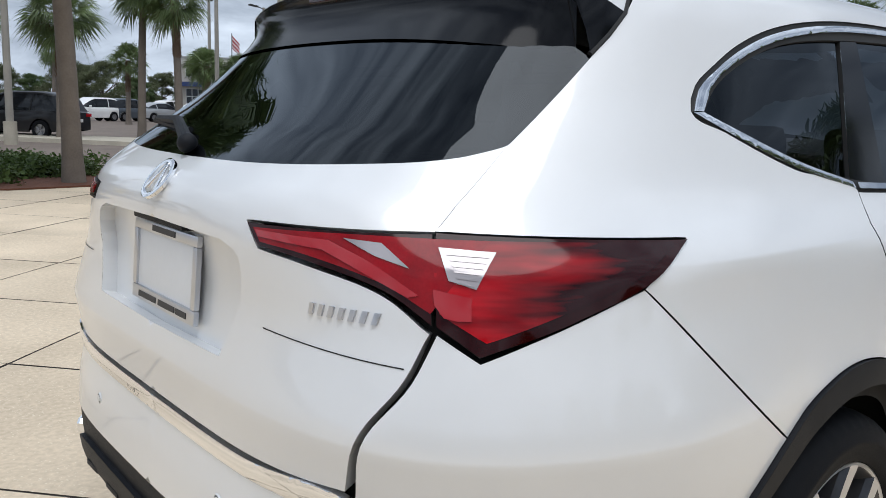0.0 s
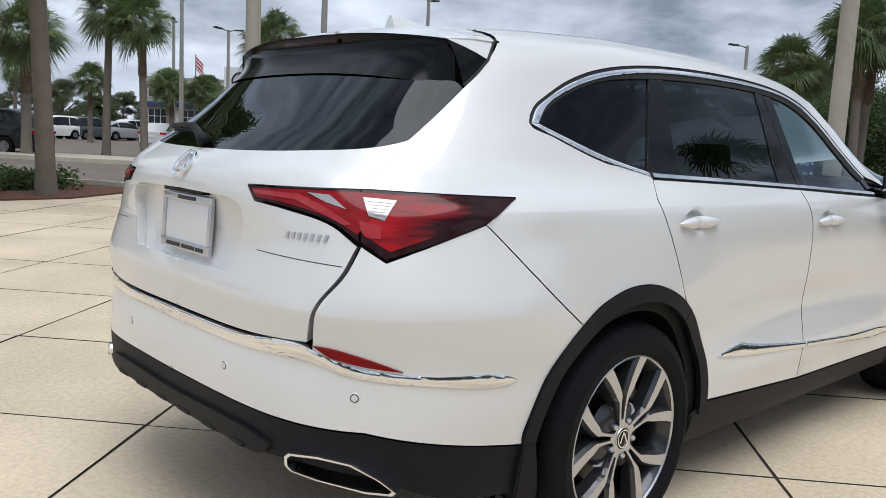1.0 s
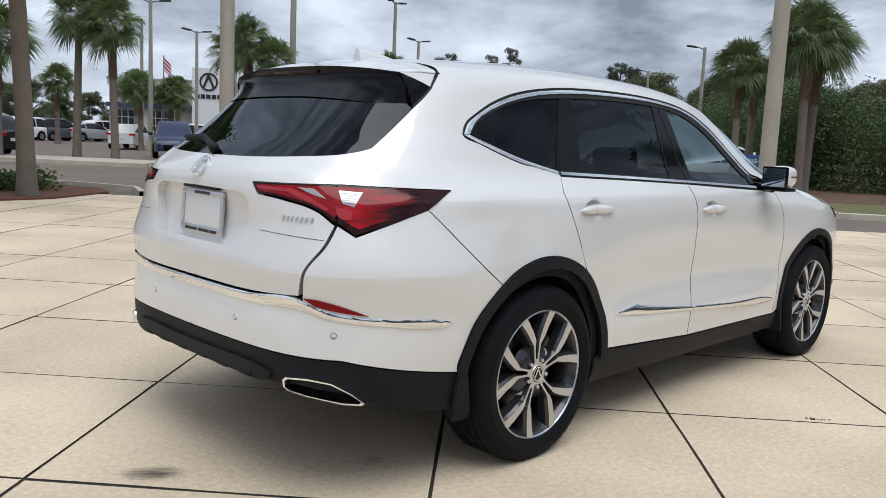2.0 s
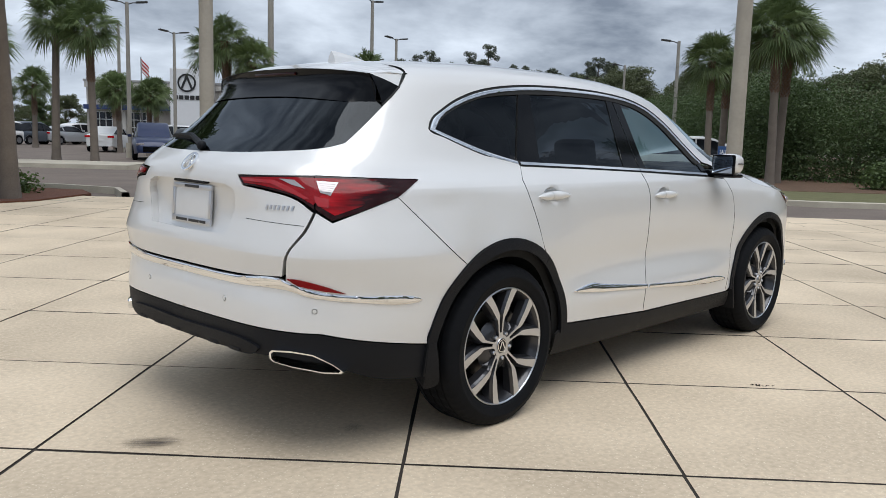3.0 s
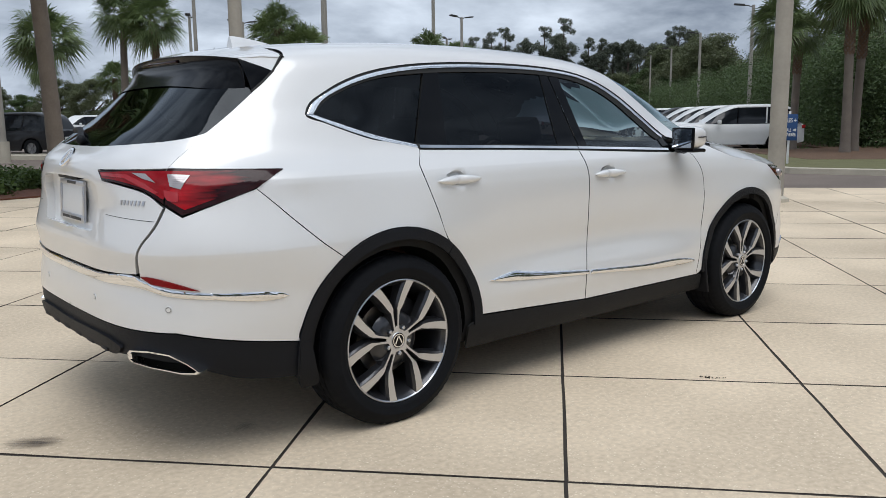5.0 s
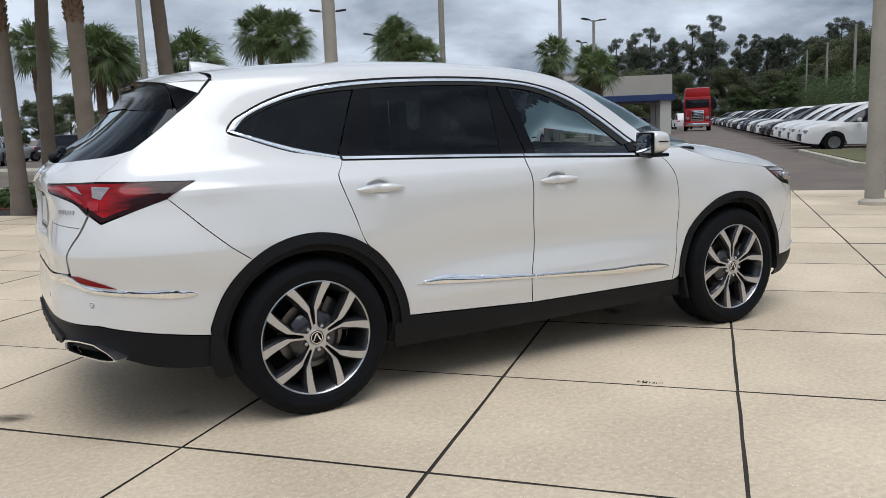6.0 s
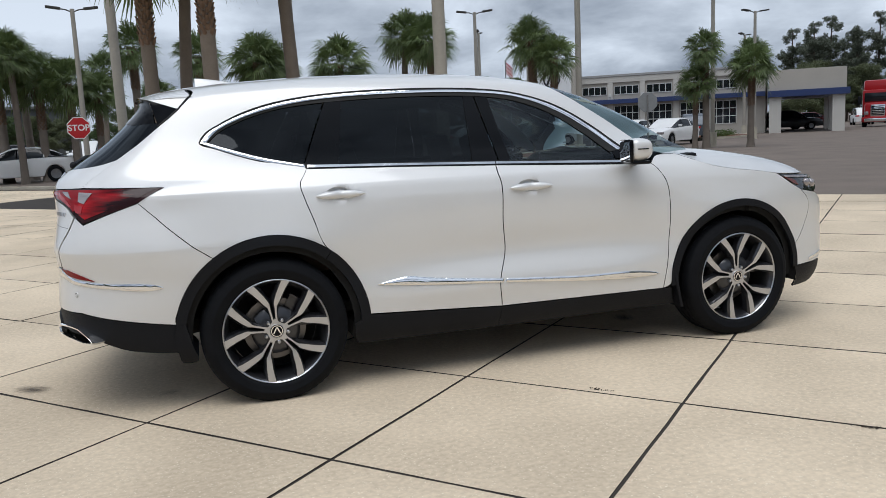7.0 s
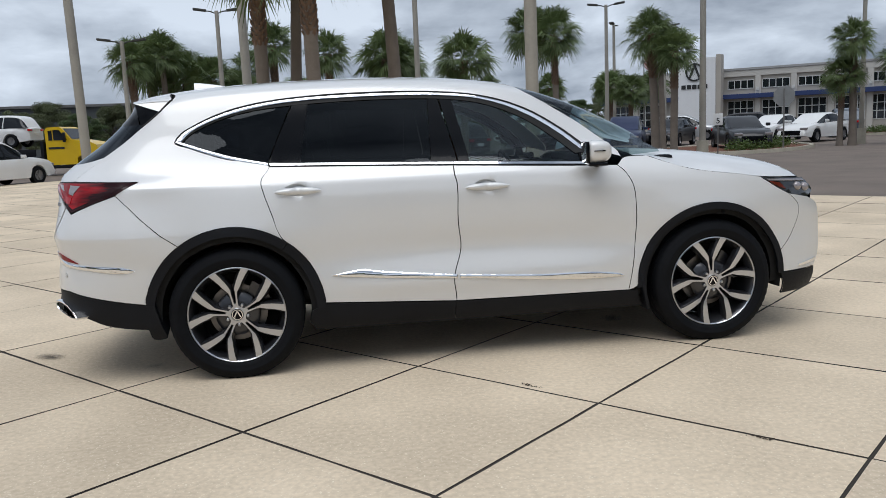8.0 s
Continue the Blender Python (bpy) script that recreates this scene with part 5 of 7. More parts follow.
# kerbs, planting beds and the grass verge
def kerb_line(points, name="kerb"):
    """A kerb along paving coordinates, a real step 0.13 m high."""
    bm = bmesh.new()
    rows = []
    pts = [Vector((p[0], p[1], 0)) for p in points]
    for i, p in enumerate(pts):
        d = (pts[min(i + 1, len(pts) - 1)] - pts[max(i - 1, 0)]).normalized()
        side = Vector((-d.y, d.x, 0))
        rows.append([bm.verts.new(p + side * s + Vector((0, 0, z))) for s, z in ((-0.08, -0.06), (-0.075, 0.075), (-0.05, 0.09), (0.07, 0.09), (0.08, -0.06))])
    for a, b in zip(rows, rows[1:]):
        for k in range(4):
            bm.faces.new((a[k], b[k], b[k + 1], a[k + 1]))
    bmesh.ops.recalc_face_normals(bm, faces=bm.faces[:])
    return tagged(part(name, bm, kerb_mat, place=PAVE.copy(), smooth=False), "pale worn concrete kerb beside the road", "kerb", kind="structure")


def bed(points, material, z, name, label):
    bm = bmesh.new()
    top = bm.faces.new([bm.verts.new((p[0], p[1], z)) for p in points])
    low = bmesh.ops.extrude_face_region(bm, geom=[top])["geom"]
    for v in [g for g in low if isinstance(g, bmesh.types.BMVert)]:
        v.co.z = -0.06
    bmesh.ops.recalc_face_normals(bm, faces=bm.faces[:])
    return tagged(part(name, bm, material, place=PAVE.copy(), smooth=False), label, "planting bed", kind="structure")


bed([(10.1, 13.8), (9.3, 13.0), (8.6, 11.0), (8.35, 9.2), (8.6, 7.9), (9.8, 7.15), (11.6, 7.0), (12.5, 7.6), (12.6, 9.5), (12.0, 12.2), (11.0, 13.5)], mulch, 0.03, "planting_bed", "red-brown mulch bed beside the concrete")
kerb_line([(11.35, 6.2), (12.6, 6.9), (13.15, 8.5), (13.2, 12), (13.2, 27)])
kerb_line([(22.8, 11.0), (22.6, 14), (22.5, 60)])
kerb_line([(24.0, 9.5), (23.1, 10.2), (22.8, 11.0)])
kerb_line([(26.0, -5.4), (18.0, -5.9), (15.6, -6.8), (14.9, -8.6), (14.9, -50)])
bed([(15.05, -50), (15.05, -8.7), (15.7, -7.0), (18.0, -6.1), (26.0, -5.6), (27.5, -50)], grass_mat, 0.075, "verge", "dry grass verge with bare patches")
bed([(19.2, -8.2), (25.4, -7.2), (26.0, -10.8), (115, -10.8), (115, -45), (18.8, -45)], leaf_litter, 0.083, "hedge_bed", "dull brown leaf litter under the hedge")
for ob_b, ob_c, rb, rc in ((55.2, 8.6, 4.2, 2.9), (32.0, 9.0, 5.2, 3.4)):
    bed([(ob_b + rb * math.cos(0.4189 * k), ob_c + rc * math.sin(0.4189 * k)) for k in range(15)], mulch, 0.04, "planting_island", "mulch island with palms and low shrubs")
    kerb_line([(ob_b + (rb + 0.1) * math.cos(0.4189 * k), ob_c + (rc + 0.1) * math.sin(0.4189 * k)) for k in range(16)][::-1])
bed([(22.7, 11.2), (22.65, 60), (25.8, 60), (25.8, 11.2)], kerb_mat, 0.085, "concrete_strip", "pale concrete strip between road and car park")


# ---------------------------------------------------------------- foliage
def leafy(name, base, rough=0.55, through=0.25):
    """Leaves: a shade for each leaf, and some light through them."""
    m, n, l, p = nodes_of(name)
    geo, span, tint = n.new("ShaderNodeNewGeometry"), n.new("ShaderNodeMapRange"), n.new("ShaderNodeVectorMath")
    noise_n = n.new("ShaderNodeTexNoise")
    noise_n.inputs["Scale"].default_value = 0.6
    l.new(geo.outputs["Position"], noise_n.inputs["Vector"])
    both = n.new("ShaderNodeMath")
    both.operation = "MULTIPLY_ADD"
    both.inputs[1].default_value = 0.45
    l.new(geo.outputs["Random Per Island"], both.inputs[0])
    l.new(noise_n.outputs["Fac"], both.inputs[2])
    span.inputs["From Min"].default_value, span.inputs["From Max"].default_value = 0.3, 1.15
    span.inputs["To Min"].default_value, span.inputs["To Max"].default_value = 0.5, 1.55
    l.new(both.outputs[0], span.inputs["Value"])
    tint.operation = "SCALE"
    tint.inputs[0].default_value = base
    l.new(span.outputs[0], tint.inputs["Scale"])
    l.new(tint.outputs["Vector"], p.inputs["Base Color"])
    p.inputs["Roughness"].default_value = rough
    p.inputs["Specular IOR Level"].default_value = 0.3
    soft, mix = n.new("ShaderNodeBsdfTranslucent"), n.new("ShaderNodeMixShader")
    l.new(tint.outputs["Vector"], soft.inputs["Color"])
    mix.inputs[0].default_value = through
    l.new(p.outputs[0], mix.inputs[1])
    l.new(soft.outputs[0], mix.inputs[2])
    l.new(mix.outputs[0], n["Material Output"].inputs["Surface"])
    return m


palm_leaf = leafy("palm_leaf", (0.118, 0.160, 0.062), 0.5)
dead_leaf = leafy("dry_palm_leaf", (0.085, 0.060, 0.035), 0.9)
hedge_leaf = leafy("hedge_leaf", (0.080, 0.118, 0.045))
tree_leaf = leafy("tree_leaf", (0.115, 0.132, 0.066))
# Needle colour is lightened: some distance haze is painted into it.
pine_leaf = leafy("hazy_pine_needles", (0.118, 0.135, 0.098))
shrub_leaf = leafy("trimmed_shrub_leaf", (0.085, 0.125, 0.042))
cover_leaf = leafy("ground_cover_leaf", (0.075, 0.115, 0.030))
trunk_mat = mat("grey_palm_trunk", (0.185, 0.155, 0.128), 0.9, vary=0.3, scale=2.5, bump=0.8, bump_scale=40, fine=0.3, each=0.12)
boot_mat = mat("brown_palm_boots", (0.165, 0.105, 0.07), 0.9, vary=0.35, scale=9, bump=0.6, bump_scale=50)
bark = mat("dark_bark", (0.09, 0.07, 0.055), 0.95, vary=0.4, scale=4, bump=0.8, bump_scale=30)


def raw_part(name, verts, faces, material, parent=None, place=None, label=""):
    """A mesh from arrays that a loop has computed."""
    me = bpy.data.meshes.new(name)
    me.from_pydata([tuple(v) for v in verts], [], faces)
    me.materials.append(material)
    ob = new(name, me)
    if parent is not None:
        ob.parent = parent
    if place is not None:
        ob.matrix_basis = place
    if label:
        tagged(ob, label)
    return ob


def fan_crown(seed, fronds=44, reach=1.25, blades=25, droop=0.55):
    """A cabbage palm's crown: stalks that end in folded fans with drooping tips."""
    r = np.random.default_rng(seed)
    verts, faces = [], []
    for k in range(fronds):
        turn = 2.399963 * k + r.uniform(-0.25, 0.25)
        lift = 1.45 - 2.35 * (k / fronds) ** 0.9 + r.uniform(-0.15, 0.15)
        out = np.array((math.cos(turn) * math.cos(lift), math.sin(turn) * math.cos(lift), math.sin(lift)))
        side = np.array((-math.sin(turn), math.cos(turn), 0.0))
        up = np.cross(out, side) * -1
        if up[2] < 0:
            up = -up
        roll = r.uniform(-0.9, 0.9)
        side, up = side * math.cos(roll) + up * math.sin(roll), up * math.cos(roll) - side * math.sin(roll)
        stalk = reach * r.uniform(0.42, 0.66)
        p0, p1 = out * 0.10, out * stalk + np.array((0, 0, -0.10 * (1 - max(lift, 0))))
        i = len(verts)
        verts += [p0 + side * 0.018, p0 - side * 0.018, p1 - side * 0.010, p1 + side * 0.010]
        faces.append((i, i + 1, i + 2, i + 3))
        for j in range(blades):
            s = -1 + 2 * j / (blades - 1)
            ang = s * 1.55
            long = reach * (0.80 - 0.28 * abs(s) ** 1.5) * r.uniform(0.85, 1.1)
            d = out * math.cos(ang) + side * math.sin(ang) + up * (0.22 * abs(s) + r.uniform(-0.05, 0.05))
            d /= np.linalg.norm(d)
            mid = p1 + d * long * 0.60 + np.array((0, 0, -0.10 * droop * long))
            tip = p1 + d * long + np.array((0, 0, -droop * long * r.uniform(0.40, 0.95)))
            w = np.cross(d, up)
            w = w / max(np.linalg.norm(w), 1e-6) * 0.021 * reach
            i = len(verts)
            verts += [p1, mid + w, mid - w + up * 0.012, tip]
            faces += [(i, i + 1, i + 2), (i + 1, i + 3, i + 2)]
    return verts, faces


def palm_trunk(height, r0, r1, lean, boots, seed):
    r = np.random.default_rng(seed)
    bm = bmesh.new()
    n = 26
    pts, rad = [], []
    for i in range(n + 1):
        s = i / n
        pts.append((lean[0] * s**1.5, lean[1] * s**1.5, height * s - 0.05))
        rad.append((r0 * (1 + 0.35 * math.exp(-s * 16)) + (r1 - r0) * s) * (1 + 0.03 * (i % 2)))
    tube(bm, pts, rad, 14)
    return bm


def boots_mesh(height, r1, lean, start, seed):
    """The crossed stubs of old leaf stalks under the crown."""
    r = np.random.default_rng(seed)
    bm = bmesh.new()
    rows = int((height - start) / 0.085)
    for i in range(rows):
        z = start + 0.085 * i
        s = z / height
        cx, cy = lean[0] * s**1.5, lean[1] * s**1.5
        for k in range(7):
            a = 2 * math.pi * (k + 0.5 * (i % 2)) / 7 + r.uniform(-0.1, 0.1)
            rr = r1 * 0.95
            m = Matrix.Translation((cx + rr * math.cos(a), cy + rr * math.sin(a), z)) @ Matrix.Rotation(a, 4, "Z") @ Matrix.Rotation(radians(24 + r.uniform(-6, 10)), 4, "Y")
            got = bmesh.ops.create_cone(bm, cap_ends=True, segments=4, radius1=0.075, radius2=0.035, depth=0.22 + r.uniform(0, 0.08))["verts"]
            bmesh.ops.transform(bm, matrix=m @ Matrix.Diagonal((0.45, 1.0, 1, 1)), verts=got)
    return bm


PALM_LABELS = {0: "cabbage palm with a smooth grey trunk and green fan leaves", 1: "cabbage palm with crossed brown leaf stubs under its crown"}


def palm(height, seed, booted, reach=1.3, r0=0.19, lean=(0.0, 0.0), start=0.55):
    t = thing("palm_tree", PALM_LABELS[1 if booted else 0], "palm tree", group="palms round the car park")
    part("trunk", palm_trunk(height, r0, r0 * 0.80, lean, booted, seed), trunk_mat, t)
    if booted:
        part("boot_sheath", boots_mesh(height, r0 * 0.80, lean, height * start, seed), boot_mat, t, smooth=False)
    v, f = fan_crown(seed, reach=reach)
    top = Matrix.Translation((lean[0], lean[1], height))
    v2, f2 = fan_crown(seed + 7, fronds=26, reach=reach * 0.60, blades=13)
    f = f + [tuple(i + len(v) for i in p) for p in f2]
    v = v + v2
    raw_part("crown", v, f, palm_leaf, t, top)
    v, f = fan_crown(seed + 50, fronds=9, reach=reach * 0.8, blades=9, droop=1.1)
    v = [p * np.array((0.8, 0.8, 0.5)) - np.array((0, 0, 0.35 + 0.25 * abs(p[2]))) for p in v]
    raw_part("dry_skirt", v, f, dead_leaf, t, top)
    return t


def leaf_cloud(count, blobs, size, seed, flat=0.6):
    """Leaves scattered through rounded clumps, thickest near each clump's outside."""
    r = np.random.default_rng(seed)
    blobs = np.array(blobs, float)
    weight = blobs[:, 3] * blobs[:, 4]
    pick = r.choice(len(blobs), count, p=weight / weight.sum())
    d = r.normal(size=(count, 3))
    d /= np.linalg.norm(d, axis=1, keepdims=True)
    rad = r.uniform(0.30, 1.25, count) ** 0.8
    c = blobs[pick, :3] + d * rad[:, None] * np.stack((blobs[pick, 3], blobs[pick, 3], blobs[pick, 4]), 1)
    c[:, 2] = np.maximum(c[:, 2], 0.02)
    u = r.normal(size=(count, 3))
    u[:, 2] *= flat
    u /= np.linalg.norm(u, axis=1, keepdims=True)
    v = np.cross(u, d + r.normal(size=(count, 3)) * 0.6)
    v /= np.maximum(np.linalg.norm(v, axis=1, keepdims=True), 1e-6)
    s = (size * r.uniform(0.6, 1.4, count))[:, None]
    verts = np.concatenate((c - u * s, c + v * s * 0.5, c + u * s, c - v * s * 0.5))
    faces = [(i, i + count, i + 2 * count, i + 3 * count) for i in range(count)]
    return verts, faces


# ---------------------------------------------------------------- palms: on the bed by the concrete, along the road, in the car park
def polar(ex, ey, bearing, dist):
    return (ex + dist * math.cos(radians(bearing)), ey + dist * math.sin(radians(bearing)))


models = [palm(6.6, 11, False, 1.40, 0.155, (-0.35, -0.1)), palm(6.0, 12, True, 1.30, 0.17, (0.1, 0.1), 0.60), palm(5.2, 13, True, 0.98, 0.18, (-0.1, 0.15), 0.66), palm(5.8, 14, False, 1.10, 0.16, (0.2, 0.0)), palm(4.4, 15, True, 1.22, 0.18, (0, 0.1), 0.5)]
spots = [(0, (2.3, 12.4), 0.97, 20), (1, (-0.57, 12.4), 0.92, 70), (0, (0.0, 13.0), 0.88, 150), (1, (0.5, 10.9), 0.92, 200),
         (3, (9.4, 28.8), 0.93, 10), (1, (10.35, 27.6), 0.84, 90), (2, (1.1, 27.2), 0.87, 120), (4, (6.6, 28.7), 0.97, 220), (4, (3.5, 30.6), 1.04, 310), (4, (4.3, 31.4), 1.0, 45),
         (2, (11.3, 19.7), 0.80, 33), (2, (11.6, 19.0), 0.68, 133), (3, (13.9, 25.1), 0.76, 140), (2, (23.3, 26.9), 0.87, 77), (1, (34.7, 37.8), 0.85, 190), (4, (24.8, 25.7), 0.83, 300), (4, (22.9, 27.2), 0.69, 200),
         (1, (22.9, 9.25), 0.68, 12), (1, (24.1, 7.6), 0.86, 55), (1, (25.4, 7.9), 0.84, 230), (2, (25.3, 9.9), 0.76, 100),
         (2, (-6.8, 29.8), 0.90, 60), (4, (-6.7, 32.9), 1.08, 160), (3, (-5.8, 31.0), 0.86, 250), (2, (-6.0, 35.0), 0.98, 80), (4, (-5.1, 32.1), 0.95, 20), (4, (-3.9, 32.0), 0.90, 110), (4, (-3.0, 32.6), 0.80, 300),
         (4, (20.0, 47.0), 0.88, 20), (4, (23.0, 47.5), 0.85, 99), (4, (17.0, 52.0), 0.92, 300), (3, (12.0, 50.0), 0.72, 10),
         (0, (-6.5, -24.0), 1.0, 0), (1, (0.5, -22.0), 1.0, 40), (2, (3.5, -23.5), 1.05, 110), (3, (8.0, -22.0), 1.0, 200), (2, (12.5, -25.0), 1.05, 20),
         (3, (-3.2, 40.1), 0.88, 15), (2, (-1.4, 35.1), 1.10, 130), (4, (-0.6, 45.1), 0.90, 220), (4, (18.0, 42.1), 0.80, 75), (4, (17.2, 37.0), 0.70, 260), (1, (14.6, -7.0), 0.95, 20), (2, (13.4, -8.3), 1.12, 140), (1, (12.4, -9.6), 0.92, 260), (3, (11.2, -10.7), 0.98, 60)]
first = set()
for kind, (x, y), size, turn in spots:
    m = Matrix.Translation((x, y, -0.03)) @ Matrix.Rotation(radians(turn), 4, "Z") @ Matrix.Scale(size, 4)
    if kind not in first:
        first.add(kind)
        models[kind].matrix_basis = m
    else:
        twin = copy_thing(models[kind], Matrix.Identity(4))
        twin.matrix_basis = m

# low green cover on the bed
def ground_cover(points, count, tall, seed, name="ground_cover", label="low bright green ground cover on mulch"):
    r = np.random.default_rng(seed)
    blobs = []
    for b0, c0, b1, c1, n in points:
        for _ in range(n):
            w = bc(r.uniform(b0, b1), r.uniform(c0, c1))
            blobs.append((w.x, w.y, tall * 0.35, r.uniform(0.25, 0.5), tall * r.uniform(0.6, 1.0)))
    v, f = leaf_cloud(count, blobs, 0.05, seed)
    return tagged(raw_part(name, v, f, cover_leaf), label, "ground cover", kind="stuff")


ground_cover([(29.0, 6.6, 35.0, 8.0, 30), (52.5, 7.0, 57.5, 8.5, 20)], 5000, 0.4, 8, label="low green shrubs on a mulch island")
ground_cover([(8.9, 8.3, 12.2, 11.2, 90), (9.4, 11.0, 11.6, 12.6, 45)], 22000, 0.30, 3)


# hedge, woods and pines
def bush_row(points, seed, count, size, label, name, material, category="hedge", kind="stuff"):
    v, f = leaf_cloud(count, points, size, seed)
    return tagged(raw_part(name, v, f, material), label, category, kind=kind)


r = np.random.default_rng(21)
blobs = []
for i in range(95):  # tall clipped hedge behind the verge
    s = r.uniform(0, 1)
    x, y = 29.5 + 9 * s + r.uniform(-1.0, 1.0), 8.5 - 22 * s + r.uniform(-1, 1)
    for z in (0.3, 0.9, 1.9, 2.9):
        blobs.append((x + r.uniform(-0.5, 0.5), y + r.uniform(-0.5, 0.5), z, r.uniform(0.9, 1.5), r.uniform(0.8, 1.2)))
for i in range(90):  # its run behind the row of cars
    b0, c0 = 27.4 + 62 * r.uniform(0, 1) ** 1.6, -12.6 + r.uniform(-0.8, 0.8)
    w = bc(b0, c0)
    for z in (0.3, 1.2, 2.2, 3.2):
        blobs.append((w.x + r.uniform(-0.5, 0.5), w.y + r.uniform(-0.5, 0.5), z, r.uniform(1.0, 1.7), r.uniform(0.8, 1.3)))
bush_row(blobs, 31, 380000, 0.055, "dense dark green hedge behind the grass verge", "hedge", hedge_leaf)
blobs = [(24.9 + 6 * s + r.uniform(-0.3, 0.3), 4.6 - 11 * s + r.uniform(-0.3, 0.3), 0.42, 0.55, 0.48) for s in r.uniform(0, 1, 44)]
bush_row(blobs, 32, 30000, 0.055, "low trimmed shrubs in front of the hedge", "shrubs", shrub_leaf)


def broad_tree(seed, tall, wide, material):
    r = np.random.default_rng(seed)
    t = thing("tree", "dark green broad-leaved tree in the belt beyond the cars", "tree", group="trees of the green belt")
    bm = bmesh.new()
    tube(bm, [(0, 0, -0.1), (0.1, 0.05, tall * 0.3), (0.0, 0.2, tall * 0.6)], [0.22, 0.17, 0.09], 8)
    for k in range(5):
        a = 1.256 * k + r.uniform(-0.3, 0.3)
        tube(bm, [(0.05, 0.05, tall * 0.35), (wide * 0.3 * math.cos(a), wide * 0.3 * math.sin(a), tall * 0.6)], [0.09, 0.03], 5)
    part("trunk", bm, bark, t)
    blobs = []
    for k in range(70):
        a, d = r.uniform(0, 6.28), wide * 0.5 * math.sqrt(r.uniform(0, 1))
        z = tall * r.uniform(0.18, 0.95)
        d *= 1.0 - 0.65 * max(0, z / tall - 0.55) / 0.4
        blobs.append((d * math.cos(a), d * math.sin(a), z, r.uniform(0.35, 1.0) * wide * 0.15, r.uniform(0.4, 1.0) * tall * 0.085))
    v, f = leaf_cloud(38000, blobs, 0.078, seed)
    raw_part("crown", v, f, material, t)
    return t


def pine(seed, tall):
    r = np.random.default_rng(seed)
    t = thing("pine_tree", "tall thin pine with a ragged dark crown", "tree", group="pines beyond the building")
    bm = bmesh.new()
    tube(bm, [(0, 0, -0.1), (0.2, 0, tall * 0.5), (0.1, 0.1, tall * 0.97)], [0.30, 0.2, 0.05], 8)
    blobs = []
    for k in range(40):
        z = tall * r.uniform(0.46, 0.98)
        a, d = r.uniform(0, 6.28), tall * 0.19 * r.uniform(0.1, 1.0) * (1.15 - (z / tall - 0.48) * 1.6)
        p = (d * math.cos(a), d * math.sin(a), z)
        tube(bm, [(0.1, 0, z - 0.5), p], [0.06, 0.02], 4)
        blobs.append((*p, r.uniform(0.5, 1.2) * tall * 0.046, r.uniform(0.6, 1.1) * tall * 0.038))
    part("trunk", bm, bark, t)
    v, f = leaf_cloud(8000, blobs, 0.13, seed)
    raw_part("crown", v, f, pine_leaf, t)
    return t


woods = [broad_tree(41, 6.5, 7.0, tree_leaf), broad_tree(42, 5.2, 6.0, hedge_leaf), broad_tree(43, 7.5, 7.5, tree_leaf)]
used = set()


def plant(model_list, k, x, y, size, turn):
    m = Matrix.Translation((x, y, -0.05)) @ Matrix.Rotation(radians(turn), 4, "Z") @ Matrix.Scale(size, 4)
    ob = model_list[k]
    if ob.name not in used:
        used.add(ob.name)
        ob.matrix_basis = m
    else:
        copy_thing(ob, Matrix.Identity(4)).matrix_basis = m


r = np.random.default_rng(5)
for i in range(46):  # belt from behind the hedge away along the row of cars
    s = i / 45
    base = Vector((41, -10)).lerp(Vector((112, 74)), s)
    plant(woods, i % 3, base.x + r.uniform(-3, 3), base.y + r.uniform(-3, 3), (0.80 + 0.75 * s) * r.uniform(0.8, 1.2), r.uniform(0, 360))
for i in range(22):
    s = i / 21
    base = Vector((43, -12)).lerp(Vector((36, -60)), s)
    plant(woods, i % 3, base.x + r.uniform(-2, 2), base.y + r.uniform(-3, 3), r.uniform(0.85, 1.2), r.uniform(0, 360))
for i in range(26):  # trees left of the building and behind the car park
    bearing = 70 + 46 * i / 25
    x, y = polar(0, -5, bearing, r.uniform(105, 125))
    plant(woods, i % 3, x, y, r.uniform(0.75, 1.0), r.uniform(0, 360))
for i in range(22):  # behind the camera
    x, y = polar(0, -5, 190 + 150 * i / 21, r.uniform(55, 65))
    plant(woods, i % 3, x, y, r.uniform(1.7, 2.2), r.uniform(0, 360))
pines = [pine(61, 15.0), pine(62, 13.0), pine(63, 16.5)]
for i in range(16):  # undergrowth below the pines
    x, y = polar(0, -5, 34 + 14 * i / 15, r.uniform(118, 130))
    plant(woods, i % 3, x, y, r.uniform(0.8, 1.15), r.uniform(0, 360))
for i in range(40):
    bearing = 32 + 17 * i / 39 + r.uniform(-0.5, 0.5)
    x, y = polar(0, -5, bearing, r.uniform(135, 165))
    plant(pines, i % 3, x, y, r.uniform(0.72, 1.02), r.uniform(0, 360))


# ---------------------------------------------------------------- poles and signs
pole_mat = mat("grey_concrete_pole", (0.33, 0.31, 0.27), 0.85, vary=0.2, scale=1.5, bump=0.3, bump_scale=60)
steel = mat("dull_steel", (0.20, 0.195, 0.19), 0.5, metal=0.6, vary=0.2)
dark_metal = mat("dark_bronze_metal", (0.06, 0.058, 0.055), 0.5, metal=0.4, vary=0.2)


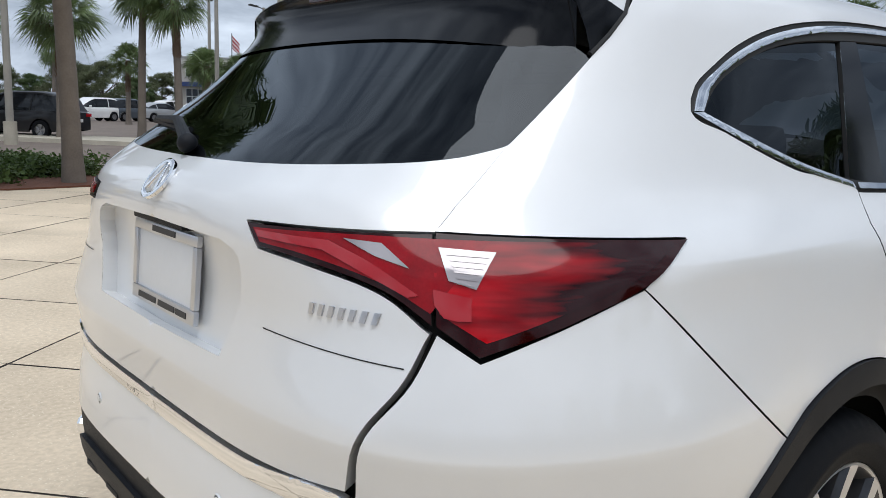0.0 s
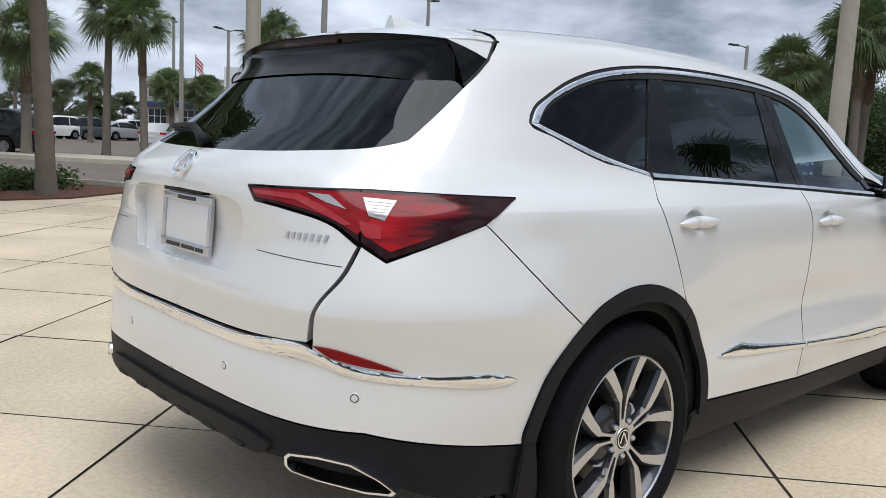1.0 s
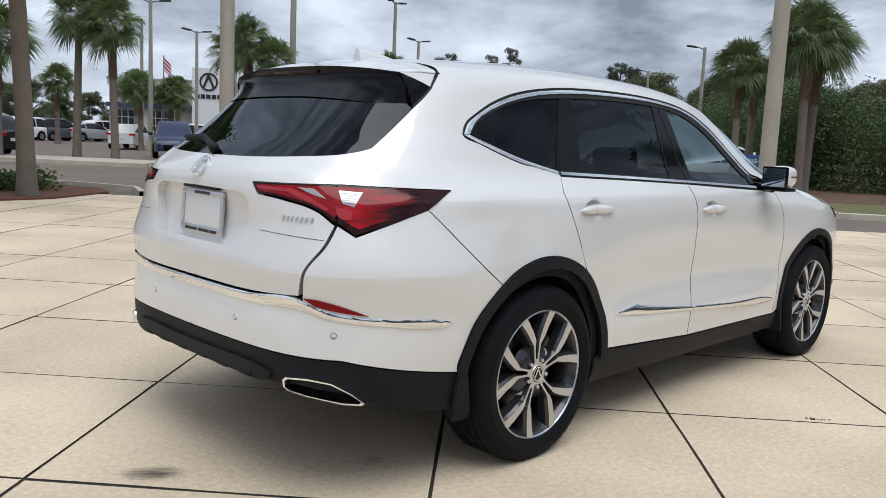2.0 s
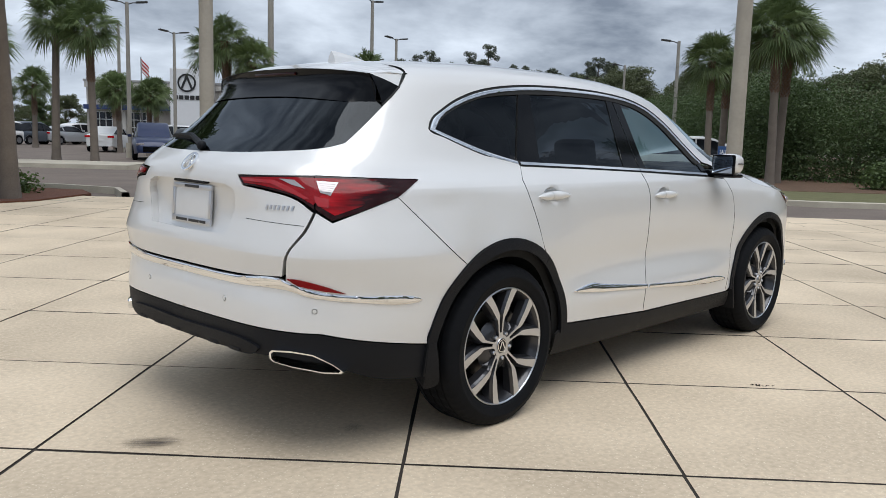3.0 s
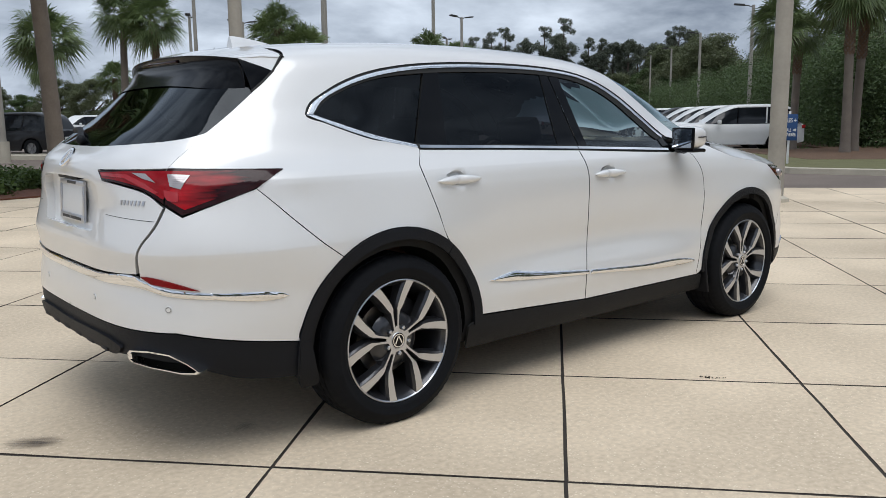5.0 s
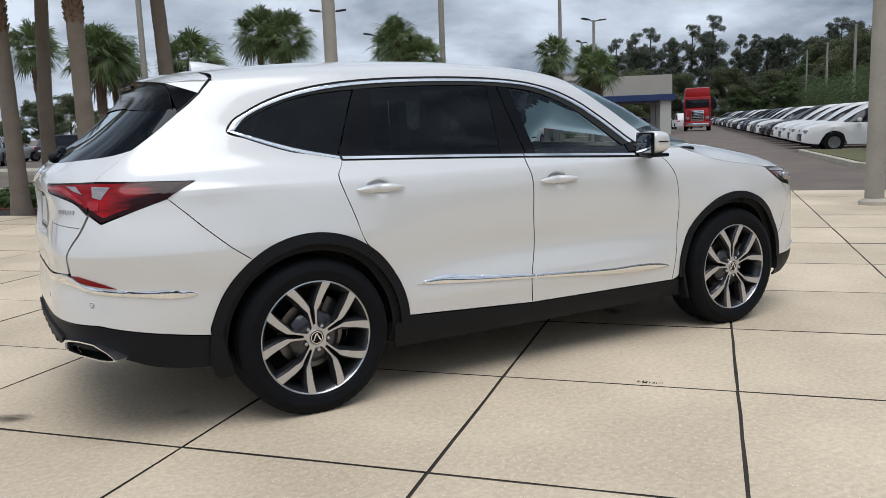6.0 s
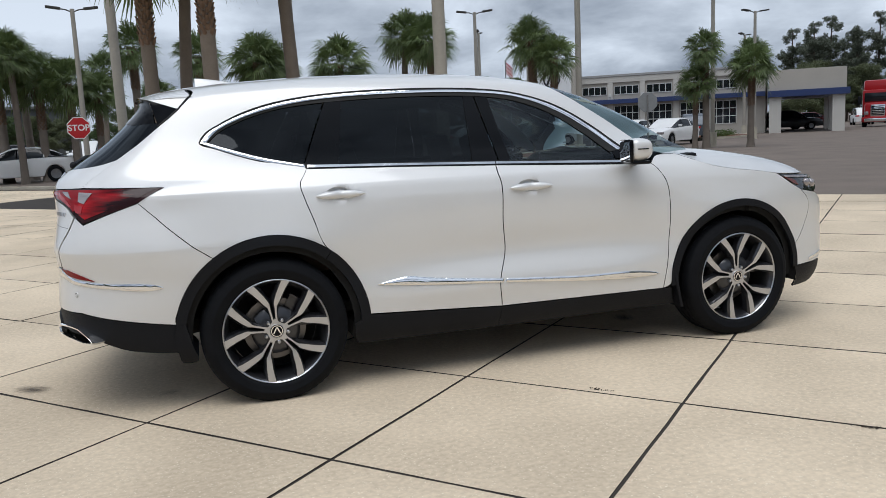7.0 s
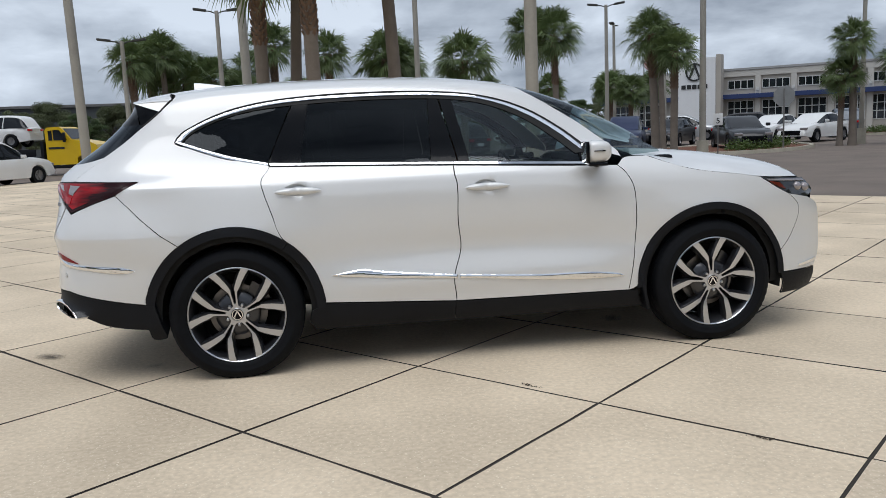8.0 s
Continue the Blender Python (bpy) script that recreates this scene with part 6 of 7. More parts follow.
def plain_pole(x, y, r0, tall, lean=0.0):
    t = thing("concrete_pole", "tall weathered grey concrete pole set in the ground", "pole", pose(x, y, -0.05, 0, lean, 0), group="concrete poles")
    bm = bmesh.new()
    tube(bm, [(0, 0, 0), (0, 0, tall * 0.5), (0, 0, tall)], [r0, r0 * 0.9, r0 * 0.78], 18)
    part("shaft", bm, pole_mat, t)
    bm = bmesh.new()
    revolve(bm, [(r0 * 1.7, 0.0), (r0 * 1.6, 0.10), (r0 * 1.02, 0.14)], 18, axis="Z")
    part("base_collar", bm, kerb_mat, t)
    return t


plain_pole(9.82, 2.43, 0.128, 9)
plain_pole(4.5, 9.4, 0.125, 10)
plain_pole(-1.5, 20.0, 0.145, 11, -0.6)
plain_pole(-7.0, 22.5, 0.16, 12, -1.0)


def street_lamp(x, y, tall, turn, heads=2):
    t = thing("street_lamp", "tall grey car-park lamp post with flat twin heads", "street lamp", pose(x, y, -0.05, 0, 0, turn), group="car-park lamp posts")
    bm = bmesh.new()
    tube(bm, [(0, 0, 0), (0, 0, tall * 0.5), (0, 0, tall)], [0.115, 0.10, 0.08], 12)
    part("post", bm, pole_mat, t)
    bm = bmesh.new()
    tube(bm, [(0, 0, 0), (0, 0, 0.7)], [0.20, 0.19], 14)
    part("base", bm, kerb_mat, t)
    for s in ((-1, 1) if heads == 2 else (1,)):
        bm = bmesh.new()
        tube(bm, [(0, 0, tall - 0.12), (s * 0.25, 0, tall - 0.02), (s * 0.45, 0, tall + 0.0)], 0.025, 8)
        arm = part("arm", bm, dark_metal, t)
        bm = bmesh.new()
        box(bm, 0.0, -0.14, -0.03, 0.52, 0.14, 0.05, 0.02, turn=Matrix.Translation((s * 0.40, 0, tall)) @ Matrix.Rotation(0 if s > 0 else math.pi, 4, "Z") @ Matrix.Rotation(radians(-7), 4, "Y"))
        part("lamp_head", bm, dark_metal, arm)
    return t


for x, y, tall, turn, heads in ((13.1, 20.1, 8.9, 40, 2), (24.7, 28.3, 8.0, 20, 2), (15.0, 34.5, 7.2, -20, 2), (4.4, 26.1, 10.4, 70, 2), (-7.0, 29.0, 5.4, 10, 2), (-3.3, 29.4, 6.55, 5, 2),
                                (-15.9, 36.3, 3.3, 0, 1), (18.8, 43.7, 7.3, 60, 2), (33.3, 35.8, 7.5, 0, 2), (40.0, 45.0, 7.2, 30, 2), (51.0, 29.9, 7.05, 122, 1), (67.4, 43.4, 7.55, 122, 1), (87.5, 60.1, 8.7, 122, 1), (36.8, 18.0, 6.65, 122, 1), (21.3, 41.9, 7.0, 0, 2), (13.9, -12.8, 9.8, 48, 2)):
    street_lamp(x, y, tall, turn, heads)

sign_red = mat("stop_red", (0.45, 0.015, 0.02), 0.4, vary=0.08)
sign_white = mat("sign_white", (0.75, 0.75, 0.74), 0.45, vary=0.06)
sign_blue = mat("sign_blue", (0.02, 0.07, 0.20), 0.45, vary=0.1)
sign_back = mat("sign_back_grey", (0.30, 0.31, 0.31), 0.5, metal=0.5, vary=0.1)


def words(text, size, material, parent, place, bold=0.0):
    cu = bpy.data.curves.new("lettering", "FONT")
    cu.body, cu.size, cu.align_x, cu.align_y, cu.extrude, cu.offset = text, size, "CENTER", "CENTER", 0.002, bold
    ob = new("lettering", cu)
    dg = bpy.context.evaluated_depsgraph_get()
    me = bpy.data.meshes.new_from_object(ob.evaluated_get(dg))
    bpy.data.objects.remove(ob)
    bpy.data.curves.remove(cu)
    me.materials.clear()
    me.materials.append(material)
    made = new("lettering", me)
    made.parent, made.matrix_basis = parent, place
    return made


def octagon(bm, r, y0, y1):
    pts = [(r * math.cos(radians(22.5 + 45 * k)), r * math.sin(radians(22.5 + 45 * k))) for k in range(8)]
    a, b = [bm.verts.new((x, y0, z)) for x, z in pts], [bm.verts.new((x, y1, z)) for x, z in pts]
    bm.faces.new(a)
    bm.faces.new(b[::-1])
    for k in range(8):
        bm.faces.new((a[k], b[k], b[(k + 1) % 8], a[(k + 1) % 8]))


def stop_sign(x, y, turn, z=2.15):
    t = thing("stop_sign", "red octagonal stop sign on a thin steel post", "road sign", pose(x, y, -0.05, 0, 0, turn), group="stop signs")
    bm = bmesh.new()
    box(bm, -0.03, 0.0, 0, 0.03, 0.05, z + 0.3, 0.005)
    part("post", bm, steel, t)
    bm = bmesh.new()
    octagon(bm, 0.42, -0.004, 0.004)
    part("plate_back", bm, sign_back, t, smooth=False, place=Matrix.Translation((0, -0.01, z)))
    bm = bmesh.new()
    octagon(bm, 0.415, -0.002, 0.002)
    rim = part("white_rim", bm, sign_white, t, smooth=False, place=Matrix.Translation((0, -0.020, z)))
    bm = bmesh.new()
    octagon(bm, 0.385, -0.002, 0.002)
    part("face", bm, sign_red, rim, smooth=False, place=Matrix.Translation((0, -0.005, 0)))
    words("STOP", 0.30, sign_white, rim, Matrix.Translation((0, -0.010, 0)) @ Matrix.Rotation(radians(90), 4, "X"), 0.006)
    return t


stop_sign(-3.3, 27.0, 8, 2.05)
stop_sign(18.7, 24.6, 150, 2.15)

guide = thing("guide_sign", "small blue and white car-park guide sign on a white post", "sign", pose(17.7, 6.22, 0.04, 0, 0, -65) @ Matrix.Diagonal((0.56, 1.0, 0.98, 1.0)))
bm = bmesh.new()
box(bm, -0.05, 0.0, 0, 0.05, 0.06, 1.35, 0.005)
part("post", bm, sign_white, guide)
bm = bmesh.new()
box(bm, -0.34, -0.03, 0.62, 0.34, 0.0, 1.28, 0.008)
board = part("board", bm, sign_blue, guide)
words("SALES", 0.15, sign_white, board, Matrix.Translation((-0.06, -0.033, 1.12)) @ Matrix.Rotation(radians(90), 4, "X"), 0.002)
words("ALL\nDELIVERIES", 0.115, sign_white, board, Matrix.Translation((0, -0.033, 0.82)) @ Matrix.Rotation(radians(90), 4, "X"), 0.002)
for z in (1.12, 0.88):
    bm = bmesh.new()
    vs = [bm.verts.new((0.20 + u, -0.034, z + v)) for u, v in ((0.10, 0), (0.04, 0.05), (0.04, 0.018), (-0.02, 0.018), (-0.02, -0.018), (0.04, -0.018), (0.04, -0.05))]
    bm.faces.new(vs)
    part("arrow", bm, sign_white, board)

limit = thing("speed_sign", "small white speed sign on a thin post", "road sign", pose(*polar(0.53, -5.64, 63.0, 31.0), -0.05, 0, 0, -28) @ Matrix.Scale(0.66, 4))
bm = bmesh.new()
box(bm, -0.03, 0, 0, 0.03, 0.05, 2.4, 0.004)
part("post", bm, steel, limit)
bm = bmesh.new()
box(bm, -0.24, -0.02, 1.75, 0.24, 0.0, 2.38, 0.01)
face = part("face", bm, sign_white, limit)
words("5", 0.42, ink, face, Matrix.Translation((0, -0.023, 1.98)) @ Matrix.Rotation(radians(90), 4, "X"), 0.004)


# ---------------------------------------------------------------- the dealership building
stucco = mat("warm_grey_stucco", (0.44, 0.41, 0.365), 0.9, vary=0.06, scale=0.5, bump=0.2, bump_scale=30)
pale_stucco = mat("pale_stucco", (0.56, 0.54, 0.50), 0.9, vary=0.05, scale=0.5)
band_blue = mat("dark_blue_band", (0.025, 0.045, 0.14), 0.45, vary=0.08)
white_panel = mat("white_sign_panel", (0.78, 0.79, 0.80), 0.35, vary=0.03)
frame_white = mat("white_window_frame", (0.62, 0.62, 0.60), 0.5, vary=0.05)
dark_glass = mat("dark_shop_glass", (0.012, 0.016, 0.020), 0.06, vary=0.3, scale=0.4, spec=0.8)
roof_metal = mat("grey_roof_metal", (0.36, 0.36, 0.36), 0.6, vary=0.08)

BUILD = pose(30.9, 57.5, 0.40, 0, 0, -41) @ Matrix.Scale(0.60, 4)  # u runs to the right along the front, v backwards
hall = thing("dealership_building", "long two-storey grey car showroom with a dark blue band", "building", BUILD)


def wall_box(name, u0, v0, z0, u1, v1, z1, material, bevel=0.03, parent=None):
    bm = bmesh.new()
    box(bm, u0, v0, z0, u1, v1, z1, bevel)
    return part(name, bm, material, parent or hall, smooth=False)


main_wall = wall_box("wall", -14, 2.0, -0.8, 27.4, 24, 6.9, stucco)
wall_box("parapet", -14.2, 1.75, 6.9, 27.6, 24.2, 7.7, pale_stucco)
wall_box("coping", -14.3, 1.65, 7.7, 27.7, 24.3, 8.0, roof_metal)
wall_box("blue_band", -14.1, 0.9, 4.0, 27.4, 2.0, 4.6, band_blue, parent=main_wall)


def window_unit(u0, z0, u1, z1, cols, rows, v=2.0):
    bm = bmesh.new()
    fw = 0.09
    for z in [z0 + (z1 - z0) * k / rows for k in range(rows + 1)]:
        box(bm, u0, v - 0.08, z - fw / 2, u1, v + 0.05, z + fw / 2)
    fr = part("window", bm, frame_white, hall, smooth=False)
    for k in range(cols + 1):
        u = u0 + (u1 - u0) * k / cols
        bm = bmesh.new()
        box(bm, u - fw / 2, v - 0.09, z0, u + fw / 2, v + 0.05, z1)
        part("mullion", bm, frame_white, fr, smooth=False)
    bm = bmesh.new()
    box(bm, u0, v - 0.03, z0, u1, v + 0.04, z1)
    part("pane", bm, dark_glass, fr, smooth=False)


for u in (-11.5, -7.0, 5.2, 9.6, 14.0, 18.4, 22.2):
    window_unit(u - 1.65, 5.3, u + 1.65, 6.4, 4, 1)
    window_unit(u - 1.65, 0.7, u + 1.65, 3.7, 4, 3)
for u in (-9.2, 7.4, 11.8, 16.2, 20.6):
    wall_box("pilaster", u - 0.35, 1.75, -0.8, u + 0.35, 2.0, 6.9, pale_stucco)
    wall_box("wall_lamp", u - 0.15, 1.5, 5.0, u + 0.15, 1.75, 5.4, frame_white, 0.02)
# drive-through canopy at the end
canopy = wall_box("canopy", 27.8, -1.5, 4.4, 36.6, 20, 7.0, stucco)
wall_box("blue_band", 27.7, -1.9, 3.7, 37.0, 20.4, 4.5, band_blue, parent=canopy)
for u in (28.6, 35.8):
    for v in (-0.9, 8.0, 19):
        wall_box("pillar", u - 0.7, v - 0.55, -0.8, u + 0.7, v + 0.55, 4.0, pale_stucco)

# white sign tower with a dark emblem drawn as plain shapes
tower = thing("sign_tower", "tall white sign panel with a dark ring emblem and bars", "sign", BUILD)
bm = bmesh.new()
box(bm, -2.4, -0.6, -0.8, 2.5, 0.4, 9.6, 0.05)
part("panel", bm, white_panel, tower, smooth=False)
bm = bmesh.new()
box(bm, 2.5, -0.3, -0.8, 3.15, 1.2, 9.9, 0.03)
part("edge_fin", bm, stucco, tower, smooth=False)
bm = bmesh.new()
revolve(bm, [(0.98, 0), (1.20, 0), (1.20, 0.1), (0.98, 0.1), (0.98, 0)], 48)
part("emblem_ring", bm, ink, tower, place=Matrix.Translation((-0.2, -0.72, 7.75)))
for tilt in (-22, 22):
    bm = bmesh.new()
    box(bm, -0.14, 0, -0.92, 0.14, 0.1, 0.92, turn=Matrix.Rotation(radians(tilt), 4, "Y") @ Matrix.Translation((0.33 if tilt < 0 else -0.33, 0, 0)))
    part("emblem_bar", bm, ink, tower, place=Matrix.Translation((-0.2, -0.72, 7.75)))
for k in range(5):
    bm = bmesh.new()
    box(bm, -1.95 + 0.72 * k, -0.68, 5.55, -1.38 + 0.72 * k, -0.60, 6.1)
    part("sign_bar", bm, ink, tower, smooth=False)

flag = thing("flagpole", "thin pole with a small drooping striped flag", "flagpole", pose(23.8, 51.2, 0) @ Matrix.Scale(0.66, 4))
bm = bmesh.new()
tube(bm, [(0, 0, -0.1), (0, 0, 9.4)], [0.08, 0.05], 8)
part("mast", bm, steel, flag)
bm = bmesh.new()
vs = [[bm.verts.new((0.06 + 0.16 * i, 0.06 * math.sin(i * 1.3), 9.2 - 0.10 * j - 0.16 * i)) for j in range(14)] for i in range(6)]
for a, b in zip(vs, vs[1:]):
    for j in range(13):
        f = bm.faces.new((a[j], b[j], b[j + 1], a[j + 1]))
        f.material_index = (j // 2) % 2
part("cloth", bm, [sign_red, sign_white], flag)

far_hall = thing("low_warehouse", "long low grey warehouse beyond the trees", "building", pose(-38, 118, 0, 0, 0, 8))
bm = bmesh.new()
box(bm, -26, 0, -0.1, 26, 18, 6.6, 0.05)
part("wall", bm, mat("dark_warehouse_metal", (0.085, 0.092, 0.095), 0.7, vary=0.1), far_hall, smooth=False)
bm = bmesh.new()
box(bm, -26.5, -0.5, 6.6, 26.5, 18.5, 7.0, 0.05)
part("roof_edge", bm, steel, far_hall, smooth=False)


# ---------------------------------------------------------------- parked cars, far off
def car_paint(name, color, metal=0.2):
    return mat(name, color, 0.4, metal=metal, coat=0.45, spec=0.3, vary=0.04, scale=2)


car_white, car_black, car_navy = car_paint("white_car_paint", (0.75, 0.75, 0.74), 0), car_paint("black_car_paint", (0.012, 0.012, 0.014)), car_paint("navy_car_paint", (0.012, 0.022, 0.07))
car_silver, car_red, car_grey = car_paint("silver_car_paint", (0.45, 0.46, 0.47), 0.6), car_paint("dark_red_car_paint", (0.13, 0.012, 0.016)), car_paint("slate_car_paint", (0.08, 0.095, 0.115), 0.4)
pane_mat = mat("car_window_glass", (0.010, 0.012, 0.015), 0.06, vary=0.1, spec=0.4)
small_rim = mat("grey_wheel_alloy", (0.30, 0.30, 0.31), 0.35, metal=0.8, vary=0.15)

SHAPES = {
    # side profile: x from the tail, top of the lower body, top of the cabin
    "suv": dict(long=4.75, wide=0.93, tall=1.68, deck=[(0.0, 0.95), (0.15, 1.02), (3.0, 1.0), (3.4, 1.02), (4.3, 0.92), (4.62, 0.78), (4.75, 0.55)], cabin=[(0.10, 1.0), (0.45, 1.55), (1.2, 1.67), (2.3, 1.66), (2.9, 1.42), (3.45, 1.02)]),
    "sedan": dict(long=4.75, wide=0.90, tall=1.45, deck=[(0.0, 0.92), (0.12, 1.02), (0.7, 1.03), (3.3, 0.95), (4.3, 0.84), (4.62, 0.70), (4.75, 0.5)], cabin=[(0.45, 1.02), (1.15, 1.34), (1.8, 1.45), (2.4, 1.43), (2.9, 1.24), (3.45, 0.95)]),
}
AXLES = (0.95, 3.75)


def parked_car(kind, color, label):
    """A car in five kinds of parts: body, cabin glass, roof, wheels, lamps. x ahead from its tail, on z = 0."""
    s = SHAPES[kind]
    t = thing("parked_car", label, "car", group="parked cars")
    deck, cab = pchip(*zip(*s["deck"])), pchip(*zip(*s["cabin"]))
    bm = bmesh.new()
    rows = []
    n = 44
    for i in range(n + 1):
        x = s["long"] * i / n
        f = x / s["long"]
        w = s["wide"] * (1 - 0.22 * abs(2 * f - 1) ** 5)
        top, low = float(deck(x)), 0.24 + 0.10 * abs(2 * f - 1) ** 6
        for ax in AXLES:  # wheel arches rise in the skirt
            d = abs(x - ax)
            if d < 0.40:
                low = max(low, 0.30 + math.sqrt(0.16 - d * d))
        low = min(low, top - 0.12)
        prof = [(0.90, low), (0.985, low + 0.02), (1.0, (low + top) / 2), (0.985, top - 0.14), (0.93, top - 0.03), (0.80, top), (0.0, top + 0.03)]
        rows.append([bm.verts.new((x, -w * k, z)) for k, z in prof] + [bm.verts.new((x, w * k, z)) for k, z in prof[::-1][1:]])
    for a, b in zip(rows, rows[1:]):
        for j in range(len(a) - 1):
            bm.faces.new((a[j], b[j], b[j + 1], a[j + 1]))
    bm.faces.new(rows[0])
    bm.faces.new(rows[-1][::-1])
    body_ob = part("body", bm, color, t)
    x0, x1 = s["cabin"][0][0], s["cabin"][-1][0]
    for name, material, lo, hi, grow in (("window_band", pane_mat, -0.05, 0.86, 0.0), ("roof", color, 0.84, 1.0, 0.012)):
        bm = bmesh.new()
        rows = []
        for i in range(25):
            x = x0 + (x1 - x0) * i / 24
            base, top = float(deck(x)), float(cab(x))
            ring = []
            for k in range(7):
                f = lo + (hi - lo) * k / 6
                w = s["wide"] * (0.90 - 0.22 * max(f, 0) ** 1.2 - (0.10 * max(0, (f - 0.9) / 0.1) ** 2)) + grow
                ring.append((x, w, base + (top - base) * f + grow))
            rows.append([bm.verts.new((p[0], -p[1], p[2])) for p in ring] + [bm.verts.new(p) for p in ring[::-1]])
        for a, b in zip(rows, rows[1:]):
            for j in range(len(a) - 1):
                bm.faces.new((a[j], b[j], b[j + 1], a[j + 1]))
        part(name, bm, material, t)
    for px in (1.35, 2.35):  # door pillars
        for side in (-1, 1):
            bm = bmesh.new()
            b0, t0 = float(deck(px)), float(cab(px))
            w0, w1 = s["wide"] * 0.905, s["wide"] * 0.70
            tube(bm, [(px, side * w0, b0), (px - 0.05, side * w1, b0 + (t0 - b0) * 0.87)], 0.035, 5)
            part("pillar", bm, color if px < 2 else gloss_black, t)
    for ax in AXLES:
        for side in (-1, 1):
            bm = bmesh.new()
            revolve(bm, [(0.20, -0.02), (0.24, -0.03), (0.32, -0.02), (0.335, 0.02), (0.335, 0.18), (0.20, 0.2)], 28)
            wh = part("wheel", bm, rubber, t, place=Matrix.Translation((ax, side * (s["wide"] - 0.03), 0.335)) @ Matrix.Rotation(0 if side < 0 else math.pi, 4, "Z"))
            bm = bmesh.new()
            revolve(bm, [(0.215, 0.0), (0.205, 0.03), (0.03, 0.05), (0.03, 0.03), (0.001, 0.03)], 20)
            for k in range(5):
                box(bm, 0.02, 0.0, -0.028, 0.205, 0.04, 0.028, turn=Matrix.Rotation(1.2566 * k, 4, "Y"))
            part("rim", bm, small_rim, wh)
    for side in (-1, 1):
        bm = bmesh.new()
        box(bm, -0.015, side * 0.62 - 0.17, 0.82, 0.10, side * 0.62 + 0.17, 0.94, 0.02)
        part("tail_lamp", bm, red_lens, t)
        bm = bmesh.new()
        box(bm, 4.44, side * 0.60 - 0.16, 0.64, 4.68, side * 0.60 + 0.16, 0.76, 0.03)
        part("headlamp", bm, clear_lens, t)
        bm = bmesh.new()
        box(bm, 2.95, side * (s["wide"] + 0.09) - 0.09, 1.00, 3.08, side * (s["wide"] + 0.09) + 0.09, 1.13, 0.03)
        part("door_mirror", bm, color, t)
    bm = bmesh.new()
    box(bm, 4.60, -0.5, 0.38, 4.765, 0.5, 0.62, 0.03)
    part("grille", bm, gloss_black, t)
    bm = bmesh.new()
    box(bm, -0.02, -0.22, 0.62, 0.02, 0.22, 0.74, 0.01)
    part("plate", bm, sign_white, t)
    return t


fleet = {}


def park(kind, color, label, x, y, heading, z=-0.05, grow=1.0):
    key = (kind, color.name)
    m = Matrix.Translation((x, y, z)) @ Matrix.Rotation(radians(heading), 4, "Z") @ Matrix.Scale(grow, 4) @ Matrix.Translation((-2.37, 0, 0))
    if key not in fleet:
        fleet[key] = parked_car(kind, color, label)
        fleet[key].matrix_basis = m
        return fleet[key]
    ob = copy_thing(fleet[key], Matrix.Identity(4))
    ob.matrix_basis = m
    return ob


W_SUV, B_SUV, N_SUV = "white SUV parked on the asphalt", "black SUV parked on the asphalt", "navy blue SUV parked on the asphalt"
W_SED, B_SED, S_SUV = "white saloon car parked on the asphalt", "black saloon car parked on the asphalt", "silver SUV parked on the asphalt"
# row along the right of the drive, tails towards the hedge
r = np.random.default_rng(9)
row_kinds = [("suv", car_white, W_SUV), ("suv", car_black, B_SUV), ("suv", car_navy, N_SUV), ("sedan", car_white, W_SED), ("suv", car_black, B_SUV), ("sedan", car_black, B_SED), ("suv", car_white, W_SUV), ("suv", car_grey, "slate grey SUV parked on the asphalt")]
for i in range(34):
    k = row_kinds[i % len(row_kinds)] if i > 3 else row_kinds[0]
    park(*k, 25.7 + 2.12 * i, 12.45 + 2.03 * i, 131.8 + r.uniform(-2, 2))
# before the building, from the camera's later places
for kind, color, label, bearing, dist, head in (("suv", car_navy, N_SUV, 69.0, 50, 245), ("sedan", car_black, B_SED, 66.0, 52, 230), ("sedan", car_black, B_SED, 61.6, 47, 255), ("sedan", car_white, W_SED, 59.6, 56, 215), ("sedan", car_white, W_SED, 57.2, 52, 210), ("suv", car_silver, S_SUV, 65.0, 66, -33), ("suv", car_black, B_SUV, 60.5, 68, -33), ("suv", car_grey, "slate grey SUV parked on the asphalt", 55.5, 64, 60), ("suv", car_black, B_SUV, 49.0, 84, -33), ("sedan", car_red, "dark red saloon car parked on the asphalt", 47.8, 88, -33), ("suv", car_white, W_SUV, 44.9, 100, 50), ("suv", car_white, W_SUV, 44.0, 108, 40)):
    park(kind, color, label, *polar(0.53, -5.64, bearing, dist * (0.82 if dist < 51 else 0.90 if dist < 60 else 0.86 if dist < 80 else 0.92)), head)
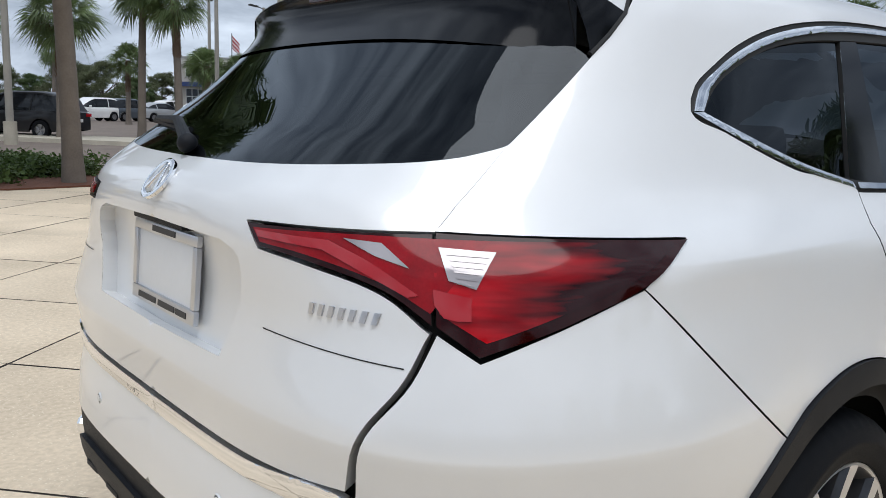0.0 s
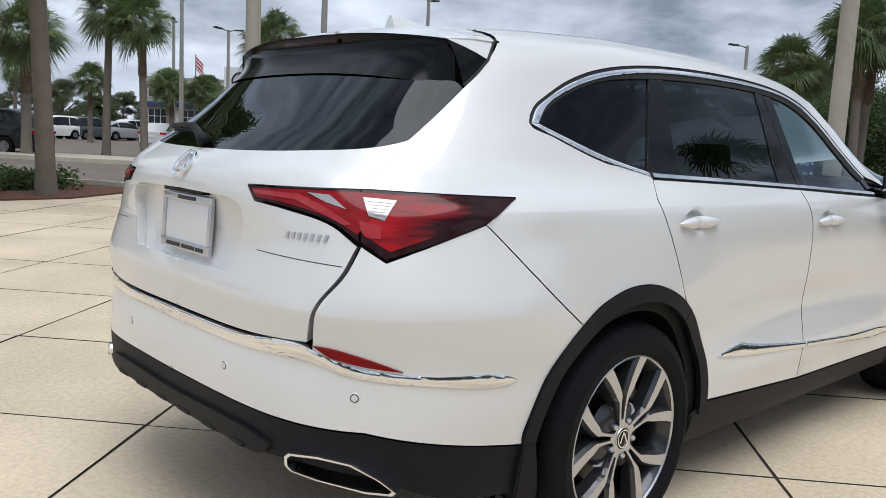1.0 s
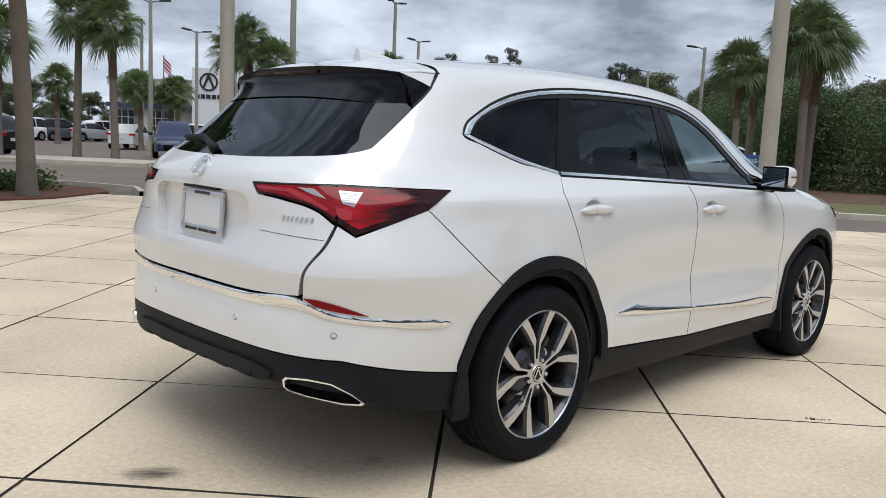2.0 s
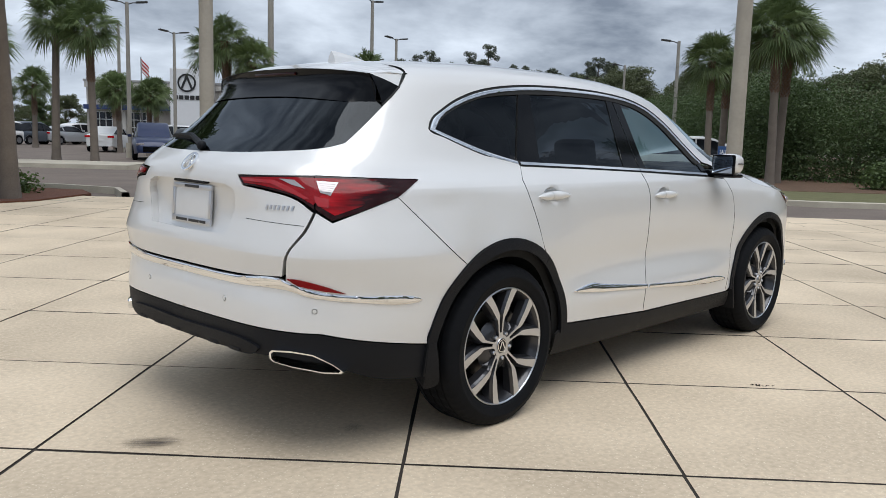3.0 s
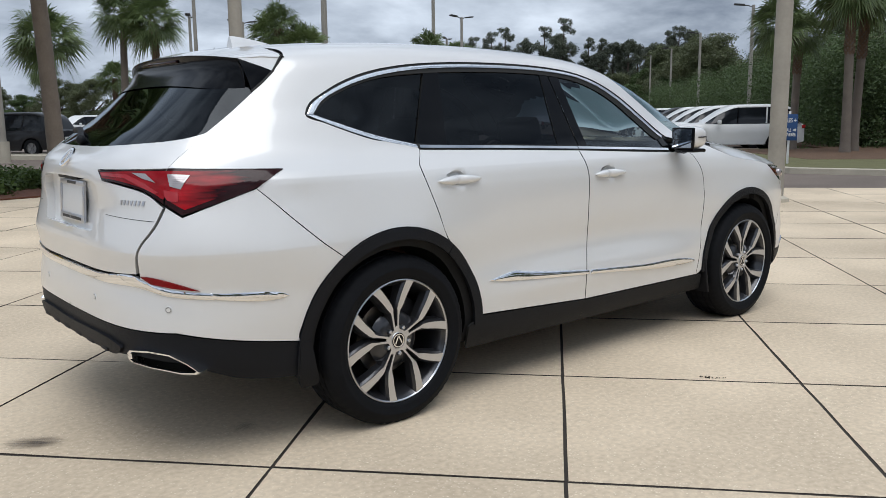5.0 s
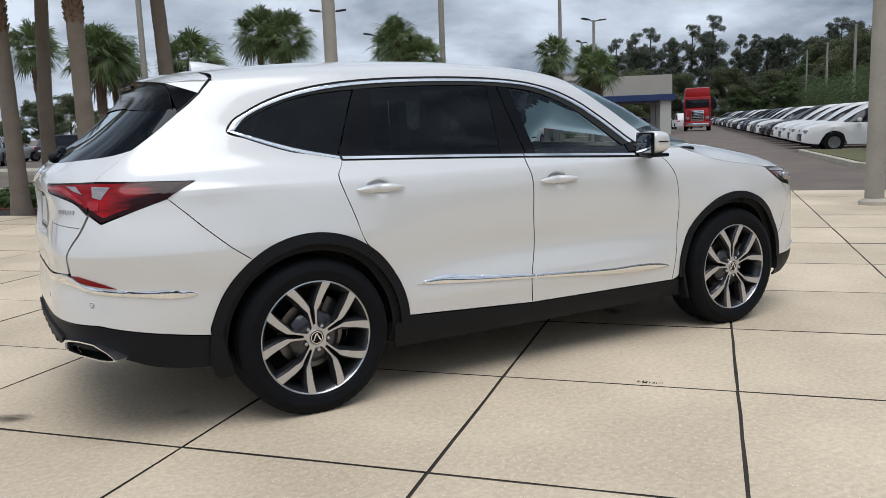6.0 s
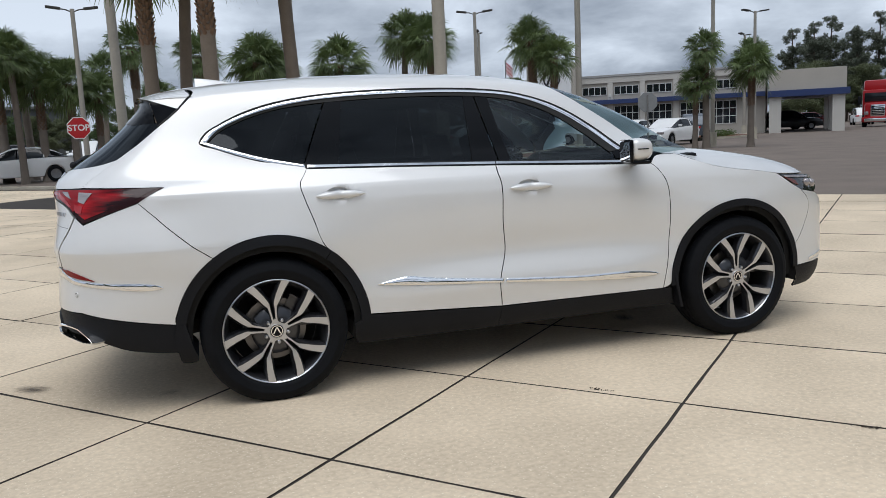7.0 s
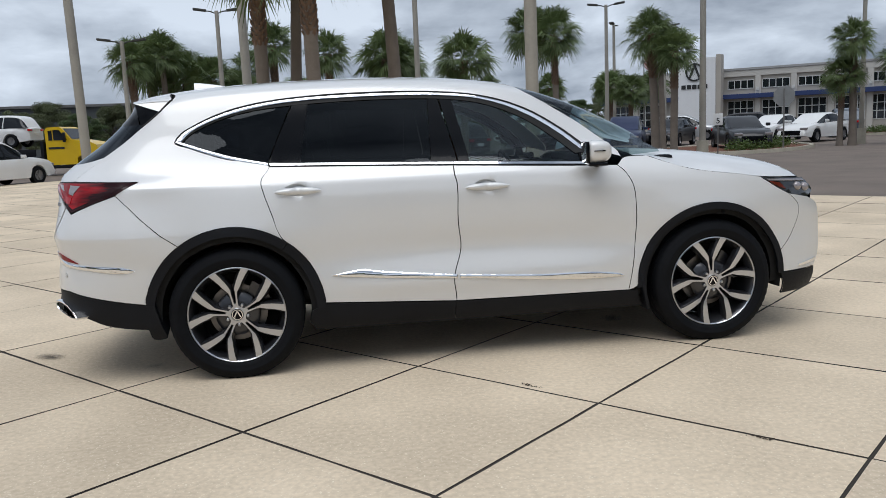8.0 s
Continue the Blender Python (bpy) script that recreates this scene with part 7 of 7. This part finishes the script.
# car park left of the building
for kind, color, label, x, y, head in (("suv", car_black, B_SUV, 5.9, 31.5, 131.8), ("suv", car_grey, "slate grey SUV parked on the asphalt", 20.4, 61.4, 25), ("sedan", car_red, "dark red saloon car parked on the asphalt", 26.8, 71.0, 30), ("suv", car_white, W_SUV, 17.0, 60.0, 200), ("sedan", car_white, W_SED, 18.6, 44.5, 50), ("suv", car_black, B_SUV, 5.0, 55, 20), ("suv", car_silver, S_SUV, 1.0, 56, 20), ("sedan", car_black, B_SED, -2.4, 48.4, 262), ("suv", car_white, W_SUV, -5.0, 50.5, 262), ("sedan", car_white, W_SED, -6.3, 32.6, 188), ("suv", car_black, B_SUV, -9.5, 57, 10), ("suv", car_grey, "slate grey SUV parked on the asphalt", -0.2, 50.0, 262), ("sedan", car_silver, "silver saloon car parked on the asphalt", 23, 62, 20), ("suv", car_white, W_SUV, 26, 66, 20), ("sedan", car_red, "dark red saloon car parked on the asphalt", 29, 69, 20), ("suv", car_white, W_SUV, -11.6, 26.7, 62)):
    park(kind, color, label, x, y, head)

# yellow recovery truck with a white SUV on its bed
truck_yellow = car_paint("yellow_truck_paint", (0.72, 0.47, 0.01), 0)
truck = thing("tow_truck", "yellow flatbed recovery truck with a black bed", "truck", pose(-12.4, 36.2, -0.05, 0, 0, -8) @ Matrix.Scale(0.82, 4))
bm = bmesh.new()
cab_side = [(0.40, 0.62), (0.40, 2.60), (0.52, 2.76), (1.22, 2.78), (1.36, 2.70), (1.86, 2.04), (2.9, 1.86), (3.22, 1.70), (3.34, 1.25), (3.34, 0.72), (3.10, 0.62), (3.06, 0.98), (2.86, 1.14), (2.34, 1.14), (2.14, 0.98), (2.10, 0.62)]
near, far = [bm.verts.new((x, -1.12 + 0.10 * max(0, x - 1.9), z)) for x, z in cab_side], [bm.verts.new((x, 1.12 - 0.10 * max(0, x - 1.9), z)) for x, z in cab_side]
bm.faces.new(near)
bm.faces.new(far[::-1])
for k in range(len(cab_side)):
    bm.faces.new((near[k], far[k], far[(k + 1) % len(cab_side)], near[(k + 1) % len(cab_side)]))
bmesh.ops.recalc_face_normals(bm, faces=bm.faces[:])
cab_ob = part("cab", bm, truck_yellow, truck, smooth=False)
for side in (-1, 1):
    for outline in ([(0.58, 2.02), (0.58, 2.56), (0.80, 2.60), (0.80, 2.02)], [(0.86, 2.02), (0.86, 2.60), (1.22, 2.60), (1.62, 2.06), (1.62, 2.02)]):
        bm = bmesh.new()
        lo, hi = [bm.verts.new((x, side * 1.10, z)) for x, z in outline], [bm.verts.new((x, side * 1.135, z)) for x, z in outline]
        bm.faces.new(lo)
        bm.faces.new(hi)
        for k in range(len(outline)):
            bm.faces.new((lo[k], hi[k], hi[(k + 1) % len(outline)], lo[(k + 1) % len(outline)]))
        bmesh.ops.recalc_face_normals(bm, faces=bm.faces[:])
        part("side_window", bm, pane_mat, cab_ob, smooth=False)
    bm = bmesh.new()
    box(bm, 1.50, side * 1.30 - 0.10, 1.90, 1.62, side * 1.30 + 0.10, 2.45, 0.03)
    tube(bm, [(1.56, side * 1.1, 2.2), (1.56, side * 1.3, 2.2)], 0.02, 6)
    part("door_mirror", bm, plastic, cab_ob)
    bm = bmesh.new()
    box(bm, 0.55, side * 1.125 - 0.006, 1.52, 1.45, side * 1.125 + 0.006, 1.64)
    part("door_bar", bm, ink, cab_ob)
    bm = bmesh.new()
    box(bm, 0.45, side * 1.05 - 0.12, 0.42, 2.05, side * 1.05 + 0.12, 0.60, 0.02)
    part("step", bm, plastic, cab_ob)
    bm = bmesh.new()
    box(bm, 3.18, side * 0.72 - 0.16, 1.20, 3.37, side * 0.72 + 0.16, 1.42, 0.03)
    part("headlamp", bm, clear_lens, cab_ob)
bm = bmesh.new()
ws = [bm.verts.new(p) for p in ((1.385, -0.98, 2.68), (1.385, 0.98, 2.68), (1.865, 1.0, 2.07), (1.865, -1.0, 2.07))]
bm.faces.new(ws)
part("windscreen", bm, pane_mat, cab_ob, smooth=False)
bm = bmesh.new()
box(bm, 3.30, -0.5, 0.95, 3.38, 0.5, 1.5, 0.02)
part("grille", bm, plastic, cab_ob)
bm = bmesh.new()
box(bm, -5.6, -1.2, 0.95, 0.25, 1.2, 1.15, 0.03)
box(bm, 0.1, -1.2, 1.1, 0.3, 1.2, 2.0, 0.03)
box(bm, -5.4, -0.9, 0.55, 0.2, 0.9, 0.95, 0.03)
box(bm, -5.6, -1.2, 1.15, -0.2, -1.1, 1.55, 0.02)
part("flatbed", bm, plastic, truck)
for ax in (2.6, -3.2):
    for side in (-1, 1):
        bm = bmesh.new()
        revolve(bm, [(0.02, 0.02), (0.26, 0.0), (0.46, -0.02), (0.48, 0.03), (0.48, 0.28), (0.02, 0.3)], 24)
        part("wheel", bm, rubber, truck, place=Matrix.Translation((ax, side * 1.12, 0.48)) @ Matrix.Rotation(0 if side < 0 else math.pi, 4, "Z"))
park("suv", car_white, W_SUV, -15.0, 36.6, 172, 1.35, 0.9)

# red lorry tractor on the drive
lorry_red = car_paint("red_lorry_paint", (0.36, 0.012, 0.016), 0)
lx, ly = polar(-0.95, -4.9, 43.0, 80)
lorry = thing("lorry", "red long-nosed lorry with a chrome grille on the drive", "lorry", pose(lx, ly, -0.05, 0, 0, 223))
bm = bmesh.new()
box(bm, -2.6, -1.2, 0.9, 0.4, 1.2, 3.1, 0.15)
box(bm, -2.6, -1.15, 2.9, -0.6, 1.15, 3.95, 0.25)
box(bm, 0.2, -1.0, 0.7, 2.1, 1.0, 2.0, 0.2)
box(bm, 1.5, -1.2, 0.4, 2.4, 1.2, 0.85, 0.1)
part("cab", bm, lorry_red, lorry)
bm = bmesh.new()
box(bm, 0.30, -1.05, 2.1, 0.45, 1.05, 2.85, 0.05)
part("windscreen", bm, pane_mat, lorry)
bm = bmesh.new()
box(bm, 2.05, -0.55, 0.85, 2.18, 0.55, 1.85, 0.06)
grille_ob = part("grille", bm, chrome, lorry)
for k in range(6):
    bm = bmesh.new()
    box(bm, 2.17, -0.47, 0.95 + 0.14 * k, 2.20, 0.47, 1.03 + 0.14 * k, 0.01)
    part("grille_slat", bm, plastic, grille_ob)
for side in (-1, 1):
    bm = bmesh.new()
    box(bm, 0.35, side * 1.42 - 0.12, 1.9, 0.55, side * 1.42 + 0.12, 2.6, 0.04)
    tube(bm, [(0.4, side * 1.15, 2.3), (0.45, side * 1.4, 2.3)], 0.025, 6)
    part("door_mirror", bm, plastic, lorry)
bm = bmesh.new()
box(bm, 2.36, -1.0, 0.45, 2.43, 1.0, 0.72, 0.03)
part("bumper", bm, chrome, lorry)
for side in (-1, 1):
    bm = bmesh.new()
    box(bm, 1.9, side * 0.85 - 0.16, 1.0, 2.15, side * 0.85 + 0.16, 1.3, 0.05)
    part("headlamp", bm, clear_lens, lorry)
    for ax in (1.3, -2.2):
        bm = bmesh.new()
        revolve(bm, [(0.02, 0.02), (0.30, 0.0), (0.48, -0.02), (0.50, 0.03), (0.50, 0.3), (0.02, 0.3)], 24)
        part("wheel", bm, rubber, lorry, place=Matrix.Translation((ax, side * 1.15, 0.50)) @ Matrix.Rotation(0 if side < 0 else math.pi, 4, "Z"))


# ---------------------------------------------------------------- concrete slabs, each its own piece
B_LINES = [0.08 + 1.255 * k for k in range(-13, 9)] + [11.3]
C_LINES = [-16.9, -15.7, -14.5, -13.3, -12.1, -10.9, -9.7, -8.5, -7.35, -6.2, -5.04, -3.85, -2.63, -1.44, -0.30, 1.23, 2.63, 3.98, 5.33, 6.67, 8.0, 9.0]
slab_meshes = {}


def slab_mesh(w, d, kind=0):
    """A slab with slightly chipped edges."""
    key = (round(w, 3), round(d, 3), kind)
    if key not in slab_meshes:
        chip = random.Random(f"{key}")
        bm = bmesh.new()
        n = 4
        ring = []
        for (ax, ay), (bx, by) in zip(((-1, -1), (1, -1), (1, 1), (-1, 1)), ((1, -1), (1, 1), (-1, 1), (-1, -1))):
            ring += [(ax + (bx - ax) * k / n, ay + (by - ay) * k / n) for k in range(n)]
        top, rim = [], []
        for sx, sy in ring:
            e = chip.uniform(-0.0015, 0.0030)
            top.append(bm.verts.new((sx * (w / 2 - 0.0072 - e), sy * (d / 2 - 0.0072 - e), 0.0)))
            rim.append(bm.verts.new((sx * (w / 2 - 0.0056 - e), sy * (d / 2 - 0.0056 - e), -0.003)))
        low = [bm.verts.new((v.co.x, v.co.y, -0.05)) for v in rim]
        bm.faces.new(top)
        for a, b in ((top, rim), (rim, low)):
            for k in range(len(ring)):
                bm.faces.new((a[k], b[k], b[(k + 1) % len(ring)], a[(k + 1) % len(ring)])).material_index = 1
        bmesh.ops.recalc_face_normals(bm, faces=bm.faces[:])
        me = bpy.data.meshes.new("slab")
        bm.to_mesh(me)
        bm.free()
        me.materials.append(concrete)
        me.materials.append(joint_dirt)
        slab_meshes[key] = me
    return slab_meshes[key]


cells = []
for b0, b1 in zip(B_LINES, B_LINES[1:]):
    for c0, c1 in zip(C_LINES, C_LINES[1:]):
        b, c = (b0 + b1) / 2, (c0 + c1) / 2
        if b > 8.3 and c > 7.4:
            continue
        cells.append((math.hypot(b - 0.5, c + 1.5), b, c, b1 - b0, c1 - c0))
cells.sort()
for i in range(22):  # the plaza goes on along the road
    for j in range(14):
        b, c = -13.098 + 1.255 * i, 9.65 + 1.3 * j
        if b < 12.6 and not (8.2 < b and c < 16.6):
            cells.append((99, b, c, 1.255, 1.3))
rs = random.Random(4)
for _, b, c, w, d in cells[:290]:
    ob = new("slab", slab_mesh(w, d, rs.randrange(4)))
    ob.parent = pavement
    ob.matrix_basis = pose(b, c, rs.uniform(-0.0015, 0.001), rs.uniform(-0.06, 0.06), rs.uniform(-0.06, 0.06), 0)
verts, faces, marks = [], [], []
for _, b, c, w, d in cells[290:]:
    me = slab_mesh(w, d)
    i = len(verts)
    verts += [(v.co.x + b, v.co.y + c, v.co.z) for v in me.vertices]
    faces += [tuple(i + k for k in p.vertices) for p in me.polygons]
    marks += [p.material_index for p in me.polygons]
rest = raw_part("far_slabs", verts, faces, concrete, pavement)
rest.data.materials.append(joint_dirt)
rest.data.polygons.foreach_set("material_index", marks)
tagged(rest, kind="stuff")

# rubbed tyre marks on two slabs
def scuff(x, y, w, d, turn, seed, dark=0.75):
    m, n, l, p = nodes_of("rubber_smear")
    p.inputs["Base Color"].default_value, p.inputs["Roughness"].default_value = (0.10, 0.085, 0.07, 1), 0.9
    co, streak, ramp = n.new("ShaderNodeTexCoord"), n.new("ShaderNodeTexNoise"), n.new("ShaderNodeMapRange")
    mp = n.new("ShaderNodeMapping")
    mp.inputs["Scale"].default_value, mp.inputs["Location"].default_value = (9, 70, 1), (seed, 0, 0)
    streak.inputs["Scale"].default_value, streak.inputs["Detail"].default_value = 1.0, 5
    grad = n.new("ShaderNodeTexGradient")
    grad.gradient_type = "SPHERICAL"
    gm = n.new("ShaderNodeMapping")
    gm.inputs["Scale"].default_value = (2 / w, 2 / d, 1)
    l.new(co.outputs["Object"], mp.inputs["Vector"])
    l.new(co.outputs["Object"], gm.inputs["Vector"])
    l.new(gm.outputs["Vector"], grad.inputs["Vector"])
    l.new(mp.outputs["Vector"], streak.inputs["Vector"])
    mul = n.new("ShaderNodeMath")
    mul.operation = "MULTIPLY"
    ramp.inputs["From Min"].default_value, ramp.inputs["From Max"].default_value, ramp.inputs["To Max"].default_value = 0.12, 0.5, dark
    l.new(streak.outputs["Fac"], mul.inputs[0])
    l.new(grad.outputs["Fac"], mul.inputs[1])
    l.new(mul.outputs[0], ramp.inputs["Value"])
    l.new(ramp.outputs[0], p.inputs["Alpha"])
    bm = bmesh.new()
    bmesh.ops.create_grid(bm, x_segments=1, y_segments=1, size=0.5, matrix=Matrix.Diagonal((w, d, 1, 1)))
    tagged(part("tyre_smear", bm, m, place=pose(x, y, 0.004, 0, 0, turn)), "dark rubbed tyre smear on the concrete", "stain", kind="structure")


scuff(-1.31, -0.12, 0.36, 0.20, -38, 1)
scuff(-1.45, -1.20, 0.2, 0.2, 10, 9)
scuff(-0.56, -0.55, 0.20, 0.14, 25, 4, 0.28)
scuff(2.49, -0.24, 0.30, 0.22, 70, 6, 0.6)


def joint_weed(x, y, seed):
    """A clump of dry bits caught in a joint."""
    r = random.Random(seed)
    bm = bmesh.new()
    for _ in range(26):
        u = r.gauss(0, 0.028)
        c = PAVE.to_3x3() @ Vector((r.gauss(0, 0.004), u, r.uniform(-0.003, 0.004)))
        got = bmesh.ops.create_cone(bm, cap_ends=True, segments=4, radius1=0.0025, radius2=0.001, depth=r.uniform(0.006, 0.016))["verts"]
        bmesh.ops.transform(bm, matrix=Matrix.Translation(c) @ Matrix.Rotation(r.uniform(0, 6.28), 4, "Z") @ Matrix.Rotation(r.uniform(0.9, 1.6), 4, "X"), verts=got)
    t = thing("joint_debris", "small dark clump of dry leaves caught in a joint", "debris", pose(x, y, 0.004), group="debris in the joints")
    part("bits", bm, mulch_dark, t, smooth=False)


mulch_dark = mat("dark_leaf_bits", (0.035, 0.026, 0.018), 0.95, vary=0.4, scale=30)
for x, y, seed in ((1.55, -1.55, 1), (2.33, -2.52, 2)):
    joint_weed(x, y, seed)
